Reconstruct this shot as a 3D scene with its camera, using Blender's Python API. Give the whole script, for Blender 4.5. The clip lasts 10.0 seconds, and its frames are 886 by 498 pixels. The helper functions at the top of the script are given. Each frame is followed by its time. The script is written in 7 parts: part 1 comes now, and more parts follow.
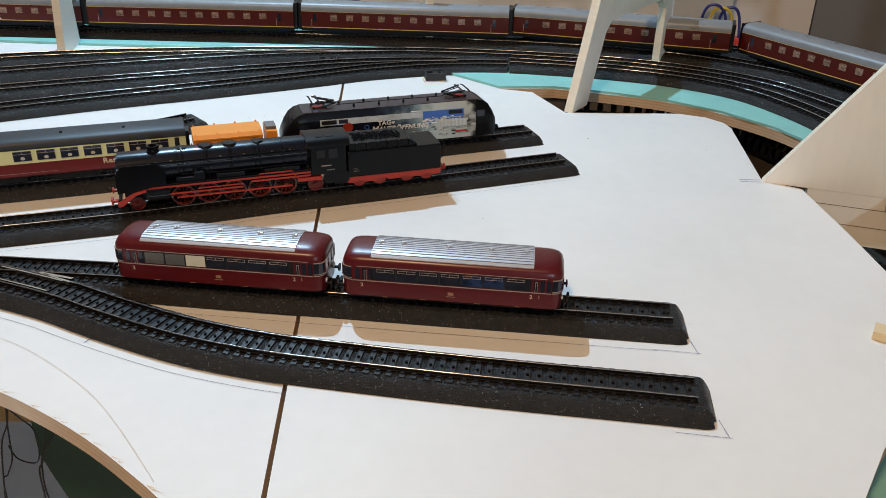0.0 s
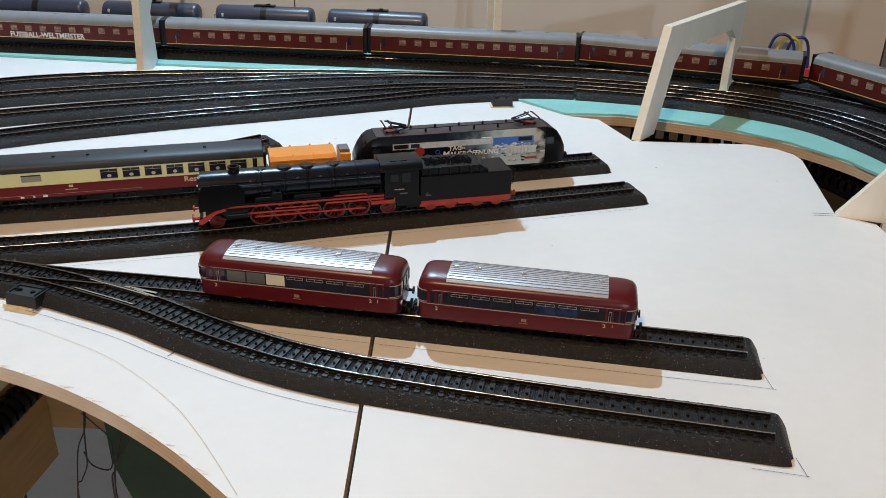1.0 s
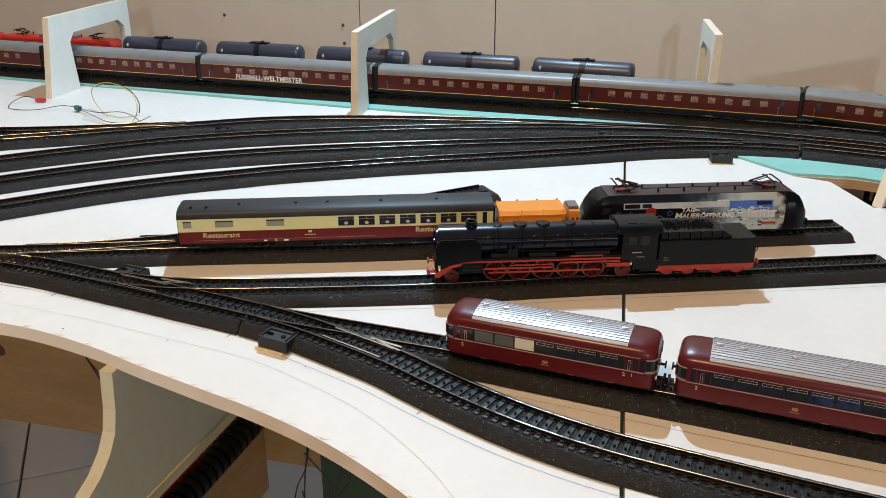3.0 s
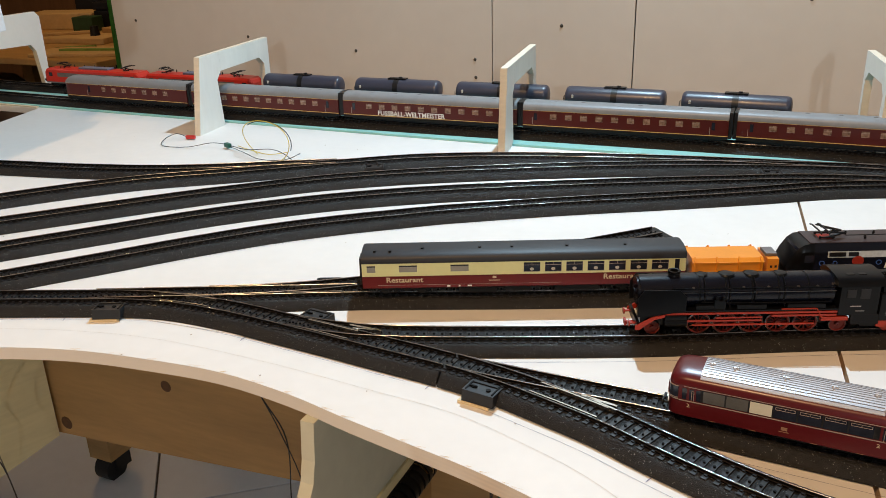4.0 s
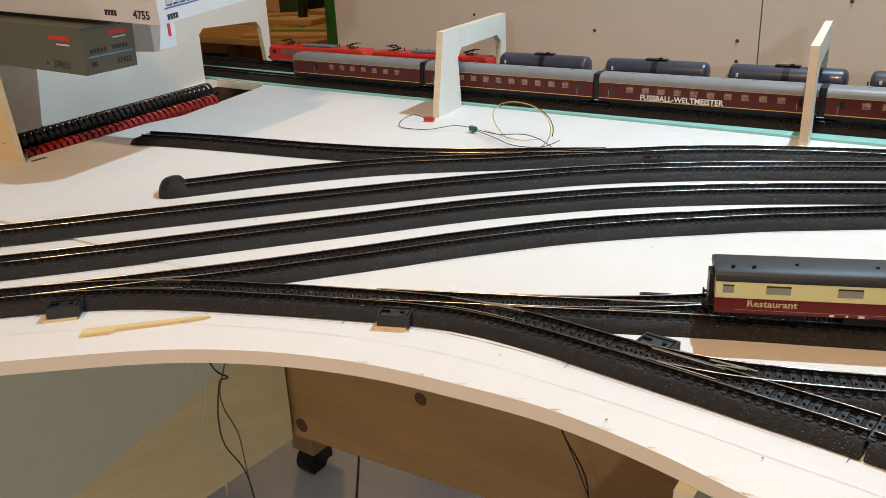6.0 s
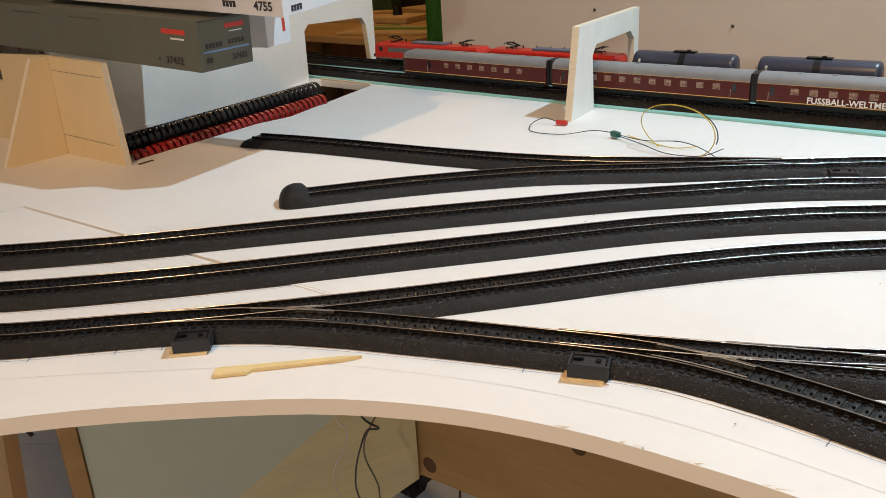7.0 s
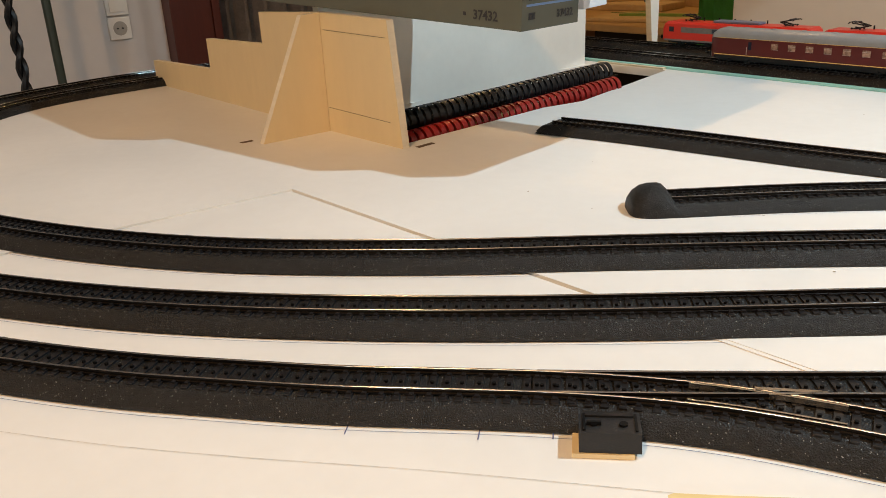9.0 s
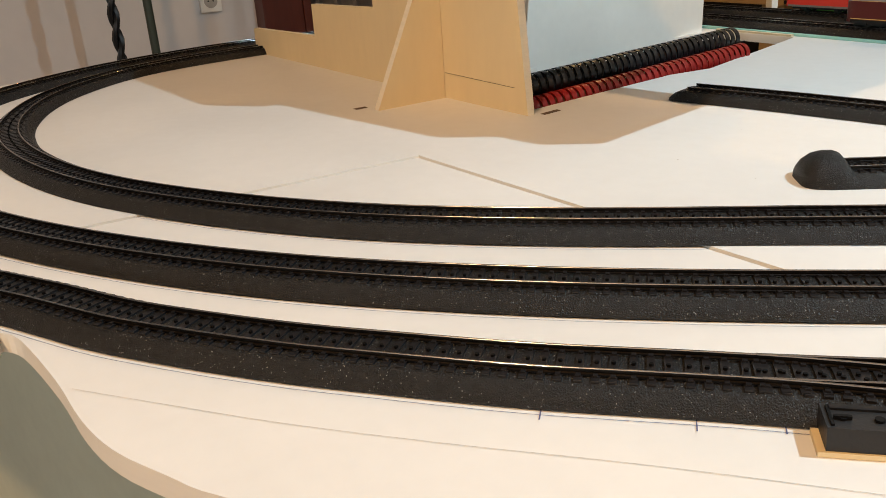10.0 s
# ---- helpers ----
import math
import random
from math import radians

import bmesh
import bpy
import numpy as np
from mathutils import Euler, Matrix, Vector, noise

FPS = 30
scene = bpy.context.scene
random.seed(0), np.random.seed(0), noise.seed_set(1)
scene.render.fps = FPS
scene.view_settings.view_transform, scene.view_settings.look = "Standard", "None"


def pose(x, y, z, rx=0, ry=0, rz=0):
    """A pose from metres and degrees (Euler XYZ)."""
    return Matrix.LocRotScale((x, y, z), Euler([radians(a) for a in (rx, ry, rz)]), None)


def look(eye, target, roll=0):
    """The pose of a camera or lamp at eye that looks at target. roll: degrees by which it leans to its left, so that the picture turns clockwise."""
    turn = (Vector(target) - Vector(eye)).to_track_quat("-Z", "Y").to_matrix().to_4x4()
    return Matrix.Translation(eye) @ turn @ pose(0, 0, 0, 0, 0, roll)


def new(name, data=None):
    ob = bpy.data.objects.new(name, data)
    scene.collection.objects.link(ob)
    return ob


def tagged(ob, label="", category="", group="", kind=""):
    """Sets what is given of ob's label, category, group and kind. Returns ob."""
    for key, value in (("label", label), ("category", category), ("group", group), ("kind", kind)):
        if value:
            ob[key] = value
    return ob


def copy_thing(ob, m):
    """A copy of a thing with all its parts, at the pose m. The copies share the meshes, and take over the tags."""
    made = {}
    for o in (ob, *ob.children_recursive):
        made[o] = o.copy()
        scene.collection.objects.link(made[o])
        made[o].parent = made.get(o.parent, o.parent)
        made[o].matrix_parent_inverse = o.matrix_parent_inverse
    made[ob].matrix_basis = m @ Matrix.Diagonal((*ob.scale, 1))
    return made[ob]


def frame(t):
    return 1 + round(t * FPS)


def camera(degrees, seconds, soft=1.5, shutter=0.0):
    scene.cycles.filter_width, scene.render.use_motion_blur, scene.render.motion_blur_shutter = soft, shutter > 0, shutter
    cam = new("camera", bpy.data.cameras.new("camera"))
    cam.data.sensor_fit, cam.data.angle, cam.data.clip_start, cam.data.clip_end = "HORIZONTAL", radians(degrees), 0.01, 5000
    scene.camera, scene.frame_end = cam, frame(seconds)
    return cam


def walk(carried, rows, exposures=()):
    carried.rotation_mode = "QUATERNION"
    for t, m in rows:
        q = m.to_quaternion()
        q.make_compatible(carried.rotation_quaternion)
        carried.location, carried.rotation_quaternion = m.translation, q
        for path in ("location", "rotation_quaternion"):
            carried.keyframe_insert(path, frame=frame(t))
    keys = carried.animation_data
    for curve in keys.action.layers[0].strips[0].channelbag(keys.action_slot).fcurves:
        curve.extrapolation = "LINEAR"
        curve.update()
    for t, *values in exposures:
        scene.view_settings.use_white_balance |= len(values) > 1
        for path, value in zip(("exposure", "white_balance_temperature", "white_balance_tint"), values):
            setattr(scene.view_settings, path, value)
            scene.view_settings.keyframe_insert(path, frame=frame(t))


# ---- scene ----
cam = camera(55.5, 10.0, soft=0.5)
PATH = [
    (0, (0.211, 0.085, 0.268), (0.101, 1.858, -0.65), 1.2),
    (0.5, (0.201, 0.079, 0.272), (0.05, 1.861, -0.625), 1.5),
    (1, (0.196, 0.078, 0.274), (-0.032, 1.861, -0.603), 1.2),
    (1.5, (0.186, 0.076, 0.276), (-0.113, 1.859, -0.579), 1.0),
    (2, (0.171, 0.078, 0.277), (-0.2, 1.857, -0.558), 0.8),
    (2.5, (0.153, 0.081, 0.28), (-0.312, 1.846, -0.539), 0.3),
    (2.7, (0.146, 0.084, 0.281), (-0.366, 1.838, -0.532), 0.2),
    (4, (0.045, 0.079, 0.29), (-0.724, 1.771, -0.45), -1.8),
    (4.5, (0.007, 0.095, 0.288), (-0.873, 1.746, -0.421), -2.5),
    (5, (-0.037, 0.106, 0.276), (-0.995, 1.718, -0.418), -2.5),
    (5.2, (-0.054, 0.109, 0.269), (-1.039, 1.704, -0.427), -2.5),
    (6.5, (-0.18, 0.146, 0.247), (-1.321, 1.606, -0.506), -3.0),
    (7, (-0.244, 0.164, 0.237), (-1.453, 1.58, -0.494), -3.3),
    (7.5, (-0.316, 0.179, 0.226), (-1.592, 1.553, -0.472), -3.2),
    (8, (-0.387, 0.194, 0.203), (-1.737, 1.516, -0.453), -2.8),
    (8.5, (-0.446, 0.206, 0.187), (-1.871, 1.445, -0.471), -2.4),
    (9, (-0.485, 0.208, 0.18), (-1.979, 1.338, -0.522), -3.1),
    (9.5, (-0.521, 0.204, 0.163), (-2.064, 1.254, -0.557), -3.4),
    (10, (-0.542, 0.188, 0.163), (-2.115, 1.18, -0.574), -3.8),
]
walk(cam, [(t, look(eye, target, roll)) for t, eye, target, roll in PATH],
     [(0.0, -0.12, 6150, 10), (2.5, 0.0, 6450, 11), (4.5, 0.06, 7050, 14), (7.0, 0.06, 7200, 15), (8.5, 0.19, 7500, 14), (10.0, 0.38, 7350, 13)])
# ---- light ----
world = bpy.data.worlds.new("room_world")
world.use_nodes = True
world.node_tree.nodes["Background"].inputs[0].default_value = (0.52, 0.48, 0.45, 1)
world.node_tree.nodes["Background"].inputs[1].default_value = 0.03
scene.world = world


def lamp(name, kind, m, watts, colour, size):
    data = bpy.data.lights.new(name, kind)
    data.energy, data.color = watts, colour
    if kind == "AREA":
        data.shape, data.size = "DISK", size
    else:
        data.shadow_soft_size = size
    ob = new(name, data)
    ob.matrix_world = m
    return ob


lamp("cool_lamp_back", "AREA", look((-0.23, 1.25, 1.15), (-0.25, 0.6, 0)), 16.5, (0.55, 0.84, 1.07), 0.02)
lamp("cool_lamp_front", "AREA", look((1.30, -2.88, 0.90), (0.5, 1.0, 0)), 18, (0.80, 0.97, 1.10), 0.09)
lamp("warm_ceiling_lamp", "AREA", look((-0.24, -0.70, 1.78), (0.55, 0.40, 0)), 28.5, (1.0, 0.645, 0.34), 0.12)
lamp("workroom_lamp", "AREA", look((-1.95, 2.0, 1.3), (-1.95, 2.05, 0)), 5, (1.0, 0.62, 0.28), 0.12)

# ---- materials ----
MATS = {}


def mat(name, colour, rough=0.5, metal=0.0, vary=0.08, scale=60.0, bump=0.0, bscale=400.0, coat=0.0, fleck=0.0, fscale=900.0, stretch=None, spec=0.5, transmission=0.0, emit=0.0):
    """A surface with broad and fine variation, relief and bright flecks."""
    if name in MATS:
        return MATS[name]
    m = bpy.data.materials.new(name)
    m.use_nodes = True
    nt = m.node_tree
    b = nt.nodes["Principled BSDF"]
    b.inputs["Roughness"].default_value, b.inputs["Metallic"].default_value = rough, metal
    b.inputs["Coat Weight"].default_value = coat
    b.inputs["Specular IOR Level"].default_value = spec
    b.inputs["Transmission Weight"].default_value = transmission
    if emit:
        b.inputs["Emission Color"].default_value, b.inputs["Emission Strength"].default_value = (*colour, 1), emit
    tc = nt.nodes.new("ShaderNodeTexCoord")
    vec = tc.outputs["Object"]
    if stretch:
        mp = nt.nodes.new("ShaderNodeMapping")
        mp.inputs["Scale"].default_value = stretch
        nt.links.new(vec, mp.inputs["Vector"])
        vec = mp.outputs["Vector"]
    n1, n2 = nt.nodes.new("ShaderNodeTexNoise"), nt.nodes.new("ShaderNodeTexNoise")
    for n, s in ((n1, scale), (n2, scale * 9)):
        n.inputs["Scale"].default_value, n.inputs["Detail"].default_value = s, 4
        nt.links.new(vec, n.inputs["Vector"])
    mix = nt.nodes.new("ShaderNodeMath")
    mix.operation = "MULTIPLY_ADD"
    mix.inputs[1].default_value = 0.5
    nt.links.new(n2.outputs["Fac"], mix.inputs[0])
    nt.links.new(n1.outputs["Fac"], mix.inputs[2])
    ramp = nt.nodes.new("ShaderNodeMapRange")
    ramp.inputs["From Min"].default_value, ramp.inputs["From Max"].default_value = 0.45, 1.05
    ramp.inputs["To Min"].default_value, ramp.inputs["To Max"].default_value = 1 - vary, 1 + vary
    nt.links.new(mix.outputs[0], ramp.inputs["Value"])
    hsv = nt.nodes.new("ShaderNodeHueSaturation")
    hsv.inputs["Color"].default_value = (*colour, 1)
    nt.links.new(ramp.outputs[0], hsv.inputs["Value"])
    out = hsv.outputs["Color"]
    if fleck:
        v = nt.nodes.new("ShaderNodeTexVoronoi")
        v.inputs["Scale"].default_value = fscale
        nt.links.new(tc.outputs["Object"], v.inputs["Vector"])
        lt = nt.nodes.new("ShaderNodeMath")
        lt.operation = "LESS_THAN"
        lt.inputs[1].default_value = fleck
        sep = nt.nodes.new("ShaderNodeSeparateColor")
        nt.links.new(v.outputs["Color"], sep.inputs[0])
        nt.links.new(sep.outputs[0], lt.inputs[0])
        mx = nt.nodes.new("ShaderNodeMix")
        mx.data_type = "RGBA"
        mx.inputs["B"].default_value = (0.24, 0.24, 0.23, 1)
        nt.links.new(lt.outputs[0], mx.inputs["Factor"])
        nt.links.new(out, mx.inputs["A"])
        out = mx.outputs["Result"]
    nt.links.new(out, b.inputs["Base Color"])
    if bump:
        n3 = nt.nodes.new("ShaderNodeTexNoise")
        n3.inputs["Scale"].default_value, n3.inputs["Detail"].default_value = bscale, 3
        nt.links.new(vec, n3.inputs["Vector"])
        bp = nt.nodes.new("ShaderNodeBump")
        bp.inputs["Strength"].default_value, bp.inputs["Distance"].default_value = bump, 0.0010
        nt.links.new(n3.outputs["Fac"], bp.inputs["Height"])
        nt.links.new(bp.outputs[0], b.inputs["Normal"])
    MATS[name] = m
    return m


def ply_edge(name, light, dark, period):
    """Cut plywood: glued layers, seen from the side."""
    m = mat(name, light, 0.75, vary=0.12, scale=40)
    nt = m.node_tree
    b = nt.nodes["Principled BSDF"]
    old = b.inputs["Base Color"].links[0].from_socket
    tc = nt.nodes.new("ShaderNodeTexCoord")
    w = nt.nodes.new("ShaderNodeTexWave")
    w.bands_direction = "Z"
    w.inputs["Scale"].default_value = 6.28 / (period * 20)
    w.inputs["Distortion"].default_value, w.inputs["Detail"].default_value = 0.6, 2
    nt.links.new(tc.outputs["Object"], w.inputs["Vector"])
    mx = nt.nodes.new("ShaderNodeMix")
    mx.data_type = "RGBA"
    mx.inputs["B"].default_value = (*dark, 1)
    ml = nt.nodes.new("ShaderNodeMath")
    ml.operation = "MULTIPLY"
    ml.inputs[1].default_value = 0.38
    nt.links.new(w.outputs["Fac"], ml.inputs[0])
    nt.links.new(ml.outputs[0], mx.inputs["Factor"])
    nt.links.new(old, mx.inputs["A"])
    nt.links.new(mx.outputs["Result"], b.inputs["Base Color"])
    return m


BOARD = mat("white_painted_plywood", (0.755, 0.74, 0.712), 0.55, vary=0.04, scale=9, bump=0.10, bscale=90)
PLY = ply_edge("plywood_edge", (0.58, 0.40, 0.23), (0.30, 0.18, 0.09), 0.003)
def half_painted(m):
    """The paint of the board runs over its cut edge on the left and leaves it bare on the right."""
    nt = m.node_tree
    b = nt.nodes["Principled BSDF"]
    old = b.inputs["Base Color"].links[0].from_socket
    tc, sp = nt.nodes.new("ShaderNodeTexCoord"), nt.nodes.new("ShaderNodeSeparateXYZ")
    nt.links.new(tc.outputs["Object"], sp.inputs[0])
    ns = nt.nodes.new("ShaderNodeTexNoise")
    ns.inputs["Scale"].default_value = 25
    nt.links.new(tc.outputs["Object"], ns.inputs["Vector"])
    ad = nt.nodes.new("ShaderNodeMath")
    ad.operation = "MULTIPLY_ADD"
    ad.inputs[1].default_value = 0.25
    nt.links.new(ns.outputs["Fac"], ad.inputs[0])
    nt.links.new(sp.outputs["X"], ad.inputs[2])
    mr = nt.nodes.new("ShaderNodeMapRange")
    mr.inputs["From Min"].default_value, mr.inputs["From Max"].default_value = -0.02, 0.17
    mr.inputs["To Min"].default_value, mr.inputs["To Max"].default_value = 0.94, 0.12
    nt.links.new(ad.outputs[0], mr.inputs["Value"])
    mx = nt.nodes.new("ShaderNodeMix")
    mx.data_type = "RGBA"
    mx.inputs["B"].default_value = (0.82, 0.79, 0.73, 1)
    nt.links.new(mr.outputs[0], mx.inputs["Factor"])
    nt.links.new(old, mx.inputs["A"])
    nt.links.new(mx.outputs["Result"], b.inputs["Base Color"])


half_painted(PLY)
PLYFACE = mat("bare_birch_plywood", (0.72, 0.575, 0.345), 0.6, vary=0.05, scale=14, bump=0.12, bscale=160, stretch=(1, 1, 0.25))
ARCHW = mat("pale_poplar_plywood", (0.80, 0.78, 0.72), 0.6, vary=0.06, scale=16, bump=0.12, bscale=150, stretch=(1, 1, 0.3))
PINE = mat("pine_board", (0.39, 0.225, 0.085), 0.55, vary=0.22, scale=11, bump=0.1, bscale=120, stretch=(0.3, 0.3, 2.2))
PLYPALE = mat("pale_plywood_edge", (0.74, 0.66, 0.52), 0.65, vary=0.08, scale=60, stretch=(1, 1, 4))
PALEPINE = mat("pale_spruce_board", (0.62, 0.55, 0.32), 0.6, vary=0.14, scale=9, bump=0.1, bscale=120, stretch=(0.3, 0.3, 2.2))
TEAL = mat("turquoise_foam_underlay", (0.26, 0.56, 0.52), 0.8, vary=0.10, scale=30, bump=0.3, bscale=500)
BALLAST = mat("dark_moulded_ballast", (0.0125, 0.0120, 0.0120), 0.44, vary=0.5, scale=300, bump=0.8, bscale=1500, fleck=0.010, fscale=2700, spec=0.28)
SLEEPER = mat("black_plastic_sleeper", (0.0125, 0.0118, 0.0128), 0.33, vary=0.25, scale=200, spec=0.42)
STUD = mat("dark_contact_stud", (0.0030, 0.0028, 0.0028), 0.6, vary=0.2, scale=200, spec=0.15)
RAIL = mat("dull_steel_rail", (0.030, 0.026, 0.024), 0.50, 1.0, vary=0.3, scale=120)
RAILTOP = mat("polished_rail_head", (0.47, 0.465, 0.46), 0.21, 1.0, vary=0.15, scale=90)
NICKEL = mat("nickel_silver", (0.62, 0.57, 0.50), 0.22, 1.0, vary=0.1, scale=150)
BLACK = mat("black_plastic", (0.008, 0.008, 0.009), 0.42, vary=0.2, scale=120, spec=0.35)
DARKBOX = mat("dark_grey_plastic", (0.011, 0.011, 0.012), 0.5, vary=0.15, scale=150, bump=0.15, bscale=900)
WALL = mat("plasterboard_wall", (0.635, 0.575, 0.505), 0.8, vary=0.05, scale=3, bump=0.08, bscale=60)
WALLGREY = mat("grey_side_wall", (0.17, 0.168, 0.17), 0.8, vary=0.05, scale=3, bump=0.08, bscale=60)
WHITEWALL = mat("white_plaster", (0.60, 0.55, 0.52), 0.8, vary=0.04, scale=4, bump=0.1, bscale=80)
PENCIL = mat("blue_pen_line", (0.10, 0.11, 0.22), 0.8, vary=0.3, scale=300)
DARKPENCIL = mat("dark_pencil_line", (0.24, 0.18, 0.11), 0.85, vary=0.3, scale=300)
GREYLINE = mat("grey_pencil_line", (0.60, 0.55, 0.49), 0.85, vary=0.3, scale=300)
TILE = mat("pale_floor_tile", (0.76, 0.78, 0.82), 0.25, vary=0.05, scale=5, bump=0.05, bscale=40)
GROUT = mat("dark_floor_joint", (0.12, 0.10, 0.09), 0.9, vary=0.2, scale=60)


# ---- mesh helpers ----
def mesh_of(bm, name, material, smooth=False):
    bmesh.ops.recalc_face_normals(bm, faces=bm.faces[:])
    me = bpy.data.meshes.new(name)
    bm.to_mesh(me)
    bm.free()
    if smooth:
        for p in me.polygons:
            p.use_smooth = True
        me.set_sharp_from_angle(angle=radians(38))
    me.materials.append(material)
    return me


def part(name, bm, material, parent=None, label="", smooth=False, m=None):
    """One mesh object, under a thing or a part."""
    me = bm if isinstance(bm, bpy.types.Mesh) else mesh_of(bm, name, material, smooth)
    ob = new(name, me)
    if m is not None:
        ob.matrix_basis = m
    if parent is not None:
        ob.parent = parent
    if label:
        tagged(ob, label)
    return ob


def thing(name, label, category, group="", kind="", m=None):
    ob = new(name)
    ob.empty_display_size = 0.02
    if m is not None:
        ob.matrix_basis = m
    return tagged(ob, label, category, group, kind)


def box(bm, x0, x1, y0, y1, z0, z1, bevel=0.0, m=None):
    vs = [bm.verts.new((x, y, z)) for x in (x0, x1) for y in (y0, y1) for z in (z0, z1)]
    fs = [bm.faces.new([vs[i] for i in f]) for f in ((0, 1, 3, 2), (4, 6, 7, 5), (0, 4, 5, 1), (2, 3, 7, 6), (0, 2, 6, 4), (1, 5, 7, 3))]
    if bevel:
        es = list({e for f in fs for e in f.edges})
        got = bmesh.ops.bevel(bm, geom=es, offset=bevel, segments=2, affect="EDGES", profile=0.6)
        vs = list({v for f in got["faces"] for v in f.verts} | {v for v in vs if v.is_valid})
    if m is not None:
        bmesh.ops.transform(bm, matrix=m, verts=[v for v in vs if v.is_valid])
    return bm


def prism(bm, outline, z0, z1, axis="z", m=None):
    """A plate of the given outline. axis: the direction of its thickness."""
    def at(u, v, w):
        return {"z": (u, v, w), "y": (u, w, v), "x": (w, u, v)}[axis]
    lo = [bm.verts.new(at(u, v, z0)) for u, v in outline]
    hi = [bm.verts.new(at(u, v, z1)) for u, v in outline]
    bm.faces.new(lo)
    bm.faces.new(hi[::-1])
    n = len(outline)
    for i in range(n):
        bm.faces.new((lo[i], lo[(i + 1) % n], hi[(i + 1) % n], hi[i]))
    if m is not None:
        bmesh.ops.transform(bm, matrix=m, verts=lo + hi)
    return bm


def cyl(bm, a, b, r, n=12, r2=None):
    """A cylinder or cone from a to b."""
    a, b = Vector(a), Vector(b)
    q = (b - a).to_track_quat("Z", "Y")
    rings = []
    for p, rr in ((a, r), (b, r if r2 is None else r2)):
        rings.append([bm.verts.new(p + q @ Vector((rr * math.cos(2 * math.pi * i / n), rr * math.sin(2 * math.pi * i / n), 0))) for i in range(n)])
    bm.faces.new(rings[0][::-1])
    bm.faces.new(rings[1])
    for i in range(n):
        bm.faces.new((rings[0][i], rings[0][(i + 1) % n], rings[1][(i + 1) % n], rings[1][i]))
    return bm


def tube(bm, pts, r, n=6):
    """A bent wire or hose along the points."""
    pts = [Vector(p) for p in pts]
    rings = []
    for i, p in enumerate(pts):
        d = (pts[min(i + 1, len(pts) - 1)] - pts[max(i - 1, 0)]).normalized()
        q = d.to_track_quat("Z", "Y")
        rr = r[i] if isinstance(r, (list, tuple)) else r
        rings.append([bm.verts.new(p + q @ Vector((rr * math.cos(2 * math.pi * k / n), rr * math.sin(2 * math.pi * k / n), 0))) for k in range(n)])
    for a, b in zip(rings, rings[1:]):
        # the rings may be turned against each other: start at the nearest vertex
        s = min(range(n), key=lambda k: (b[k].co - a[0].co).length)
        for k in range(n):
            bm.faces.new((a[k], a[(k + 1) % n], b[(k + 1 + s) % n], b[(k + s) % n]))
    bm.faces.new(rings[0][::-1])
    bm.faces.new(rings[-1])
    return bm


def loft(bm, rings, cap=True):
    rows = [[bm.verts.new(p) for p in ring] for ring in rings]
    n = len(rows[0])
    for a, b in zip(rows, rows[1:]):
        for k in range(n):
            bm.faces.new((a[k], a[(k + 1) % n], b[(k + 1) % n], b[k]))
    if cap:
        bm.faces.new(rows[0][::-1])
        bm.faces.new(rows[-1])
    return bm


def smooth_curve(pts, steps=8):
    """Points along a rounded line through the given ones."""
    pts = [Vector(p) for p in pts]
    out = []
    for i in range(len(pts) - 1):
        p0, p1, p2, p3 = pts[max(i - 1, 0)], pts[i], pts[i + 1], pts[min(i + 2, len(pts) - 1)]
        for k in range(steps):
            t = k / steps
            out.append(0.5 * (2 * p1 + (p2 - p0) * t + (2 * p0 - 5 * p1 + 4 * p2 - p3) * t * t + (3 * p1 - p0 - 3 * p2 + p3) * t ** 3))
    return out + [pts[-1]]


def writing(body, size, material, parent, m, name="lettering", bold=0.0, shear=0.0):
    """Raised letters in the built-in font, as a mesh."""
    cu = bpy.data.curves.new(name, "FONT")
    cu.body, cu.size, cu.extrude, cu.offset, cu.shear = body, size, 0.00008, bold, shear
    cu.resolution_u = 2
    ob = bpy.data.objects.new(name, cu)
    scene.collection.objects.link(ob)
    me = bpy.data.meshes.new_from_object(ob.evaluated_get(bpy.context.evaluated_depsgraph_get()))
    bpy.data.objects.remove(ob)
    me.materials.clear()
    me.materials.append(material)
    return part(name, me, material, parent, m=m)


# ---- the boards ----
LOW, THICK = -0.0, 0.0100
FRONT = [(-0.945, 0.200), (-0.930, 0.207), (-0.880, 0.213), (-0.841, 0.215), (-0.813, 0.220), (-0.786, 0.231), (-0.764, 0.242), (-0.706, 0.283), (-0.663, 0.328), (-0.625, 0.363),
         (-0.560, 0.415), (-0.498, 0.448), (-0.434, 0.468), (-0.370, 0.477), (-0.310, 0.4805), (-0.250, 0.4735), (-0.200, 0.462), (-0.152, 0.452), (-0.108, 0.443),
         (-0.063, 0.430), (-0.020, 0.412), (0.022, 0.389), (0.062, 0.361), (0.110, 0.325), (0.180, 0.300), (0.260, 0.300), (0.330, 0.330)]
RIGHT = [(0.384, 0.381), (0.405, 0.415), (0.445, 0.470), (0.468, 0.540), (0.478, 0.602), (0.473, 0.660), (0.464, 0.741), (0.436, 0.757), (0.441, 0.890), (0.437, 0.905), (0.423, 0.920), (0.397, 0.929),
         (0.281, 0.918), (0.249, 0.985), (0.212, 0.993)]
CURVE = [(0.274, 1.000), (0.334, 0.986), (0.390, 0.967), (0.441, 0.934), (0.483, 0.889), (0.505, 0.847), (0.522, 0.790), (0.530, 0.700), (0.530, 0.600)]
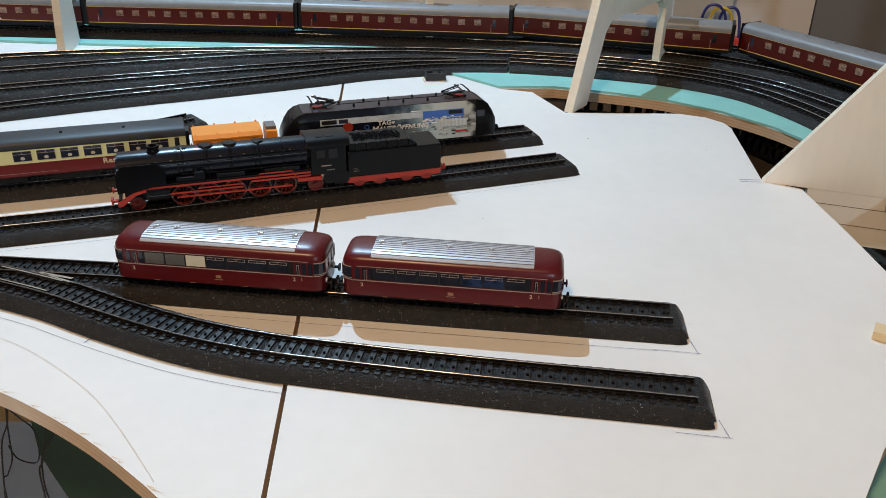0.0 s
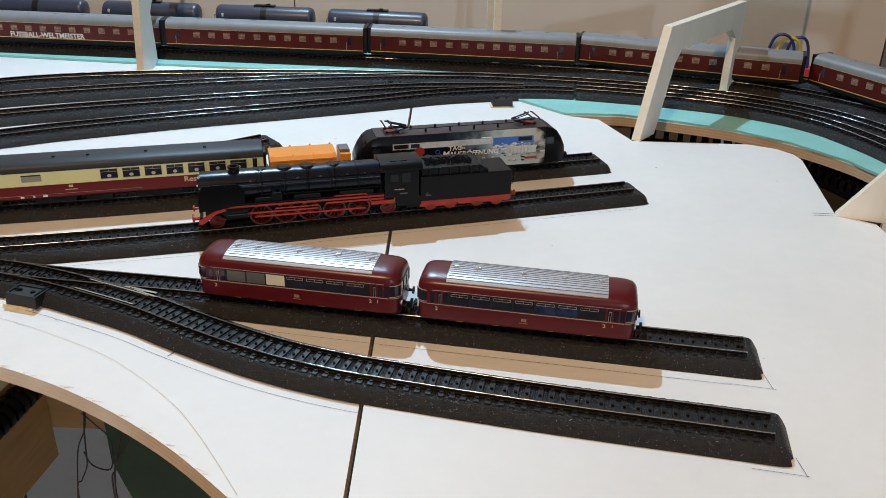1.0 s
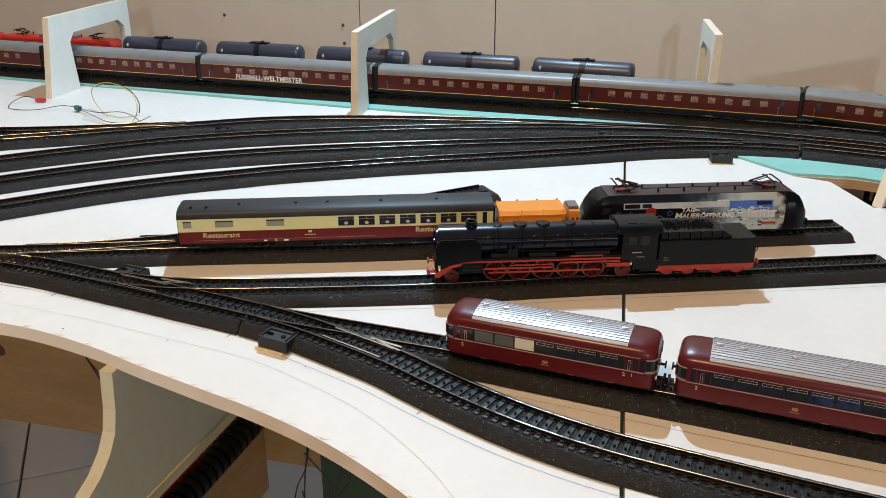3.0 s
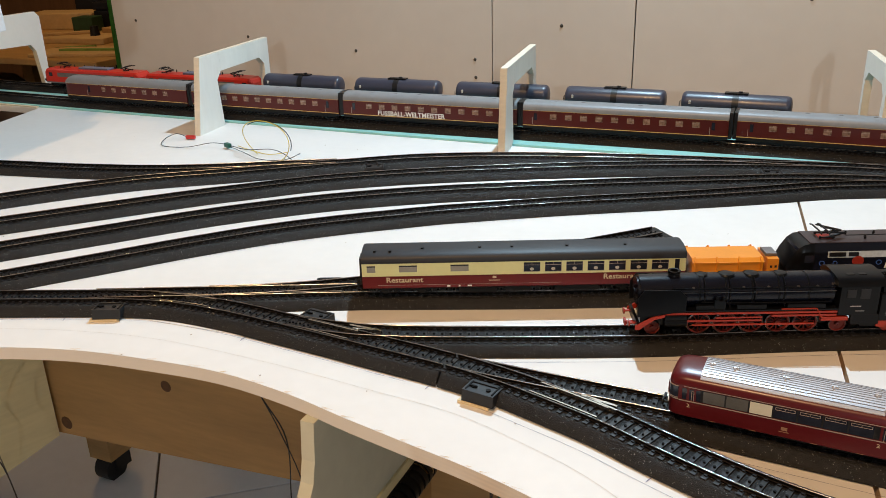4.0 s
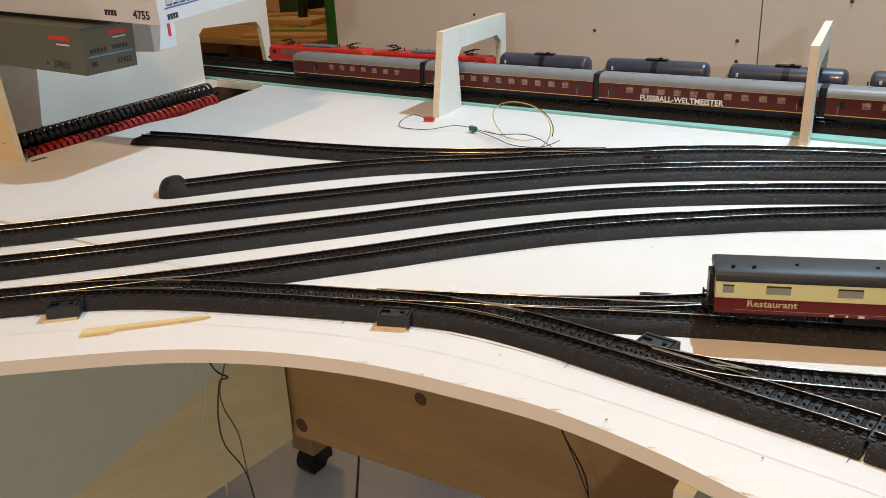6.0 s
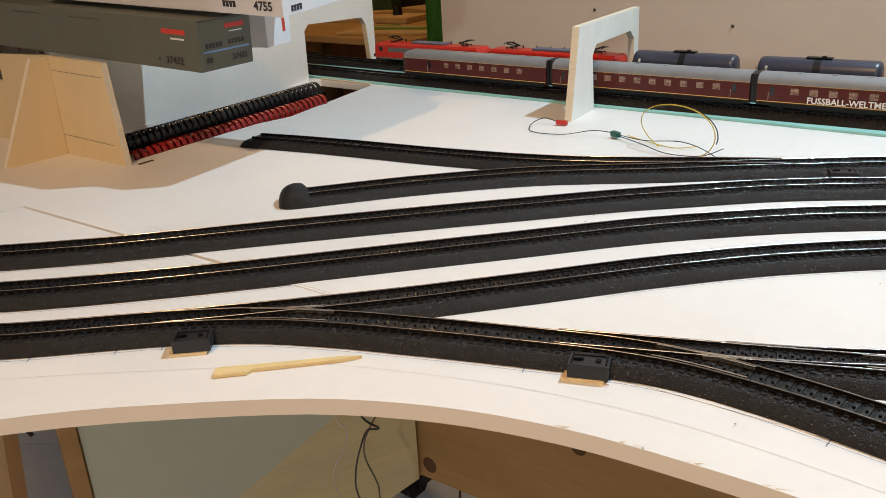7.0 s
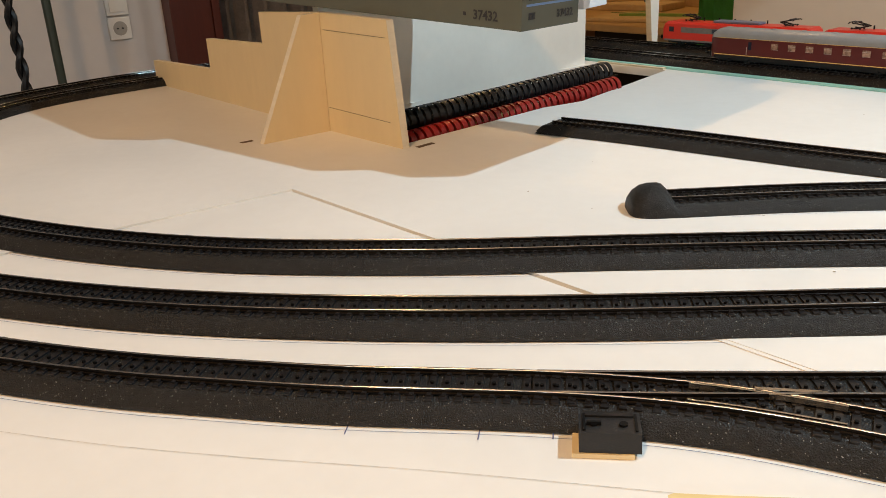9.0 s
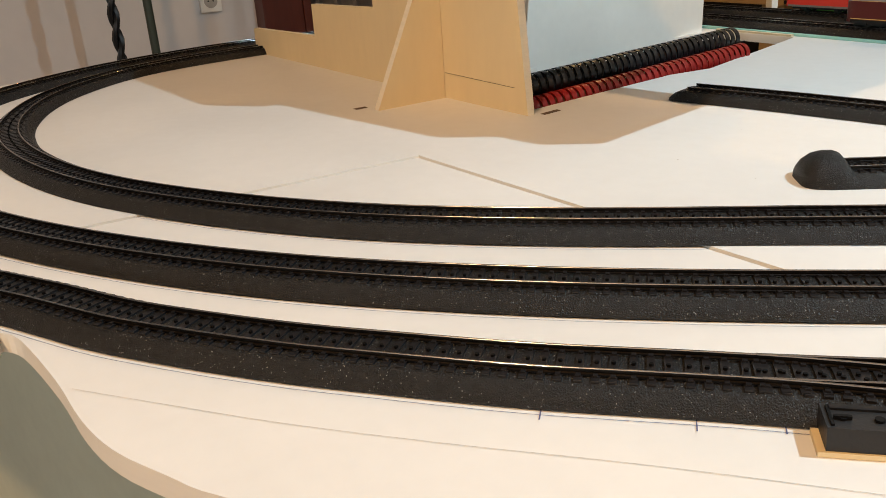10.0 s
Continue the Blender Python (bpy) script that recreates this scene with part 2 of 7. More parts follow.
BACK = [(0.800, 0.600), (0.800, 1.000), (0.720, 1.130), (0.600, 1.195), (0.450, 1.245), (0.280, 1.275), (0.100, 1.292), (-0.150, 1.295), (-0.500, 1.280), (-0.950, 1.262), (-1.950, 1.255),
        (-1.95, 1.105), (-1.735, 1.095), (-1.765, 0.80), (-1.776, 0.63), (-1.760, 0.44), (-1.700, 0.25), (-1.66, 0.12), (-1.60, 0.06), (-1.30, 0.03), (-1.10, 0.085), (-0.990, 0.150), (-0.935, 0.196)]
FRONT, CURVE = [[(p.x, p.y) for p in smooth_curve([(x, y, 0) for x, y in o], 4)] for o in (FRONT, CURVE)]
# the slot beside the yard in which the combs lie
HOLE = [(-1.120, 0.655), (-1.110, 0.643), (-1.128, 0.840), (-1.120, 0.890), (-1.175, 1.105), (-1.290, 1.105), (-1.30, 0.93), (-1.262, 0.742)]


def slab(name, label, outline, cuts, top=0.0, thick=THICK, hole=None, splits=(), gone=None):
    """A plywood plate: outline, cut by planes (point, direction cut away); splits and gone take a further piece out of it."""
    bm = bmesh.new()
    vs = [bm.verts.new((x, y, top)) for x, y in outline]
    es = [bm.edges.new((vs[i], vs[(i + 1) % len(vs)])) for i in range(len(vs))]
    if hole:
        hs = [bm.verts.new((x, y, top)) for x, y in hole]
        es += [bm.edges.new((hs[i], hs[(i + 1) % len(hs)])) for i in range(len(hs))]
    bmesh.ops.triangle_fill(bm, use_beauty=True, use_dissolve=False, edges=es)
    for co, no in cuts:
        bmesh.ops.bisect_plane(bm, geom=bm.verts[:] + bm.edges[:] + bm.faces[:], plane_co=(*co, 0), plane_no=(*no, 0), clear_outer=True)
    for co, no in splits:
        bmesh.ops.bisect_plane(bm, geom=bm.verts[:] + bm.edges[:] + bm.faces[:], plane_co=(*co, 0), plane_no=(*no, 0))
    if gone:
        bmesh.ops.delete(bm, geom=[f for f in bm.faces if gone(f.calc_center_median())], context="FACES")
    bmesh.ops.dissolve_limit(bm, angle_limit=0.01, verts=bm.verts[:], edges=bm.edges[:])
    bmesh.ops.recalc_face_normals(bm, faces=bm.faces[:])
    for f in bm.faces:
        if f.normal.z < 0:
            f.normal_flip()
    got = bmesh.ops.extrude_face_region(bm, geom=bm.faces[:])
    bmesh.ops.translate(bm, vec=(0, 0, -thick), verts=[v for v in got["geom"] if isinstance(v, bmesh.types.BMVert)])
    bmesh.ops.recalc_face_normals(bm, faces=bm.faces[:])
    me = bpy.data.meshes.new(name)
    bm.to_mesh(me)
    bm.free()
    me.materials.append(BOARD)
    me.materials.append(PLY)
    for p in me.polygons:
        p.material_index = 0 if abs(p.normal.z) > 0.5 else 1
    ob = new(name, me)
    return tagged(ob, label, "board", kind="structure")


WHOLE = FRONT + RIGHT + CURVE + BACK
S1N = Vector((0.655, 0.080)).normalized()            # across the long joint of the yard
S2N = Vector((-0.05, 0.998)).normalized()            # across the joint at the loop
g = 0.0013
slab("board_yard_right", "white-painted plywood yard board with a rounded corner", WHOLE, [((0.080 + g, 0.664), -S1N)])
left_cut = ((0.080 - g, 0.664), S1N)
up_line, side_line = ((-1.071, 0.4955 + g), S2N), ((-1.062 - g, 0.40), Vector((-1, 0.06)).normalized())
slab("board_yard_left", "white-painted plywood board of yard and track loop", WHOLE, [left_cut], hole=HOLE, splits=[up_line, side_line],
     gone=lambda c: (c.xy - Vector(up_line[0])).dot(S2N) < 0 and (c.xy - Vector(side_line[0])).dot(side_line[1]) < 0)
slab("board_front", "white-painted plywood board with curved front edge", WHOLE, [left_cut, ((-1.071, 0.4955 - g), S2N), ((-1.062 + g, 0.40), Vector((-1, 0.06)))], top=-0.0008)
# the painted-over right part of that joint
q = math.degrees(math.atan2(0.05, 0.998))
b = box(bmesh.new(), 0.356, 1.165, -0.0014, 0.0014, -0.006, -0.0003)
tagged(part("trim_joint", b, BOARD, m=pose(-1.071, 0.4955, 0, 0, 0, q)), "white paint-filled joint in the board", "joint", kind="structure")

# turquoise underlay below the back tracks and round the curve
bm = bmesh.new()
prism(bm, [(-1.95, 1.112), (-0.80, 1.112), (-0.30, 1.112), (0.00, 1.122), (0.069, 1.140), (0.12, 1.150), (0.12, 1.288), (-0.150, 1.291), (-0.500, 1.276), (-0.950, 1.258), (-1.95, 1.251)], 0.0002, 0.003)
tagged(part("underlay_back", bm, TEAL), "turquoise foam underlay under the back tracks", "underlay", kind="structure")
bm = bmesh.new()
prism(bm, [(0.1205, 1.150), (0.145, 1.050), (0.212, 0.9945), (0.274, 1.0015), (0.334, 0.9875), (0.390, 0.9685), (0.441, 0.9355), (0.483, 0.8905), (0.505, 0.8485), (0.522, 0.791), (0.530, 0.701), (0.530, 0.601), (0.799, 0.601), (0.799, 1.0), (0.719, 1.128), (0.600, 1.193), (0.450, 1.243), (0.280, 1.273), (0.1205, 1.288)], 0.0002, 0.0028)
tagged(part("underlay_curve", bm, TEAL), "turquoise foam underlay along the curved tracks", "underlay", kind="structure")

# ---- tracks ----
ZR = 0.0112          # rail head above the board
PITCH = 0.0064       # from sleeper to sleeper


def route(anchors, step=0.004):
    """A line of even steps through (x, y, heading) anchors."""
    fine = []
    for (x0, y0, h0), (x1, y1, h1) in zip(anchors, anchors[1:]):
        d = math.hypot(x1 - x0, y1 - y0)
        t0, t1 = Vector((math.cos(radians(h0)), math.sin(radians(h0)))) * d, Vector((math.cos(radians(h1)), math.sin(radians(h1)))) * d
        a, b = Vector((x0, y0)), Vector((x1, y1))
        n = max(4, int(d / 0.001))
        for k in range(n):
            t = k / n
            fine.append(a * (2 * t ** 3 - 3 * t * t + 1) + t0 * (t ** 3 - 2 * t * t + t) + b * (3 * t * t - 2 * t ** 3) + t1 * (t ** 3 - t * t))
    fine.append(Vector(anchors[-1][:2]))
    out, left = [fine[0]], 0.0
    for a, b in zip(fine, fine[1:]):
        left += (b - a).length
        if left >= step:
            out.append(b)
            left -= step
    return out


def frames_of(line):
    for i, p in enumerate(line):
        d = (line[min(i + 1, len(line) - 1)] - line[max(i - 1, 0)]).normalized()
        yield p, d, Vector((-d.y, d.x))


def sweep(bm, line, profile, z=0.0, ends=(True, True)):
    rows = [[bm.verts.new((p.x + n.x * u, p.y + n.y * u, z + v)) for u, v in profile] for p, d, n in frames_of(line)]
    k = len(profile)
    for a, b in zip(rows, rows[1:]):
        for i in range(k):
            bm.faces.new((a[i], a[(i + 1) % k], b[(i + 1) % k], b[i]))
    bm.faces.new(rows[0])
    bm.faces.new(rows[-1][::-1])
    return bm


BED = [(-0.0200, 0.0), (-0.0193, 0.0014), (-0.0152, 0.0068), (-0.0138, 0.0076), (0.0138, 0.0076), (0.0152, 0.0068), (0.0193, 0.0014), (0.0200, 0.0)]


def rail_profile(side, head=False):
    c = side * 0.00825
    if head:
        return [(c - 0.00050, 0.01082), (c - 0.00042, 0.01103), (c - 0.00022, 0.01116), (c, ZR), (c + 0.00022, 0.01116), (c + 0.00042, 0.01103), (c + 0.00050, 0.01082)]
    return [(c - 0.0010, 0.0084), (c - 0.0010, 0.0090), (c - 0.00035, 0.0093), (c - 0.00048, 0.0100), (c - 0.00048, 0.0108), (c + 0.00048, 0.0108), (c + 0.00048, 0.0100), (c + 0.00035, 0.0093), (c + 0.0010, 0.0090), (c + 0.0010, 0.0084)]


def sleeper_bm():
    """One sleeper with its rail chairs and the contact stud, centred."""
    b = bmesh.new()
    box(b, -0.0015, 0.0015, -0.0130, 0.0130, 0.0070, 0.0085)
    box(b, -0.0009, 0.0009, -0.0106, -0.0060, 0.0084, 0.0093)
    box(b, -0.0009, 0.0009, 0.0060, 0.0106, 0.0084, 0.0093)
    cyl(b, (0, 0, 0.0084), (0, 0, 0.0095), 0.00085, 6)
    return b


SLEEPER_MESH = mesh_of(sleeper_bm(), "sleeper", SLEEPER)
SV = [v.co.copy() for v in SLEEPER_MESH.vertices]
SF = [tuple(p.vertices) for p in SLEEPER_MESH.polygons]
SLEEPER_MESH.materials.append(STUD)
for p in SLEEPER_MESH.polygons:
    p.material_index = int(Vector(p.center).xy.length < 0.0010 and p.center.z > 0.0086)
SM = [p.material_index for p in SLEEPER_MESH.polygons]


def track(label, anchors, z=0.0, single=300, start=0.0, stub=0):
    """A run of track: ballast bed, two rails with bright heads, sleepers.
    single: how many sleepers, from the share start of its length, are objects of their own.
    stub: -1 or 1 where the track ends at its start or end: the rails run on to its slope."""
    line = route(anchors)
    tr = thing("model_track", label, "model track", "tracks of the layout", m=pose(0, 0, z))
    rails = line
    if stub > 0:
        rails = line + [line[-1] + (line[-1] - line[-2]).normalized() * 0.0055]
    elif stub < 0:
        rails = [line[0] + (line[0] - line[1]).normalized() * 0.0055] + line
    part("ballast_bed", sweep(bmesh.new(), line, BED), BALLAST, tr, smooth=True)
    for side in (-1, 1):
        r = part("rail", sweep(bmesh.new(), rails, rail_profile(side)), RAIL, tr, smooth=False)
        part("rail_head", sweep(bmesh.new(), rails, rail_profile(side, True)), RAILTOP, r, smooth=True)
    spots = list(frames_of(route(anchors, PITCH)))
    if stub:
        p, d, n = spots[-1] if stub > 0 else spots[0]
        far = rails[-1] if stub > 0 else rails[0]
        while (far - p).length > PITCH * 0.55:
            p = p + (d if stub > 0 else -d) * min(PITCH, (far - p).length - 0.0016)
            spots.append((p, d, n))
    first = int(len(spots) * start)
    verts, faces = [], []
    for i, (p, d, n) in enumerate(spots):
        turn = math.atan2(d.y, d.x)
        if first <= i < first + single:
            part("sleeper", SLEEPER_MESH, SLEEPER, tr, m=Matrix.Translation((p.x, p.y, 0)) @ Matrix.Rotation(turn, 4, "Z"))
        else:
            c, s, k = math.cos(turn), math.sin(turn), len(verts)
            verts += [(p.x + v.x * c - v.y * s, p.y + v.x * s + v.y * c, v.z) for v in SV]
            faces += [tuple(k + j for j in f) for f in SF]
    if faces:
        me = bpy.data.meshes.new("sleeper_row")
        me.from_pydata(verts, [], faces)
        me.materials.append(SLEEPER)
        me.materials.append(STUD)
        me.polygons.foreach_set("material_index", SM * (len(faces) // len(SM)))
        tagged(part("sleeper_row", me, SLEEPER, tr), kind="stuff")
    return tr, line


def end_cap(tr, p, heading, slope=1.0):
    """The rounded, sloping end of a stub track; slope stretches its ramp."""
    b = bmesh.new()
    rings = []
    for u, w, hgt in ((-0.0045, 0.02008, 0.00762), (0.0078, 0.0200, 0.00762), (0.0100, 0.0199, 0.00745), (0.0116, 0.0197, 0.0066), (0.0132, 0.0194, 0.0048), (0.0150, 0.0190, 0.0024), (0.0162, 0.0183, 0.0006), (0.0164, 0.0178, 0.0001)):
        u = 0.0078 + (u - 0.0078) * slope if u > 0.0078 else u
        rings.append([(u - (0.0022 if abs(a) > 0.0145 else 0.0008) * max(0.0, u - 0.006) / 0.01, a * w / 0.02, v / 0.0076 * hgt) for a, v in BED])
    loft(b, rings)
    part("end_slope", b, BALLAST, tr, smooth=True, m=Matrix.Translation((p[0], p[1], 0)) @ Matrix.Rotation(radians(heading), 4, "Z"))


def beside(line, d):
    """The line of a parallel track, d metres to its left."""
    return [(x - math.sin(radians(h)) * d, y + math.cos(radians(h)) * d, h) for x, y, h in line]


R_LINE = [(0.224, 1.066, 0), (0.276, 1.062, -5), (0.343, 1.052, -13), (0.413, 1.031, -25), (0.472, 0.995, -41), (0.517, 0.932, -61), (0.545, 0.860, -74), (0.562, 0.77, -82), (0.570, 0.62, -88)]
M_LINE = [(-1.60, 0.16, -14), (-1.42, 0.125, -7), (-1.24, 0.118, 8), (-1.10, 0.152, 20), (-0.961, 0.219, 29), (-0.893, 0.255, 33), (-0.811, 0.314, 40), (-0.746, 0.370, 44), (-0.700, 0.414, 42), (-0.652, 0.452, 34), (-0.596, 0.482, 25), (-0.548, 0.502, 23), (-0.476, 0.530, 21), (-0.420, 0.5470, 12), (-0.360, 0.5515, 0), (-0.300, 0.5480, -5), (-0.225, 0.5415, -6), (-0.158, 0.5350, -8)]
A_LINE = [(-0.158, 0.5350, -8), (-0.095, 0.5215, -17), (-0.030, 0.500, -24), (0.020, 0.480, -20), (0.062, 0.467, -13), (0.110, 0.4585, -6), (0.200, 0.450, -4.5), (0.314, 0.4425, -4)]
B_LINE = [(-0.158, 0.5350, -5), (0.008, 0.531, -3), (0.120, 0.5255, -2.5), (0.314, 0.5175, -2.5)]
C_LINE = [(-0.300, 0.5480, -2), (-0.250, 0.5505, 8), (-0.200, 0.5635, 18), (-0.162, 0.577, 20.5), (-0.067, 0.614, 22), (0.072, 0.677, 23), (0.264, 0.762, 24)]
D_LINE = [(-0.476, 0.532, 22), (-0.400, 0.564, 22), (-0.268, 0.620, 22), (-0.129, 0.674, 22.5), (0.020, 0.738, 23), (0.236, 0.832, 23.5)]
E_LINE = [(-0.390, 0.569, 22), (-0.310, 0.610, 32), (-0.235, 0.668, 44), (-0.170, 0.733, 45), (-0.078, 0.826, 45)]
S1_LINE = [(-0.700, 0.414, 45), (-0.600, 0.518, 47), (-0.541, 0.586, 49), (-0.479, 0.660, 48), (-0.413, 0.728, 41), (-0.344, 0.783, 35), (-0.282, 0.827, 31), (-0.179, 0.888, 29), (-0.080, 0.941, 28.5), (0.000, 0.986, 30), (0.072, 1.028, 24), (0.165, 1.060, 10), (0.224, 1.066, 0)]
S2_LINE = [(-1.66, 1.09, -104), (-1.70, 0.93, -101), (-1.728, 0.80, -97), (-1.745, 0.63, -90), (-1.715, 0.46, -72), (-1.62, 0.30, -48), (-1.45, 0.195, -19), (-1.25, 0.180, 6), (-1.063, 0.233, 25), (-0.925, 0.313, 35), (-0.842, 0.380, 42), (-0.755, 0.466, 47), (-0.600, 0.640, 48), (-0.500, 0.750, 43), (-0.410, 0.826, 35), (-0.305, 0.891, 28), (-0.198, 0.944, 25), (-0.091, 0.993, 24), (0.000, 1.032, 24), (0.090, 1.060, 12), (0.165, 1.070, 2)]
S3_LINE = [(-1.58, 1.09, -108), (-1.625, 0.93, -103), (-1.655, 0.80, -97), (-1.675, 0.62, -88), (-1.645, 0.45, -66), (-1.56, 0.345, -40), (-1.42, 0.275, -16), (-1.268, 0.262, 5), (-1.100, 0.304, 24), (-0.955, 0.389, 37), (-0.870, 0.465, 45), (-0.773, 0.571, 47.5), (-0.638, 0.715, 46), (-0.545, 0.808, 41), (-0.461, 0.880, 35), (-0.345, 0.950, 27), (-0.224, 1.008, 24), (-0.107, 1.055, 20), (0.040, 1.098, 13), (0.120, 1.113, 8)]
S4_LINE = [(-0.820, 0.650, 50), (-0.776, 0.705, 50), (-0.700, 0.786, 44), (-0.590, 0.866, 33), (-0.486, 0.940, 32), (-0.400, 0.995, 27), (-0.313, 1.031, 19), (-0.113, 1.081, 11), (0.040, 1.103, 7), (0.150, 1.113, 2)] + beside(R_LINE[1:], 0.047)
S5_LINE = [(-1.034, 0.771, 14), (-0.972, 0.786, 12), (-0.838, 0.811, 9.5), (-0.735, 0.833, 14), (-0.640, 0.866, 24), (-0.560, 0.906, 29), (-0.486, 0.943, 28)]
BT1_LINE = [(-1.95, 1.155, 0), (-1.30, 1.140, -1), (-0.95, 1.137, 0), (-0.50, 1.145, 2), (-0.10, 1.162, 2.5), (0.08, 1.168, 1)] + beside(R_LINE, 0.100)
BT2_LINE = [(-1.95, 1.225, 0), (-1.25, 1.225, 0), (-0.78, 1.232, 1), (-0.45, 1.245, 3), (-0.15, 1.258, 1.5), (0.08, 1.254, -3)] + beside(R_LINE[1:6], 0.163)

t_m, _ = track("dark grey ballasted track sweeping along the front of the board", M_LINE, single=300, start=0.0)
t_a, _ = track("dark grey ballasted empty stub track with a sloping end", A_LINE, z=0.0004, single=300, stub=1)
t_b, _ = track("dark grey ballasted stub track carrying two red railbuses", B_LINE, z=0.0002, single=300, stub=1)
t_c, _ = track("dark grey ballasted stub track carrying a black steam engine", C_LINE, z=0.0003, stub=1)
t_d, _ = track("dark grey ballasted stub track carrying coach, wagon and locomotive", D_LINE, z=0.0001, stub=1)
t_e, _ = track("short dark grey stub track behind the dining coach", E_LINE, z=0.0005, stub=1)
track("dark grey ballasted track leaving the yard throat", S1_LINE, z=0.0002)
track("dark grey ballasted track of the outer loop", S2_LINE, z=0.0001, single=300, start=0.36)
track("dark grey ballasted track of the inner loop", S3_LINE, z=0.0003, single=300, start=0.36)
t_4, _ = track("dark grey ballasted siding that ends at an earth buffer", S4_LINE, z=0.0)
t_5, _ = track("dark grey ballasted siding with a sloping end", S5_LINE, z=0.0005, stub=-1)
track("dark grey inner curve track on turquoise underlay", R_LINE, z=0.0030)
track("dark grey ballasted back track on turquoise underlay", BT1_LINE, z=0.0032, start=0.25)
track("dark grey ballasted back track along the wall", BT2_LINE, z=0.0034, start=0.25)
for tr, line in ((t_a, A_LINE), (t_b, B_LINE), (t_c, C_LINE), (t_d, D_LINE), (t_e, E_LINE)):
    end_cap(tr, line[-1][:2], line[-1][2])
end_cap(t_5, S5_LINE[0][:2], S5_LINE[0][2] + 180, 1.7)
# earth buffer: a rounded mound at the end of the siding
b = bmesh.new()
rings = []
MOUND = [(0.020 * math.cos(math.pi * k / 12), math.sin(math.pi * k / 12) ** 0.8 if 0 < k < 12 else 0.0) for k in range(13)]
for u, w, hgt in ((-0.0198, 0.30, 0.0004), (-0.0194, 0.52, 0.0038), (-0.0180, 0.72, 0.0088), (-0.0150, 0.87, 0.0134), (-0.0105, 0.96, 0.0165), (-0.0050, 1.0, 0.0178), (0.0005, 1.0, 0.0178), (0.0035, 1.0, 0.0166), (0.0060, 1.0, 0.0138), (0.0085, 1.0, 0.0100), (0.0105, 1.0, 0.0079)):
    rings.append([(u, a * w, v * hgt) for a, v in MOUND])
loft(b, rings)
part("earth_mound", b, BALLAST, t_4, "rounded dark earth buffer", smooth=True, m=Matrix.Translation((-0.824, 0.645, 0)) @ Matrix.Rotation(radians(50), 4, "Z"))


def turnout_drive(x, y, heading, flip=False):
    """The square switch machine beside a turnout, with a slotted top, on a scrap of veneer."""
    t = thing("turnout_drive", "dark grey plastic turnout drive on a veneer scrap", "turnout drive", "turnout drives", m=pose(x, y, 0, 0, 0, heading))
    b = bmesh.new()
    prism(b, [(-0.0078, 0.0012), (0.0078, 0.0012), (0.0078, 0.0088), (-0.0066, 0.0088)], -0.0112, 0.0112, "x")
    part("housing", b, DARKBOX, t)
    b = bmesh.new()
    box(b, -0.0136, 0.0088, -0.0086, 0.0050, -0.0007, 0.0011)
    part("veneer_scrap", b, PLYFACE, t, "light veneer scrap")
    for dx, dy, r in ((-0.0058, -0.001, 0.0014), (0.0050, -0.001, 0.0016)):
        b = bmesh.new()
        cyl(b, (dx, dy, 0.0087), (dx, dy, 0.0097), r, 10)
        if dx < 0:
            box(b, dx - r * 1.9, dx + r * 1.9, dy - 0.0006, dy + 0.0006, 0.0089, 0.0102)
        part("knob", b, STUD, t)
    for u in (-0.0098, 0.0090):
        b = bmesh.new()
        box(b, u, u + 0.0010, -0.0052, 0.0060, 0.0086, 0.0094)
        part("rib", b, STUD, t)
    b = bmesh.new()
    box(b, -0.0088, 0.0086, 0.0040, 0.0066, 0.0086, 0.0096)
    part("cable_ledge", b, BLACK, t)
    return t


turnout_drive(-0.6620, 0.4140, 44)
turnout_drive(-0.4480, 0.5205, 22)
turnout_drive(-0.1270, 0.5110, -8)
turnout_drive(-0.2840, 0.5660, -6)
turnout_drive(-0.3070, 0.6235, 22)
turnout_drive(-0.4350, 0.9420, 28)
turnout_drive(0.0090, 1.0610, 14)
turnout_drive(0.1400, 1.0180, 14)


def frog(tr, x, y, h, spread):
    """Bright nickel crossing and the two switch blades of a turnout."""
    m = Matrix.Translation((x, y, 0)) @ Matrix.Rotation(radians(h), 4, "Z")
    b = bmesh.new()
    box(b, -0.014, 0.010, -0.0010, 0.0010, 0.0090, 0.0113)
    box(b, -0.010, 0.012, -0.0028, -0.0016, 0.0090, 0.0113, m=Matrix.Rotation(radians(spread / 2), 4, "Z"))
    part("crossing", b, NICKEL, tr, "bright nickel crossing", m=m)


for tr, x, y, h, s in ((t_m, -0.628, 0.479, 40, 20), (t_m, -0.390, 0.560, 14, 20), (t_m, -0.235, 0.556, 0, 20), (t_a, -0.052, 0.519, -12, -20)):
    frog(tr, x, y, h, s)


def check_rails(tr, line, x0, x1):
    """The bright check rails beside the running rails of a turnout."""
    pts = [p for p in route(line) if x0 <= p.x <= x1]
    for off in (-0.0064, 0.0064):
        o = [(off - 0.0005, 0.0090), (off - 0.0005, 0.0112), (off + 0.0005, 0.0112), (off + 0.0005, 0.0090)]
        part("check_rail", sweep(bmesh.new(), pts, o), NICKEL, tr, "bright nickel check rail")


check_rails(t_m, M_LINE, -0.655, -0.605)
check_rails(t_m, M_LINE, -0.425, -0.370)
check_rails(t_m, M_LINE, -0.285, -0.235)
check_rails(t_a, A_LINE, -0.095, -0.045)
check_rails(t_d, D_LINE, -0.330, -0.285)

# ---- walls, floor and ceiling ----
WY = 1.448


def wall(name, label, x0, x1, y0, y1, z0, z1, material, cat="wall"):
    return tagged(part(name, box(bmesh.new(), x0, x1, y0, y1, z0, z1), material), label, cat, kind="structure")


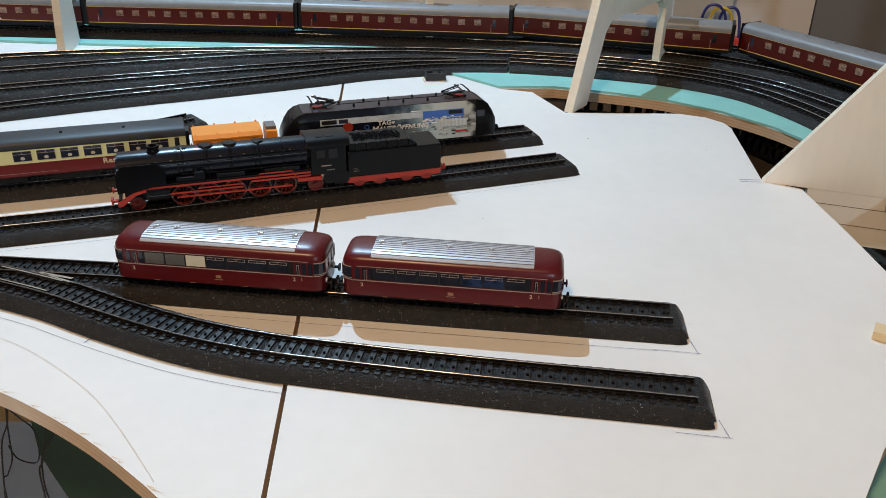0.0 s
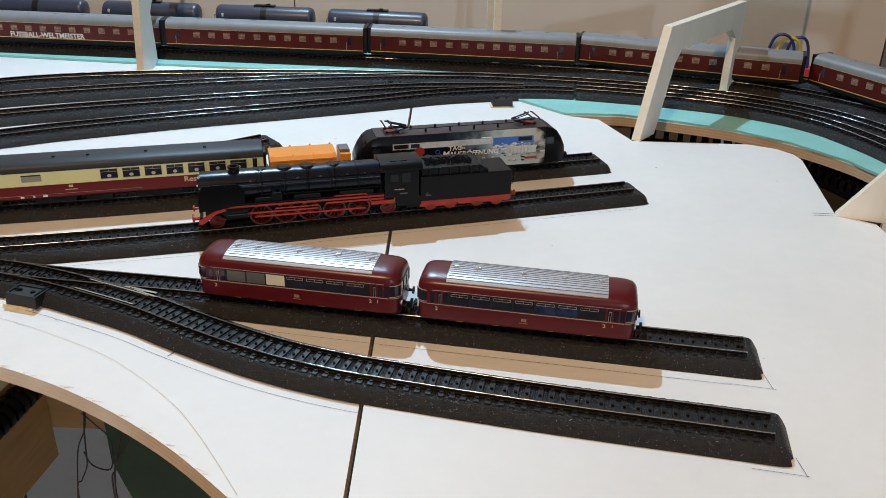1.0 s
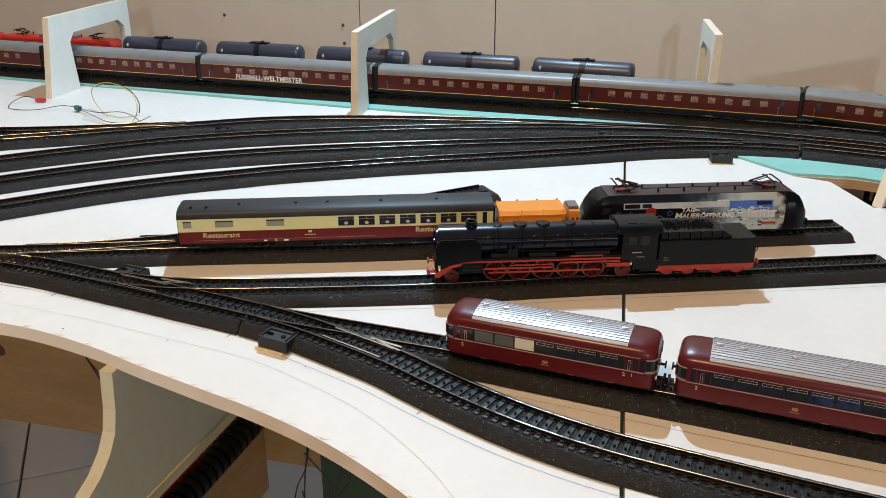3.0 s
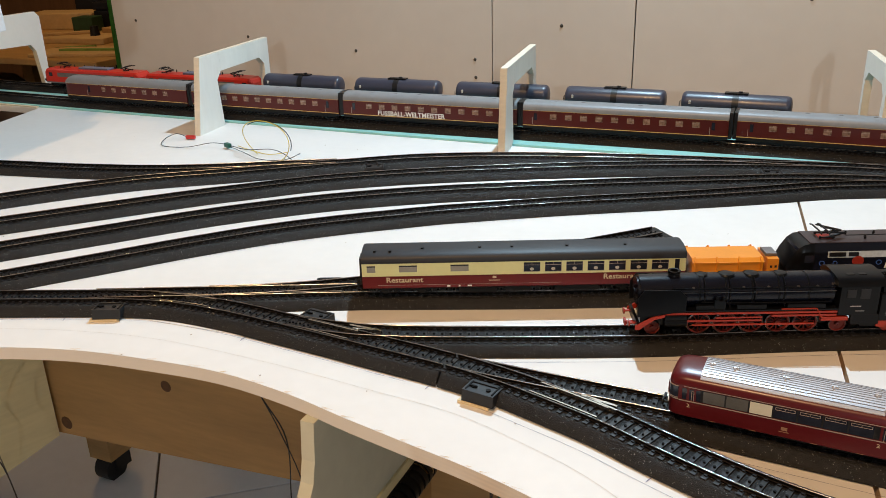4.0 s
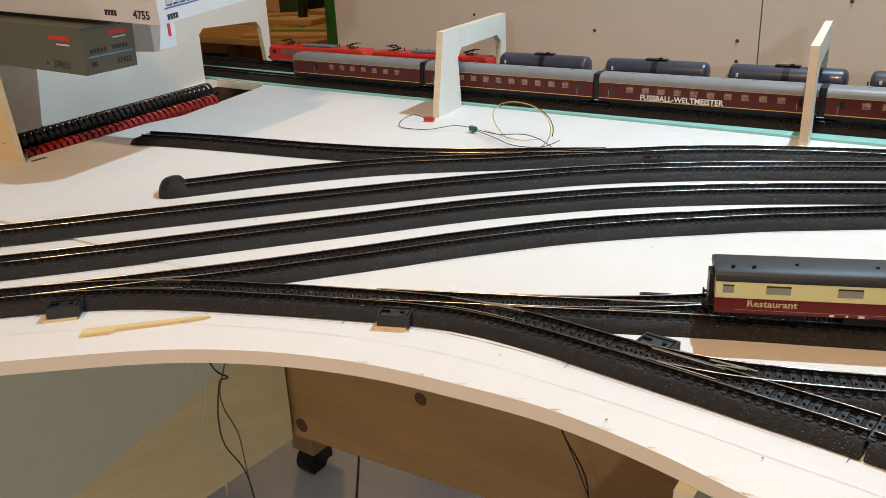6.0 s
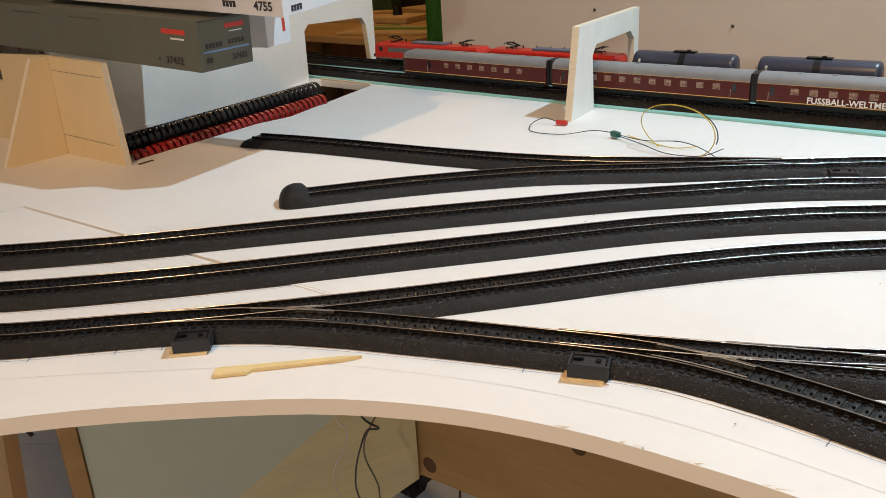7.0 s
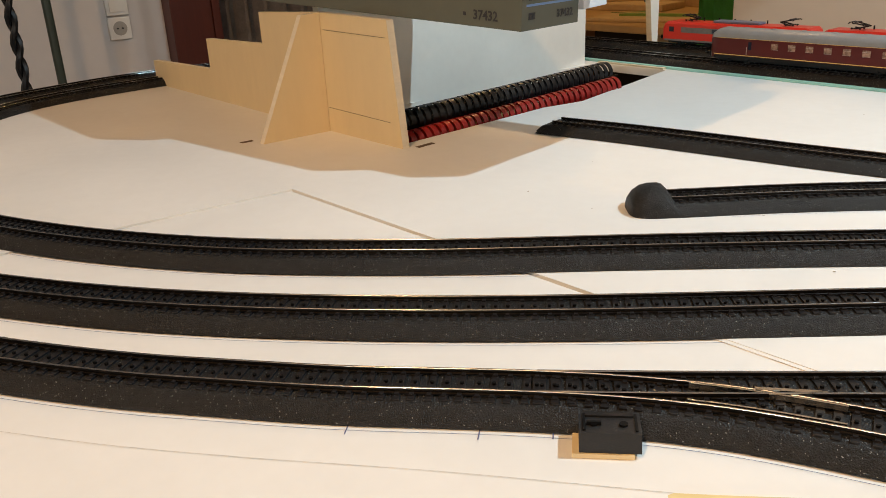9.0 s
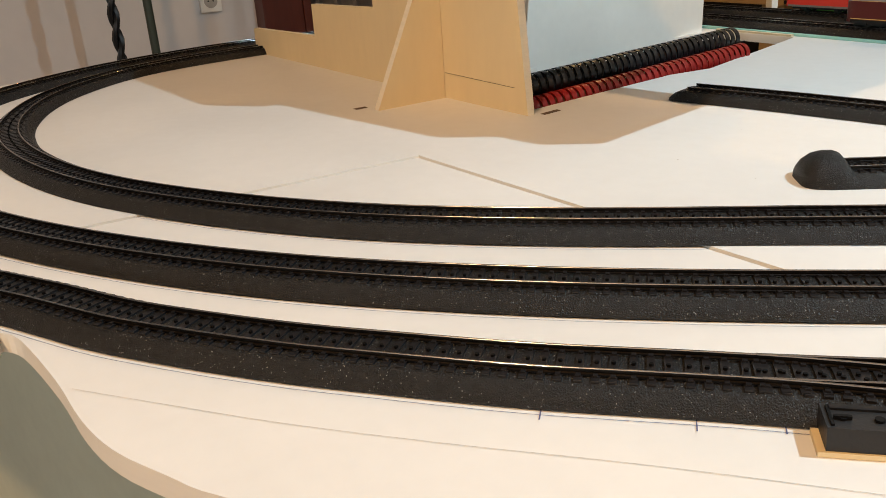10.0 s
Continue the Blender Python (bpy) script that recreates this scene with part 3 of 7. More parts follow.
FLOOR = -0.66
for i, (a, c) in enumerate(((-1.31, -0.474), (-0.472, -0.2335), (-0.2315, 0.692))):
    wall("wall_back", "unpainted plasterboard wall panel with screws", a, c, WY, WY + 0.02, -0.14, 1.35, WALL)
wall("wall_back_core", "dark cavity behind the wall panels", -1.30, 0.92, WY + 0.021, WY + 0.06, FLOOR, 1.9, GROUT)
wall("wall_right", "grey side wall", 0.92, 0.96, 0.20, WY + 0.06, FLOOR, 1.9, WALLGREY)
# out-of-view walls added to keep the room closed around the front lamp
wall("wall_right_return", "plain plastered wall added to close the room", 0.9605, 2.20, 0.20, 0.24, FLOOR, 1.9, WHITEWALL)
wall("wall_right_front", "plain plastered wall added to close the room", 2.20, 2.25, -3.0, 0.24, FLOOR, 1.9, WHITEWALL)
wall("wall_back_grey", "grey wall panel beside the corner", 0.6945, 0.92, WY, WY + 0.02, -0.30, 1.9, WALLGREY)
wall("wall_left", "white plastered wall with light switches", -2.66, -2.60, -3.0, 0.985, FLOOR, 1.9, WHITEWALL)
wall("wall_left_end", "plain plastered wall added to close the room", -3.60, -3.55, -3.0, 4.0, FLOOR, 1.9, WHITEWALL)
wall("wall_front", "plain plastered wall added to close the room", -3.60, 3.0, -3.05, -3.0, FLOOR, 1.9, WHITEWALL)
wall("wall_far", "brown plastered wall of the next room", -3.60, -1.0, 4.0, 4.05, FLOOR, 1.9, mat("brown_wall", (0.30, 0.20, 0.13), 0.8, vary=0.1, scale=4))
wall("ceiling", "white ceiling", -3.60, 2.25, -3.05, 4.05, 1.9, 1.95, WHITEWALL, "ceiling")
wall("floor", "dark joint bed of the tiled floor", -3.60, 2.25, -3.05, 4.05, FLOOR - 0.05, FLOOR - 0.004, GROUT, "floor")

GREYSCREW = mat("grey_phosphate_screw", (0.085, 0.070, 0.055), 0.45, 0.5, vary=0.2, scale=300)
# screws in the wall panels
for x, z in ((-0.352, 0.114), (-0.74, 0.061), (-0.977, 0.080), (-1.252, 0.105), (-0.505, 0.054), (-0.504, 0.023), (-0.62, 0.25), (0.02, 0.16)):
    b = bmesh.new()
    cyl(b, (0, 0, 0), (0, -0.0012, 0), 0.0030, 10, 0.002)
    box(b, -0.0018, 0.0018, -0.0016, -0.0010, -0.0004, 0.0004)
    tagged(part("screw", b, GREYSCREW, m=pose(x, WY, z)), "dark drywall screw in the wall panel", "screw", "wall screws")


# ---- plywood portals ----
def portal(name, x, y, heading, span, height, leg, far_leg=0.02, beam=0.028, thick=0.009, label="", lean=0.0):
    """A portal sawn from plywood: a wide tapering leg, a beam and a thin far leg. Its plane runs along the heading."""
    t = thing(name, label or "pale plywood portal standing astride the tracks", "portal", "plywood portals", m=pose(x, y, 0, 0, 0, heading))
    top = height - beam
    pieces = (("leg", [(0, 0), (lean, height), (leg * 0.55 + lean + 0.014, height), (leg * 0.55 + lean + 0.014, top), (leg * 0.58 + lean, top - 0.012), (leg, 0)]),
              ("beam", [(leg * 0.55 + lean + 0.0141, height), (span - far_leg - 0.0141, height), (span - far_leg - 0.0141, top), (leg * 0.55 + lean + 0.0141, top)]),
              ("far_leg", [(span - far_leg - 0.014, top), (span - far_leg - 0.014, height), (span, height), (span, 0), (span - far_leg, 0), (span - far_leg * 0.9, top - 0.012)]))
    for nm, o in pieces:
        me = mesh_of(prism(bmesh.new(), o, -thick / 2, thick / 2, "y"), nm, ARCHW)
        me.materials.append(PLYPALE)
        for p in me.polygons:
            if abs(p.normal.y) < 0.5:
                p.material_index = 1
        part(nm, me, ARCHW, t)
    return t


portal("plywood_portal", -0.772, 1.028, 98, 0.235, 0.109, 0.072, lean=0.024)
portal("plywood_portal", -0.316, 1.062, 98, 0.225, 0.108, 0.058, lean=0.018)
portal("plywood_portal", 0.121, 1.166, 99, 0.130, 0.113, 0.024, far_leg=0.012, beam=0.024)
portal("plywood_portal", 0.284, 0.919, 59.5, 0.250, 0.109, 0.034, lean=0.044)
big = portal("plywood_portal", 0.436, 0.757, -14, 0.330, 0.200, 0.150, lean=0.135, label="broad pale plywood portal beside the board's edge")
part("foot", prism(bmesh.new(), [(0.036, -0.045), (0.036, -0.0002), (0.1500, -0.0002), (0.1460, -0.045)], -0.0045, 0.0045, "y"), ARCHW, big)
for z in (-0.012, -0.028):
    part("pencil_line", box(bmesh.new(), 0.038, 0.146, -0.00475, -0.0045, z, z + 0.0005), DARKPENCIL, big)

# ---- rolling stock ----
CRIMSON = mat("crimson_railbus_paint", (0.090, 0.0068, 0.0092), 0.30, vary=0.08, scale=40, spec=0.38)
RIBGREY = mat("grey_roof_groove", (0.16, 0.16, 0.18), 0.5, vary=0.1, scale=60)
ROOFSILVER = mat("silver_roof_paint", (0.58, 0.59, 0.63), 0.34, 0.55, vary=0.06, scale=60)
GLASS = mat("dark_window_glass", (0.018, 0.022, 0.035), 0.08, vary=0.3, scale=150)
BLUEGLASS = mat("window_with_blue_seats", (0.020, 0.035, 0.085), 0.10, vary=0.7, scale=220)
PALEPANE = mat("pale_opaque_pane", (0.62, 0.60, 0.48), 0.3, vary=0.05, scale=80)
SMOKEPANE = mat("smoky_grey_pane", (0.10, 0.10, 0.095), 0.2, vary=0.15, scale=90)
CREAM = mat("cream_coach_paint", (0.71, 0.72, 0.38), 0.32, vary=0.04, scale=40, coat=0.2)
MAROON = mat("maroon_coach_paint", (0.135, 0.010, 0.009), 0.34, vary=0.08, scale=40, coat=0.05)
TRIMWHITE = mat("pale_lining", (0.36, 0.30, 0.27), 0.4, vary=0.05, scale=80)
COACHROOF = mat("dark_grey_roof", (0.024, 0.025, 0.029), 0.50, vary=0.10, scale=50, spec=0.35)
LOCOBLACK = mat("satin_black_loco", (0.0040, 0.0044, 0.0055), 0.28, vary=0.25, scale=70, spec=0.16)
SMOKEBOX = mat("blued_smokebox", (0.0042, 0.0050, 0.0100), 0.24, vary=0.25, scale=70, spec=0.26)
COAL = mat("coal", (0.005, 0.005, 0.006), 0.75, vary=0.6, scale=300, bump=1.0, bscale=700, spec=0.08)
WHEELRED = mat("signal_red_frame", (0.34, 0.022, 0.006), 0.5, vary=0.12, scale=90)
# frame's shade on the wheels is put into this darker copy of the red
WHEELDARK = mat("shaded_red_wheel", (0.17, 0.013, 0.006), 0.55, vary=0.2, scale=120)
STEEL = mat("bright_rod_steel", (0.14, 0.13, 0.12), 0.3, 1.0, vary=0.1, scale=90)
ORANGE = mat("orange_wagon_paint", (0.78, 0.27, 0.012), 0.42, vary=0.06, scale=50)
BRIGHTRED = mat("traffic_red_loco", (0.58, 0.028, 0.016), 0.35, vary=0.06, scale=50)
GREYBAND = mat("grey_grille_band", (0.14, 0.13, 0.13), 0.5, vary=0.2, scale=200)
TANKBLUE = mat("blue_grey_tank", (0.040, 0.043, 0.066), 0.34, vary=0.10, scale=40, coat=0.1)
VTRED = mat("wine_red_railcar", (0.080, 0.009, 0.006), 0.36, vary=0.08, scale=50, spec=0.35)
VTROOF = mat("grey_railcar_roof", (0.21, 0.22, 0.23), 0.40, vary=0.10, scale=60)
YELLOWLINE = mat("yellow_lining", (0.66, 0.44, 0.13), 0.45, vary=0.05, scale=90)
DULLGOLD = mat("dull_gold_badge", (0.30, 0.17, 0.10), 0.5, vary=0.1, scale=90)
LETTER = mat("pale_lettering", (0.62, 0.54, 0.36), 0.45, vary=0.03, scale=90)
WHITEMARK = mat("white_marking", (0.78, 0.78, 0.76), 0.45, vary=0.03, scale=90)
WARMPANE = mat("reddish_brown_pane", (0.25, 0.16, 0.115), 0.15, vary=0.75, scale=260)
PALELAMP = mat("pale_lamp_shade", (0.50, 0.47, 0.40), 0.4, vary=0.2, scale=200)
DIMPRINT = mat("dim_grey_print", (0.10, 0.10, 0.10), 0.5, vary=0.2, scale=200)
GREYPANE = mat("frosted_grey_pane", (0.30, 0.30, 0.27), 0.25, vary=0.1, scale=90)
UNDER = mat("dusty_black_underframe", (0.006, 0.0056, 0.0056), 0.6, vary=0.3, scale=120, spec=0.25)


def roof_ring(x, w, z1, zr, n=12, flat=0.75):
    pts = []
    for i in range(n + 1):
        a = math.pi * (1 - i / n)
        pts.append((x, w * math.copysign(abs(math.cos(a)) ** 0.8, math.cos(a)), z1 + (zr - z1) * math.sin(a) ** flat if 0 < i < n else z1))
    return pts


def body_ring(x, w, z0, z1, r=0.0012):
    return [(x, -w + r, z0), (x, -w, z0 + r), (x, -w, z1), (x, w, z1), (x, w, z0 + r), (x, w - r, z0)]


def panel(parent, name, x0, x1, z0, z1, w, material, side=-1, proud=0.00025, label="", bevel=0.0):
    b = bmesh.new()
    y = side * w
    box(b, x0, x1, min(y, y + side * proud), max(y, y + side * proud), z0, z1, bevel)
    return part(name, b, material, parent, label)


def wheelset(parent, x, r, material=UNDER, gauge=0.0082, name="wheelset"):
    b = bmesh.new()
    for s in (-1, 1):
        cyl(b, (x, s * gauge - 0.0014, r), (x, s * gauge + 0.0014, r), r, 18)
        cyl(b, (x, s * (gauge + 0.0014), r), (x, s * (gauge + 0.0022), r), r * 0.35, 10)
    cyl(b, (x, -gauge, r), (x, gauge, r), 0.0010, 6)
    return part(name, b, material, parent, smooth=True)


def bogie(parent, x, base=0.029, r=0.0052, material=UNDER):
    """Two wheelsets in a side frame with axle boxes and springs."""
    b = bmesh.new()
    for s in (-1, 1):
        y = s * 0.0120
        box(b, x - base / 2 - 0.006, x + base / 2 + 0.006, y - 0.0010, y + 0.0010, r * 0.9, r * 1.55)
        for dx in (-base / 2, base / 2):
            box(b, x + dx - 0.0022, x + dx + 0.0022, y - 0.0016, y + 0.0016, r * 0.5, r * 1.6)
            box(b, x + dx * 0.45 - 0.0014, x + dx * 0.45 + 0.0014, y - 0.0014, y + 0.0014, r * 0.7, r * 1.9)
    box(b, x - 0.004, x + 0.004, -0.012, 0.012, r * 1.0, r * 1.7)
    bg = part("bogie", b, material, parent)
    for dx in (-base / 2, base / 2):
        wheelset(bg, x + dx, r, material)
    return bg


def buffers(parent, x, way, z=0.0110, material=UNDER, y=0.0100):
    for s in (-1, 1):
        b = bmesh.new()
        cyl(b, (x - way * 0.002, s * y, z), (x + way * 0.004, s * y, z), 0.0010, 8)
        cyl(b, (x + way * 0.004, s * y, z), (x + way * 0.0049, s * y, z), 0.0026, 12)
        part("buffer", b, material, parent, smooth=True)
    b = bmesh.new()
    box(b, x - way * 0.001, x + way * 0.0055, -0.0016, 0.0016, z - 0.0055, z - 0.0040)
    box(b, x + way * 0.0045, x + way * 0.0060, -0.0030, 0.0030, z - 0.0062, z - 0.0020)
    part("coupler", b, material, parent)


def at_track(base, heading, s, z=0.0, low=0.91):
    """A pose s metres along a straight track that passes through base."""
    return pose(base[0] + s * math.cos(radians(heading)), base[1] + s * math.sin(radians(heading)), ZR + z, 0, 0, heading) @ Matrix.Diagonal((1, 1, low, 1))


CB, CH = (-0.067, 0.618), 22.5
DB, DH = (-0.129, 0.674), 22.7
BB, BH = (0.120, 0.5255), -2.5


def railbus(m, label, pale_pane=False):
    """A two-axle railbus: rounded crimson body, ribbed silver roof, window bands, pale waist line."""
    t = thing("railbus", label, "model railcar", "red railbuses", m=m)
    h, w, z0, z1, zr = 0.0640, 0.0158, 0.0035, 0.0270, 0.0350
    st = [(-1, 0.70, 0.30), (-0.985, 0.84, 0.62), (-0.955, 0.93, 0.84), (-0.91, 0.98, 0.95), (-0.84, 1, 1), (0.84, 1, 1), (0.91, 0.98, 0.95), (0.955, 0.93, 0.84), (0.985, 0.84, 0.62), (1, 0.70, 0.30)]
    b = loft(bmesh.new(), [body_ring(h * u, w * s, z0, z1) for u, s, _ in st])
    body = part("body", b, CRIMSON, t, smooth=True)
    b = loft(bmesh.new(), [roof_ring(h * u, w * s * 1.01, z1, z1 + (zr - z1) * k) for u, s, k in st])
    roof = part("roof", b, CRIMSON, t, "domed crimson roof ends", smooth=True)
    b = bmesh.new()
    rr = lambda x, d: [(x, y, z + d) for _, y, z in roof_ring(x, w * 0.93, z1 + 0.0025, zr, 16)][2:-2]
    up = [rr(x, 0.0004) for x in (-0.0470, 0.0470)]
    lo = [rr(x, -0.0010) for x in (-0.0470, 0.0470)]
    loft(b, [up[0] + lo[0][::-1], up[1] + lo[1][::-1]])
    sil = part("roof_panel", b, ROOFSILVER, roof, "silver ribbed roof panel", smooth=True)
    ring = rr(0, 0.0)
    for i in range(11):
        y = -0.0118 + 0.00236 * i
        k = next(j for j in range(len(ring) - 1) if ring[j][1] <= y <= ring[j + 1][1])
        z = ring[k][2] + (ring[k + 1][2] - ring[k][2]) * (y - ring[k][1]) / (ring[k + 1][1] - ring[k][1])
        b = bmesh.new()
        box(b, -0.0468, 0.0468, y - 0.00020, y + 0.00020, z + 0.0001, z + 0.00062)
        part("roof_rib", b, RIBGREY, roof)
    for x in (-0.043, -0.030, -0.003, 0.022, 0.043):
        b = bmesh.new()
        box(b, x - 0.0018, x + 0.0018, 0.001, 0.0030, zr - 0.0002, zr + 0.0014, 0.0004)
        cyl(b, (x - 0.0005, 0.0035, zr + 0.0004), (x - 0.0005, -0.001, zr + 0.0010), 0.0006, 6)
        part("roof_vent", b, ROOFSILVER, roof)
    for side in (-1, 1):
        panel(t, "waist_line", -h * 0.90, h * 0.90, 0.0157, 0.0162, w, TRIMWHITE, side, 0.0003)
        panel(t, "gutter", -h * 0.86, h * 0.86, 0.0262, 0.0265, w, TRIMWHITE, side, 0.0003)
        panel(t, "window_band", -0.0462, 0.0462, 0.0168, 0.0256, w, BLACK, side, 0.0001)
        for i in range(7):
            x = -0.0442 + 0.01262 * i
            g = BLUEGLASS if i in (4, 5) and not pale_pane else (PALEPANE if pale_pane and i == 2 else (SMOKEPANE if pale_pane and i < 2 else GLASS))
            wn = panel(t, "window", x, x + 0.0117, 0.0172, 0.0252, w, g, side, 0.0002)
            if not (pale_pane and i <= 2):
                b = bmesh.new()
                for u0, u1, v0, v1 in ((0.0006, 0.0109, 0.0230, 0.0232), (0.0006, 0.0109, 0.0247, 0.0249), (0.0006, 0.0008, 0.0230, 0.0249), (0.0107, 0.0109, 0.0230, 0.0249), (0.0056, 0.0058, 0.0230, 0.0249)):
                    y = side * w
                    box(b, x + u0, x + u1, min(y, y + side * 0.0004), max(y, y + side * 0.0004), v0, v1)
                part("vent_frame", b, TRIMWHITE, wn)
        for x in (-0.0560, -0.0520, -0.0482, 0.0475, 0.0512, 0.0550):
            panel(t, "door_pane", x, x + 0.0026, 0.0172, 0.0250, w * 0.998, GLASS, side, 0.0003)
        panel(t, "badge", -0.0016, 0.0016, 0.0094, 0.0116, w, DULLGOLD, side, 0.0002)
        panel(t, "number_bar", -0.0026, 0.0026, 0.0081, 0.0085, w, DULLGOLD, side, 0.0002)
        for x in (-0.0530, 0.0455):
            turn = pose(x, side * (w + 0.0002), 0.0117, 90, 0, 0) if side < 0 else pose(x + 0.002, w + 0.0002, 0.0117, 90, 0, 180)
            writing("2", 0.0036, LETTER, t, turn, "class_mark", bold=0.00004)
        panel(t, "class_mark", 0.0508, 0.0511, 0.0120, 0.0142, w, LETTER, side, 0.0002)
        for x in (-0.050, 0.049):
            b = bmesh.new()
            y = side * (w + 0.0001)
            for u0, u1, v0, v1 in ((-0.0007, -0.0005, 0.0160, 0.0240), (0.0005, 0.0007, 0.0160, 0.0240), (-0.0007, 0.0007, 0.0160, 0.0162), (-0.0007, 0.0007, 0.0238, 0.0240)):
                box(b, x + u0, x + u1, min(y, y + side * 0.0005), max(y, y + side * 0.0005), v0, v1)
            part("grab_frame", b, TRIMWHITE, t)
        for x in (-0.040, -0.018, 0.014, 0.037):
            panel(t, "label_bar", x, x + 0.0034, 0.0045, 0.0048, w, DULLGOLD, side, 0.0002)
    for s in (-1, 1):
        def end_band(name, z0, z1, material, off, first=0.91):
            """A band that runs round the rounded end."""
            half = [(u, k) for u, k, _ in st if u >= first]
            way = [(u, -k) for u, k in half] + [(u, k) for u, k in half[::-1]]
            out = [(s * (h * u + (off if u > 0.99 else off * 0.6)), w * k + math.copysign(off, k)) for u, k in way]
            inn = [(s * (h * u - 0.0006), w * k - math.copysign(0.0006, k)) for u, k in way]
            b = prism(bmesh.new(), out + inn[::-1], z0, z1)
            return part(name, b, material, t)
        end_band("end_window", 0.0172, 0.0254, GLASS, 0.0003)
        end_band("end_waist_line", 0.0157, 0.0162, TRIMWHITE, 0.0003, 0.90)
        end_band("window_frame_top", 0.0253, 0.0257, TRIMWHITE, 0.0005)
        end_band("window_frame_base", 0.0170, 0.0174, TRIMWHITE, 0.0005)
        for y, dx, wy in ((-0.0038, 0, 0.0006), (0.0038, 0, 0.0006), (-0.01115, 0, 0.0007), (0.01115, 0, 0.0007)):
            b = bmesh.new()
            x = s * (h - dx)
            box(b, min(x - s * 0.001, x + s * 0.0006), max(x - s * 0.001, x + s * 0.0006), y - wy, y + wy, 0.0172, 0.0256)
            part("window_pillar", b, CRIMSON, t)
        b = bmesh.new()
        for y in (-0.0095, 0.0095):
            cyl(b, (s * (h - 0.0028), y, 0.0105), (s * (h + 0.0006), y, 0.0105), 0.0016, 12)
        part("headlamp", b, WHITEMARK, t, smooth=True)
        buffers(t, s * (h - 0.001), s, z=0.0085)
    b = bmesh.new()
    box(b, -0.052, 0.052, -0.011, 0.011, 0.0010, 0.0040)
    for x in (-0.030, 0.005, 0.028):
        box(b, x - 0.009, x + 0.009, -0.013, 0.013, 0.0016, 0.0038)
    part("underframe", b, UNDER, t)
    for x in (-0.034, 0.034):
        wheelset(t, x, 0.0052)
    return t


railbus(at_track(BB, BH, -0.0685, low=0.89), "crimson railbus with silver ribbed roof and one pale window", True)
railbus(at_track(BB, BH, 0.0705, low=0.89), "crimson railbus trailer with silver ribbed roof and blue seats")


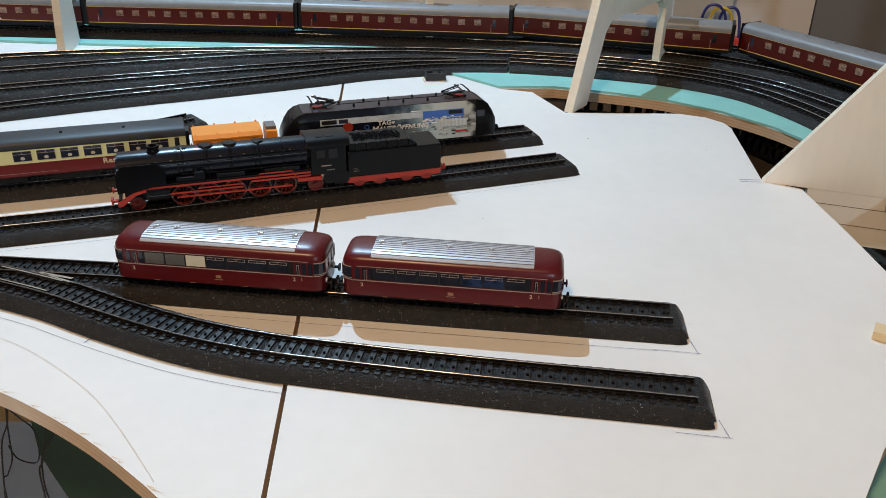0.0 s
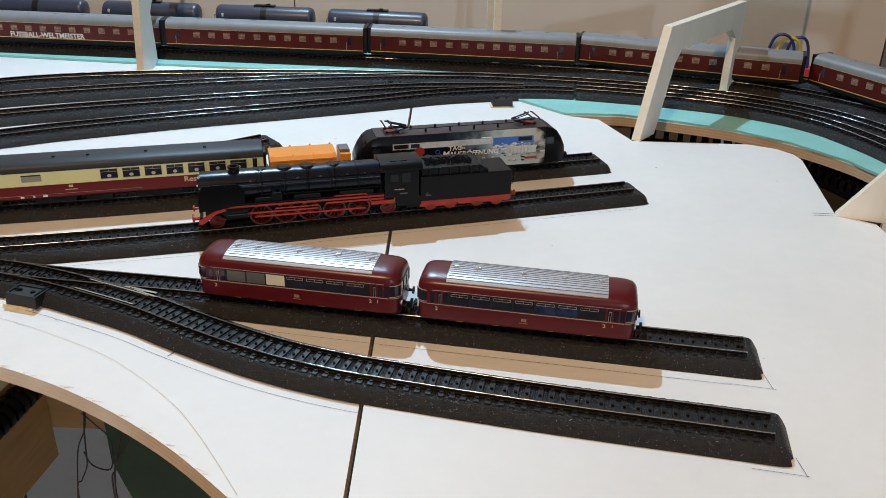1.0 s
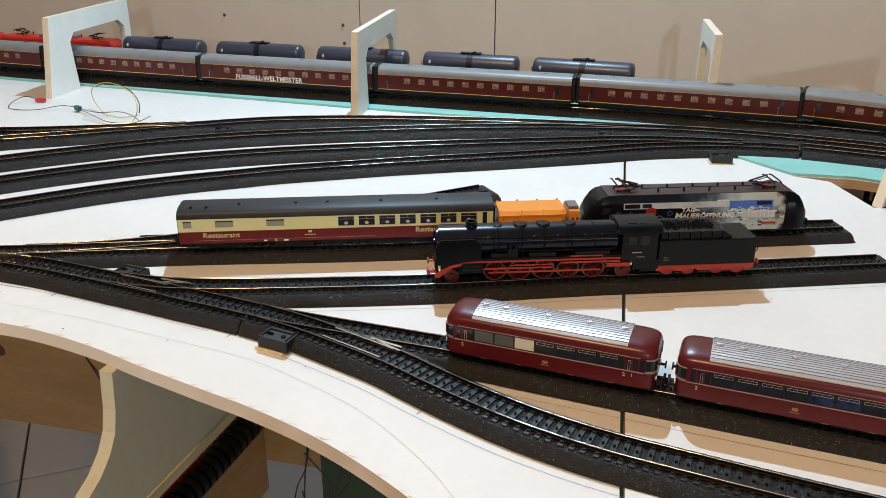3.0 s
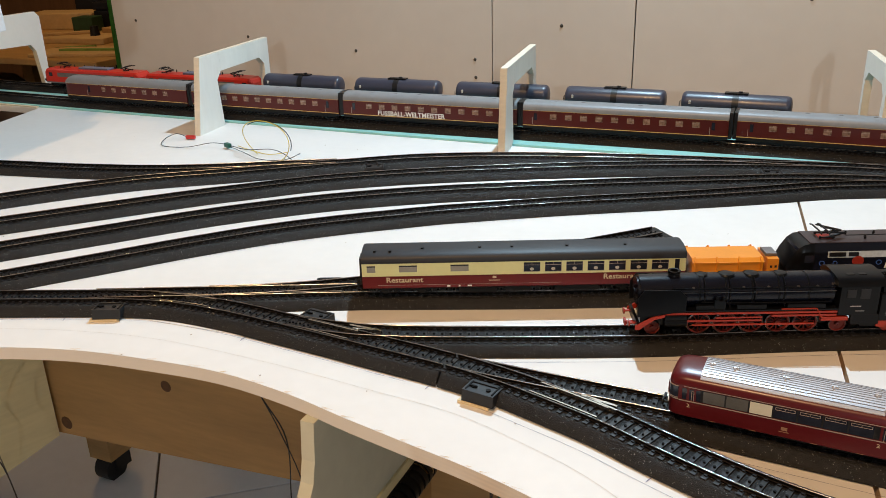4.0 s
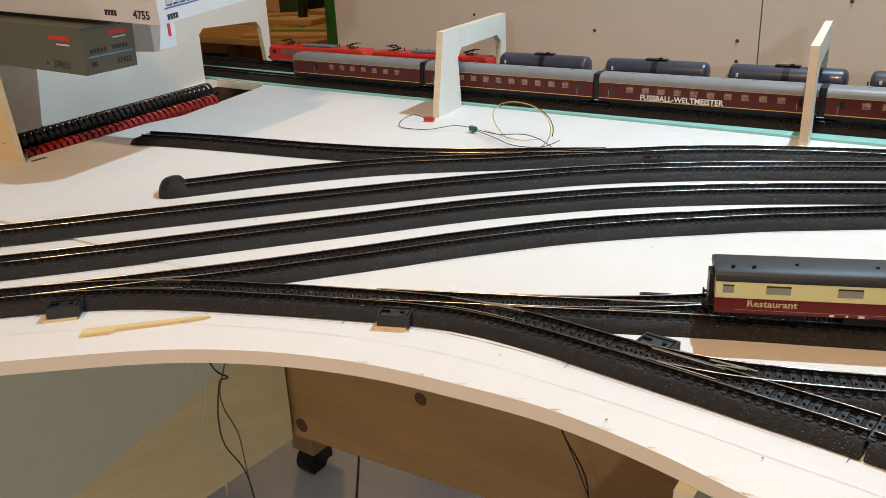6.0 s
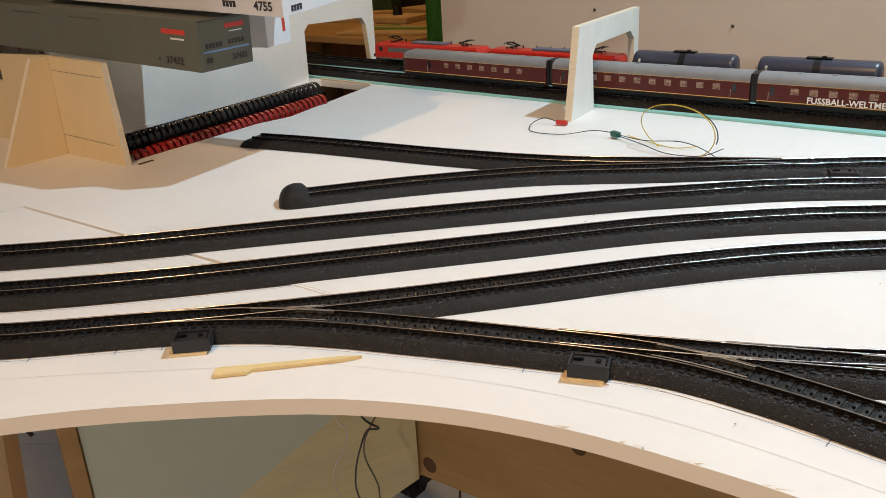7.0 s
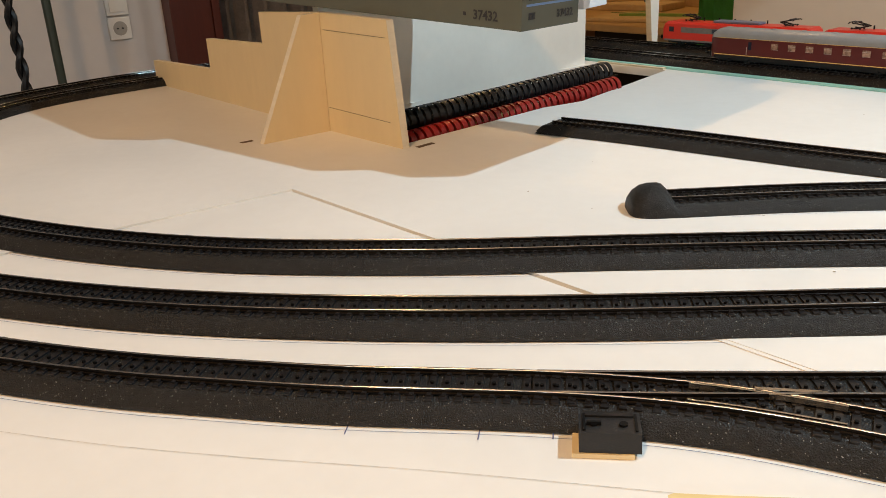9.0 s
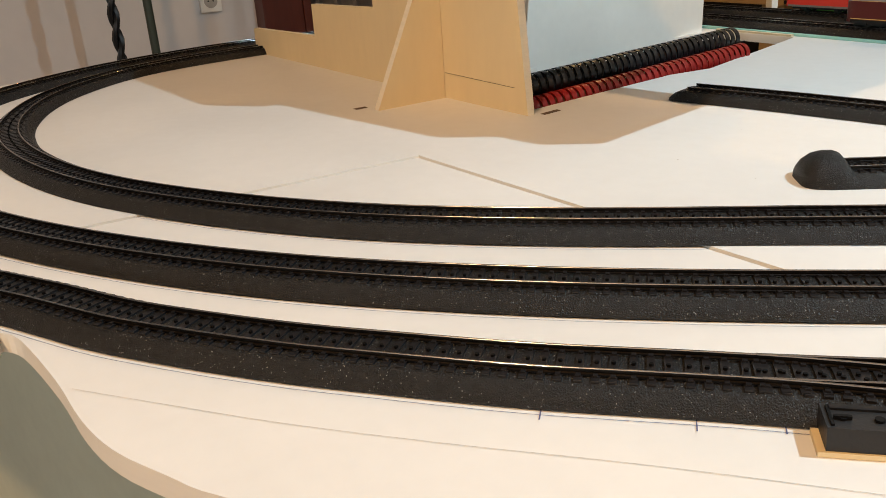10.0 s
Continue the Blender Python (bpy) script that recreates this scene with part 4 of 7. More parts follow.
def steam_engine(m):
    """A black tender engine with red frame, wheels and rods. The front points along -x; x runs from the front buffers."""
    t = thing("steam_locomotive", "black steam locomotive with red wheels and red frame", "model locomotive", m=m)
    b = bmesh.new()
    cyl(b, (0.030, 0, 0.0325), (0.140, 0, 0.0325), 0.0128, 28)
    part("boiler", b, SMOKEBOX, t, smooth=True)
    b = bmesh.new()
    cyl(b, (0.0085, 0, 0.0325), (0.0300, 0, 0.0325), 0.0124, 28)
    cyl(b, (0.0070, 0, 0.0325), (0.0088, 0, 0.0325), 0.0105, 24)
    cyl(b, (0.0055, 0, 0.0325), (0.0075, 0, 0.0325), 0.0020, 8)
    sm = part("smokebox", b, SMOKEBOX, t, "blue-black smokebox", smooth=True)
    for x in (0.048, 0.066, 0.084, 0.102, 0.122):
        b = bmesh.new()
        cyl(b, (x, 0, 0.0325), (x + 0.0012, 0, 0.0325), 0.01305, 28)
        part("boiler_band", b, LOCOBLACK, t, smooth=True)
    b = bmesh.new()
    loft(b, [[(0.0330 + r * math.cos(2 * math.pi * k / 20), r * math.sin(2 * math.pi * k / 20), z) for k in range(20)] for r, z in ((0.0052, 0.0425), (0.0040, 0.0440), (0.0037, 0.0466), (0.0044, 0.0472), (0.0045, 0.0484), (0.0041, 0.0488), (0.0030, 0.0486), (0.0028, 0.0450))])
    part("chimney", b, LOCOBLACK, t, smooth=True)
    for x, r, hh in ((0.0520, 0.0046, 0.0458), (0.0690, 0.0060, 0.0461), (0.0860, 0.0060, 0.0461), (0.1060, 0.0052, 0.0459)):
        b = bmesh.new()
        loft(b, [[(x + r * k * math.cos(a), r * 0.95 * k * math.sin(a), z) for a in [2 * math.pi * i / 16 for i in range(16)]] for k, z in ((1.25, 0.0420), (1.0, 0.0452), (0.96, hh - 0.0016), (0.80, hh - 0.0004), (0.45, hh))])
        part("dome", b, LOCOBLACK, t, smooth=True)
    for s in (-1, 1):
        # smoke deflector, running board, pipes
        b = prism(bmesh.new(), [(0.0060, 0.0175), (0.0060, 0.0330), (0.0100, 0.0395), (0.0340, 0.0395), (0.0390, 0.0340), (0.0390, 0.0212), (0.0200, 0.0195)], s * 0.0150, s * 0.0157, "y")
        part("smoke_deflector", b, LOCOBLACK, t)
        b = bmesh.new()
        box(b, 0.0300, 0.1420, min(s * 0.0100, s * 0.0158), max(s * 0.0100, s * 0.0158), 0.0212, 0.0224)
        part("running_board", b, LOCOBLACK, t)
        b = prism(bmesh.new(), [(0.0050, 0.0070), (0.0050, 0.0105), (0.0160, 0.0170), (0.0300, 0.0205), (0.1420, 0.0205), (0.1420, 0.0190), (0.0320, 0.0190), (0.0180, 0.0152), (0.0080, 0.0070)], s * 0.0148, s * 0.0158, "y")
        part("frame_edge", b, WHEELRED, t, "red frame edge")
        b = bmesh.new()
        tube(b, [(0.030, s * 0.0118, 0.0390), (0.060, s * 0.0124, 0.0388), (0.100, s * 0.0124, 0.0388), (0.140, s * 0.0124, 0.0388)], 0.0005)
        tube(b, [(0.050, s * 0.0132, 0.0280), (0.085, s * 0.0134, 0.0270), (0.138, s * 0.0134, 0.0270)], 0.0007)
        part("pipe", b, LOCOBLACK, t)
        for x, d in ((0.046, 0.014), (0.074, 0.020), (0.108, 0.026)):
            b = bmesh.new()
            box(b, x, x + d, min(s * 0.0118, s * 0.0150), max(s * 0.0118, s * 0.0150), 0.0224, 0.0262, 0.0005)
            part("running_gear_box", b, LOCOBLACK, t)
        b = bmesh.new()
        cyl(b, (0.0250, s * 0.0130, 0.0125), (0.0400, s * 0.0130, 0.0125), 0.0042, 14)
        box(b, 0.0250, 0.0400, min(s * 0.0100, s * 0.0168), max(s * 0.0100, s * 0.0168), 0.0150, 0.0190, 0.0005)
        part("cylinder_block", b, LOCOBLACK, t, smooth=True)
        b = bmesh.new()
        for z0, x0, x1 in ((0.0085, 0.045, 0.128), (0.0120, 0.038, 0.092)):
            box(b, x0, x1, min(s * 0.0132, s * 0.0140), max(s * 0.0132, s * 0.0140), z0, z0 + 0.0013)
        box(b, 0.060, 0.092, min(s * 0.0142, s * 0.0148), max(s * 0.0142, s * 0.0148), 0.0150, 0.0160, m=Matrix.Rotation(radians(0), 4, "Y"))
        part("coupling_rod", b, WHEELRED, t, "red coupling rods")
        b = bmesh.new()
        box(b, 0.098, 0.1420, min(s * 0.0120, s * 0.0150), max(s * 0.0120, s * 0.0150), 0.0160, 0.0175)
        tube(b, [(0.104, s * 0.0155, 0.0225), (0.128, s * 0.0155, 0.0225), (0.132, s * 0.0155, 0.0150)], 0.0006)
        box(b, 0.132, 0.150, min(s * 0.0120, s * 0.0152), max(s * 0.0120, s * 0.0152), 0.0120, 0.0150)
        part("frame_stay", b, WHEELRED, t)
    # wheels
    def spoked(x, r, spokes=12):
        for s in (-1, 1):
            b = bmesh.new()
            y0, y1 = s * 0.0072, s * 0.0098
            n = 24
            for ra, rb, ya, yb in ((r, r * 0.84, y0, y1),):
                rings = [[(x + rad * math.cos(2 * math.pi * i / n), y, r + rad * math.sin(2 * math.pi * i / n)) for i in range(n)] for rad, y in (((ra, ya), (ra, yb), (rb, yb), (rb, ya), (ra, ya)) if r > 0.007 else ((ra, ya), (ra, yb), (rb, yb), (rb, (ya + yb) / 2), (r * 0.3, (ya + yb) / 2), (r * 0.3, yb + s * 0.0008), (r * 0.05, yb + s * 0.0010), (r * 0.05, ya), (ra, ya)))]
                loft(b, rings, cap=False)
            if r > 0.007:
                cyl(b, (x, y0, r), (x, y1 + s * 0.0010, r), r * 0.22, 10)
            wheel = part("driving_wheel" if r > 0.007 else "carrying_wheel", b, WHEELDARK, t, "red spoked wheel, darkened as if shaded by the frame")
            for k in range(spokes if r > 0.007 else 0):
                a = 2 * math.pi * k / spokes
                b = bmesh.new()
                cyl(b, (x + r * 0.15 * math.cos(a), (y0 + y1) / 2, r + r * 0.15 * math.sin(a)), (x + r * 0.88 * math.cos(a), (y0 + y1) / 2, r + r * 0.88 * math.sin(a)), 0.00045, 4)
                part("spoke", b, WHEELDARK, wheel)
            b = bmesh.new()
            rings = [[(x + rad * math.cos(2 * math.pi * i / n), y, r + rad * math.sin(2 * math.pi * i / n)) for i in range(n)] for rad, y in ((r * 1.01, y0), (r * 1.01, y1), (r * 0.95, y1 + s * 0.0002), (r * 0.95, y0), (r * 1.01, y0))]
            loft(b, rings, cap=False)
            part("tyre", b, STEEL, t)
    spoked(0.0180, 0.0055, 8)
    for x in (0.0500, 0.0680, 0.0860, 0.1045, 0.1235):
        spoked(x, 0.0086)
    spoked(0.1460, 0.0060, 8)
    b = bmesh.new()
    box(b, 0.010, 0.150, -0.0065, 0.0065, 0.0060, 0.0200)
    box(b, 0.0060, 0.0080, -0.0150, 0.0150, 0.0070, 0.0130)
    # frame painted black for the shadows that lie between the wheels
    part("main_frame", b, LOCOBLACK, t)
    buffers(t, 0.0060, -1, z=0.0100, material=WHEELRED)
    # cab
    b = bmesh.new()
    box(b, 0.1425, 0.1690, -0.0155, 0.0155, 0.0165, 0.0400, 0.0004)
    cab = part("cab", b, LOCOBLACK, t)
    b = loft(bmesh.new(), [roof_ring(x, 0.0162, 0.0400, 0.0470) for x in (0.1400, 0.1720)])
    part("cab_roof", b, LOCOBLACK, cab, smooth=True)
    for x in (0.148, 0.156):
        b = bmesh.new()
        box(b, x, x + 0.005, -0.009, -0.004, 0.0455, 0.0468)
        part("roof_hatch", b, LOCOBLACK, cab)
    for s in (-1, 1):
        panel(cab, "cab_window", 0.1560, 0.1625, 0.0300, 0.0380, 0.0155, BLACK, s, 0.0003)
        panel(cab, "cab_pane", 0.1470, 0.1530, 0.0310, 0.0375, 0.0155, BLACK, s, 0.0003)
        panel(cab, "number_bar", 0.1500, 0.1575, 0.0236, 0.0243, 0.0155, TRIMWHITE, s, 0.0003)
        panel(cab, "data_bar", 0.1540, 0.1600, 0.0196, 0.0206, 0.0155, DIMPRINT, s, 0.0003)
    b = bmesh.new()
    box(b, 0.1600, 0.1760, -0.0120, 0.0120, 0.0050, 0.0165)
    part("drawbar_box", b, LOCOBLACK, t)
    for s in (-1, 1):
        b = bmesh.new()
        box(b, 0.1520, 0.1710, min(s * 0.0125, s * 0.0150), max(s * 0.0125, s * 0.0150), 0.0085, 0.0168)
        part("cab_step", b, LOCOBLACK, t)
        # sand pipes, feed pump, handrail and washout plugs along the boiler
        for x in (0.0520, 0.0690, 0.0860, 0.1060):
            b = bmesh.new()
            ring = [(x, s * 0.0131 * math.sin(a), 0.0325 + 0.0131 * math.cos(a)) for a in [radians(15 + 11 * q) for q in range(10)]]
            tube(b, ring + [(x + 0.001, s * 0.0140, 0.0225)], 0.00055, 6)
            part("sand_pipe", b, LOCOBLACK, t)
        b = bmesh.new()
        box(b, 0.0580, 0.0660, min(s * 0.0130, s * 0.0156), max(s * 0.0130, s * 0.0156), 0.0226, 0.0300, 0.0008)
        cyl(b, (0.0600, s * 0.0150, 0.0300), (0.0600, s * 0.0150, 0.0325), 0.0013, 10)
        cyl(b, (0.0642, s * 0.0150, 0.0300), (0.0642, s * 0.0150, 0.0318), 0.0010, 10)
        part("feed_pump", b, LOCOBLACK, t)
        b = bmesh.new()
        for x in (0.0440, 0.0780, 0.0950, 0.1150, 0.1280):
            cyl(b, (x, s * 0.0112, 0.0390), (x, s * 0.0122, 0.0396), 0.0008, 8)
        tube(b, [(0.0100, s * 0.0122, 0.0362), (0.0420, s * 0.0137, 0.0362), (0.1400, s * 0.0137, 0.0362)], 0.00035, 5)
        part("handrail", b, STEEL, t)
    # tender
    tn = part("tender_tank", box(bmesh.new(), 0.1705, 0.2440, -0.0155, 0.0155, 0.0112, 0.0335, 0.0010), LOCOBLACK, t)
    b = prism(bmesh.new(), [(0.1720, 0.0330), (0.1720, 0.0400), (0.2180, 0.0400), (0.2250, 0.0352), (0.2250, 0.0330)], -0.0135, 0.0135, "y")
    part("coal_bunker", b, LOCOBLACK, t)
    b = bmesh.new()
    rnd = random.Random(4)
    for i in range(620):
        x, y = rnd.uniform(0.1765, 0.2195), rnd.uniform(-0.0115, 0.0115)
        r = rnd.uniform(0.0005, 0.0010)
        zz = 0.0388 + 0.0018 * (1 - (y / 0.0125) ** 2) - (0.002 if x > 0.214 else 0)
        bmesh.ops.create_icosphere(b, subdivisions=1, radius=r, matrix=Matrix.Translation((x, y, zz)) @ Euler((i, i * 2, i * 3)).to_matrix().to_4x4() @ Matrix.Diagonal((1.2, 0.8, 0.7, 1)))
    tagged(part("coal", b, COAL, t, "glossy black coal heap"), kind="stuff")
    for s in (-1, 1):
        for i in range(6):
            x = 0.1770 + i * 0.0082
            b = bmesh.new()
            box(b, x, x + 0.0012, min(s * 0.0134, s * 0.0148), max(s * 0.0134, s * 0.0148), 0.0334, 0.0400)
            part("bunker_rib", b, LOCOBLACK, t)
        b = prism(bmesh.new(), [(0.1700, 0.0112), (0.2440, 0.0112), (0.2440, 0.0062)] + [(0.2440 - 0.018 * k - d, z) for k in range(4) for d, z in ((0.0060, 0.0056), (0.0080, 0.0074), (0.0130, 0.0074), (0.0150, 0.0056))] + [(0.1700, 0.0062)], s * 0.0138, s * 0.0146, "y")
        part("tender_frame", b, WHEELRED, t)
        for k in range(3):
            panel(t, "tender_data", 0.1745, 0.1790 - 0.001 * k, 0.0160 + 0.0012 * k, 0.0165 + 0.0012 * k, 0.0155, DIMPRINT, s, 0.0002)
    for x in (0.180, 0.196, 0.218, 0.234):
        wheelset(t, x, 0.0055, WHEELRED, name="tender_wheelset")
    buffers(t, 0.2440, 1, z=0.0100, material=WHEELRED)
    b = bmesh.new()
    tube(b, [(0.2446, -0.010, 0.017), (0.2475, -0.010, 0.020), (0.2475, -0.010, 0.032), (0.2446, -0.010, 0.034)], 0.0004)
    part("ladder_rail", b, LOCOBLACK, t)
    return t


steam_engine(at_track(CB, CH, 0.006))


def dining_coach(m):
    """A cream and maroon dining coach with a dark domed roof. x runs from the left end."""
    t = thing("dining_coach", "cream and maroon restaurant coach with dark grey roof", "model coach", m=m)
    L, w = 0.250, 0.0160
    part("lower_body", loft(bmesh.new(), [body_ring(x, w, 0.0075, 0.0190) for x in (0, L)]), MAROON, t)
    part("upper_body", box(bmesh.new(), 0, L, -w, w, 0.0190, 0.0322), CREAM, t)
    b = loft(bmesh.new(), [roof_ring(x, w * 1.015 * k, 0.0322, 0.0322 + 0.0073 * q, 16, 0.62) for x, k, q in ((-0.0003, 0.985, 0.94), (0.001, 1, 1), (L - 0.001, 1, 1), (L + 0.0003, 0.985, 0.94))])
    roof = part("roof", b, COACHROOF, t, smooth=True)
    for x in (0.010, 0.022, 0.047, 0.092, 0.117, 0.160, 0.205):
        b = bmesh.new()
        cyl(b, (x, -0.004 if x > 0.03 else -0.009, 0.0385), (x, -0.004 if x > 0.03 else -0.009, 0.0405), 0.0012, 10)
        part("roof_vent", b, BLACK, roof)
    for s in (-1, 1):
        panel(t, "maroon_line", 0, L, 0.0312, 0.0322, w, COACHROOF, s, 0.0002)
        for x0, x1 in ((0.0040, 0.0105), (0.0290, 0.0430), (0.0690, 0.0830)):
            wn = panel(t, "window", x0, x1, 0.0232, 0.0292, w, GREYPANE, s, 0.0003, "frosted grey pane")
            panel(wn, "vent", x0, x1, 0.0282, 0.0292, w + 0.0003, COACHROOF, s, 0.0002)
        for i in range(7):
            x = 0.1255 + i * 0.01640
            wn = panel(t, "window", x, x + 0.0128, 0.0216, 0.0300, w, GLASS, s, 0.0003)
            b = bmesh.new()
            y = s * (w + 0.0003)
            for u0, u1, v0, v1 in ((0, 0.0128, 0.0276, 0.0279), (0.0062, 0.0065, 0.0276, 0.0300), (0.0, 0.0128, 0.0216, 0.0218), (0.0, 0.0002, 0.0216, 0.0300), (0.0126, 0.0128, 0.0216, 0.0300)):
                box(b, x + u0, x + u1, min(y, y + s * 0.0002), max(y, y + s * 0.0002), v0, v1)
            part("window_frame", b, TRIMWHITE, wn)
            b = bmesh.new()
            yy = s * (w + 0.0001)
            loft(b, [[(x + 0.0064 + r * math.cos(a), yy + s * d, 0.0240 + 0.9 * r * math.sin(a)) for a in [2 * math.pi * k / 12 for k in range(12)]] for r, d in ((0.0016, 0.0), (0.0016, 0.00032), (0.0008, 0.0004))])
            part("table_lamp", b, PALELAMP, wn, "pale table lamp behind the pane")
        panel(t, "door_pane", 0.2415, 0.2450, 0.0200, 0.0305, w, GLASS, s, 0.0003)
        panel(t, "sill_line", 0, L, 0.0190, 0.0194, w, MAROON, s, 0.0003)
        panel(t, "data_line", 0.012, 0.155, 0.0110, 0.0112, w, TRIMWHITE, s, 0.0002)
        for x, d in ((0.066, 0.0026), (0.075, 0.0014), (0.082, 0.0034)):
            panel(t, "white_label", x, x + d, 0.0090, 0.0104, w, WHITEMARK, s, 0.0003)
        panel(t, "badge", 0.1015, 0.1045, 0.0162, 0.0182, w, LETTER, s, 0.0003)
        panel(t, "number_bar", 0.0985, 0.1075, 0.0140, 0.0146, w, LETTER, s, 0.0003)
    for x in (0.0185, 0.1870):
        writing("Restaurant", 0.0066, LETTER, t, pose(x, -w - 0.0003, 0.0138, 90, 0, 0), "coach_lettering", bold=0.00012)
    b = bmesh.new()
    box(b, 0.006, L - 0.006, -0.0125, 0.0125, 0.0062, 0.0080)
    for x, d in ((0.075, 0.03), (0.112, 0.02), (0.150, 0.034)):
        box(b, x, x + d, -0.0130, 0.0130, 0.0022, 0.0070)
    part("underframe", b, UNDER, t)
    for x in (0.032, L - 0.032):
        bogie(t, x)
    for s, x in ((-1, 0.0), (1, L)):
        b = bmesh.new()
        box(b, min(x, x + s * 0.0030), max(x, x + s * 0.0030), -0.0062, 0.0062, 0.0085, 0.0320, 0.0006)
        part("gangway", b, BLACK, t)
        buffers(t, x, s)
    return t


dining_coach(at_track(DB, DH, -0.151))


def hopper_wagon(m):
    t = thing("dump_wagon", "small orange side-dump wagon with ribbed hopper", "model wagon", m=m)
    prof = [(-0.0105, 0.0115), (-0.0150, 0.0165), (-0.0150, 0.0290), (-0.0120, 0.0318), (0.0120, 0.0318), (0.0150, 0.0290), (0.0150, 0.0165), (0.0105, 0.0115)]
    b = loft(bmesh.new(), [[(x, y * k, z) for y, z in prof] for x, k in ((0.003, 0.94), (0.006, 1), (0.047, 1), (0.050, 0.94))])
    part("hopper", b, ORANGE, t)
    for x in (0.004, 0.0185, 0.033, 0.0475):
        for s in (-1, 1):
            b = bmesh.new()
            prism(b, [(s * 0.0106, 0.0115), (s * 0.0151, 0.0165), (s * 0.0151, 0.0290), (s * 0.0120, 0.0319), (s * 0.0124, 0.0332), (s * 0.0165, 0.0294), (s * 0.0166, 0.0158), (s * 0.0112, 0.0105)][::s], x, x + 0.0012, "x")
            part("rib", b, ORANGE, t)
    for s in (-1, 1):
        b = bmesh.new()
        box(b, 0.003, 0.050, min(s * 0.0146, s * 0.0158), max(s * 0.0146, s * 0.0158), 0.0276, 0.0290)
        part("top_rail", b, ORANGE, t)
        b = bmesh.new()
        box(b, 0.001, 0.060, min(s * 0.0120, s * 0.0134), max(s * 0.0120, s * 0.0134), 0.0085, 0.0110)
        part("sole_bar", b, ORANGE, t)
        for x in (0.006, 0.046):
            panel(t, "white_stripe", x, x + 0.003, 0.0090, 0.0108, 0.0134, WHITEMARK, s, 0.0002)
    b = bmesh.new()
    box(b, 0.0530, 0.0605, -0.0120, 0.0120, 0.0110, 0.0300)
    part("end_platform", b, ORANGE, t)
    b = bmesh.new()
    box(b, 0.0532, 0.0603, -0.0070, 0.0070, 0.0300, 0.0330)
    part("platform_roof", b, GREYBAND, t)
    b = bmesh.new()
    for x in (0.0550, 0.0580):
        box(b, x, x + 0.0014, -0.0123, -0.0118, 0.0210, 0.0232)
    part("opening", b, UNDER, t)
    b = bmesh.new()
    box(b, 0.002, 0.060, -0.0105, 0.0105, 0.0050, 0.0112)
    part("underframe", b, UNDER, t)
    for x in (0.015, 0.047):
        wheelset(t, x, 0.0052)
    buffers(t, 0.0015, -1)
    buffers(t, 0.061, 1)
    return t


hopper_wagon(at_track(DB, DH, 0.101) @ Matrix.Diagonal((1.16, 1, 0.90, 1)))


def pantograph(parent, x, z, way, up=0.0045, w=0.0085, material=BLACK):
    b = bmesh.new()
    k = x - way * 0.014
    for s in (-1, 1):
        tube(b, [(x, s * 0.0050, z + 0.001), (k, s * 0.0030, z + up * 0.55)], 0.00090, 5)
        tube(b, [(k, s * 0.0030, z + up * 0.55), (x + way * 0.004, s * w * 0.75, z + up)], 0.00080, 5)
        tube(b, [(x + way * (0.004 + 0.003 * s), -w, z + up - 0.0006), (x + way * (0.004 + 0.003 * s), -w * 0.7, z + up + 0.0004), (x + way * (0.004 + 0.003 * s), w * 0.7, z + up + 0.0004), (x + way * (0.004 + 0.003 * s), w, z + up - 0.0006)], 0.00075, 5)
        box(b, x - 0.006, x + 0.006, s * 0.0055 - 0.0006, s * 0.0055 + 0.0006, z + 0.0008, z + 0.0018)
        tube(b, [(x - way * 0.004, s * 0.0040, z + 0.0012), (k + way * 0.002, s * 0.0016, z + up * 0.5), (x + way * 0.002, s * 0.0040, z + up * 0.95)], 0.0005, 5)
        cyl(b, (x + s * 0.005, -0.0050, z), (x + s * 0.005, -0.0050, z + 0.0022), 0.0009, 8)
        cyl(b, (x + s * 0.005, 0.0050, z), (x + s * 0.005, 0.0050, z + 0.0022), 0.0009, 8)
    return part("pantograph", b, material, parent)


LIVERY = mat("picture_livery_paint", (0.4, 0.4, 0.42), 0.26, vary=0.0, scale=80, spec=0.22)


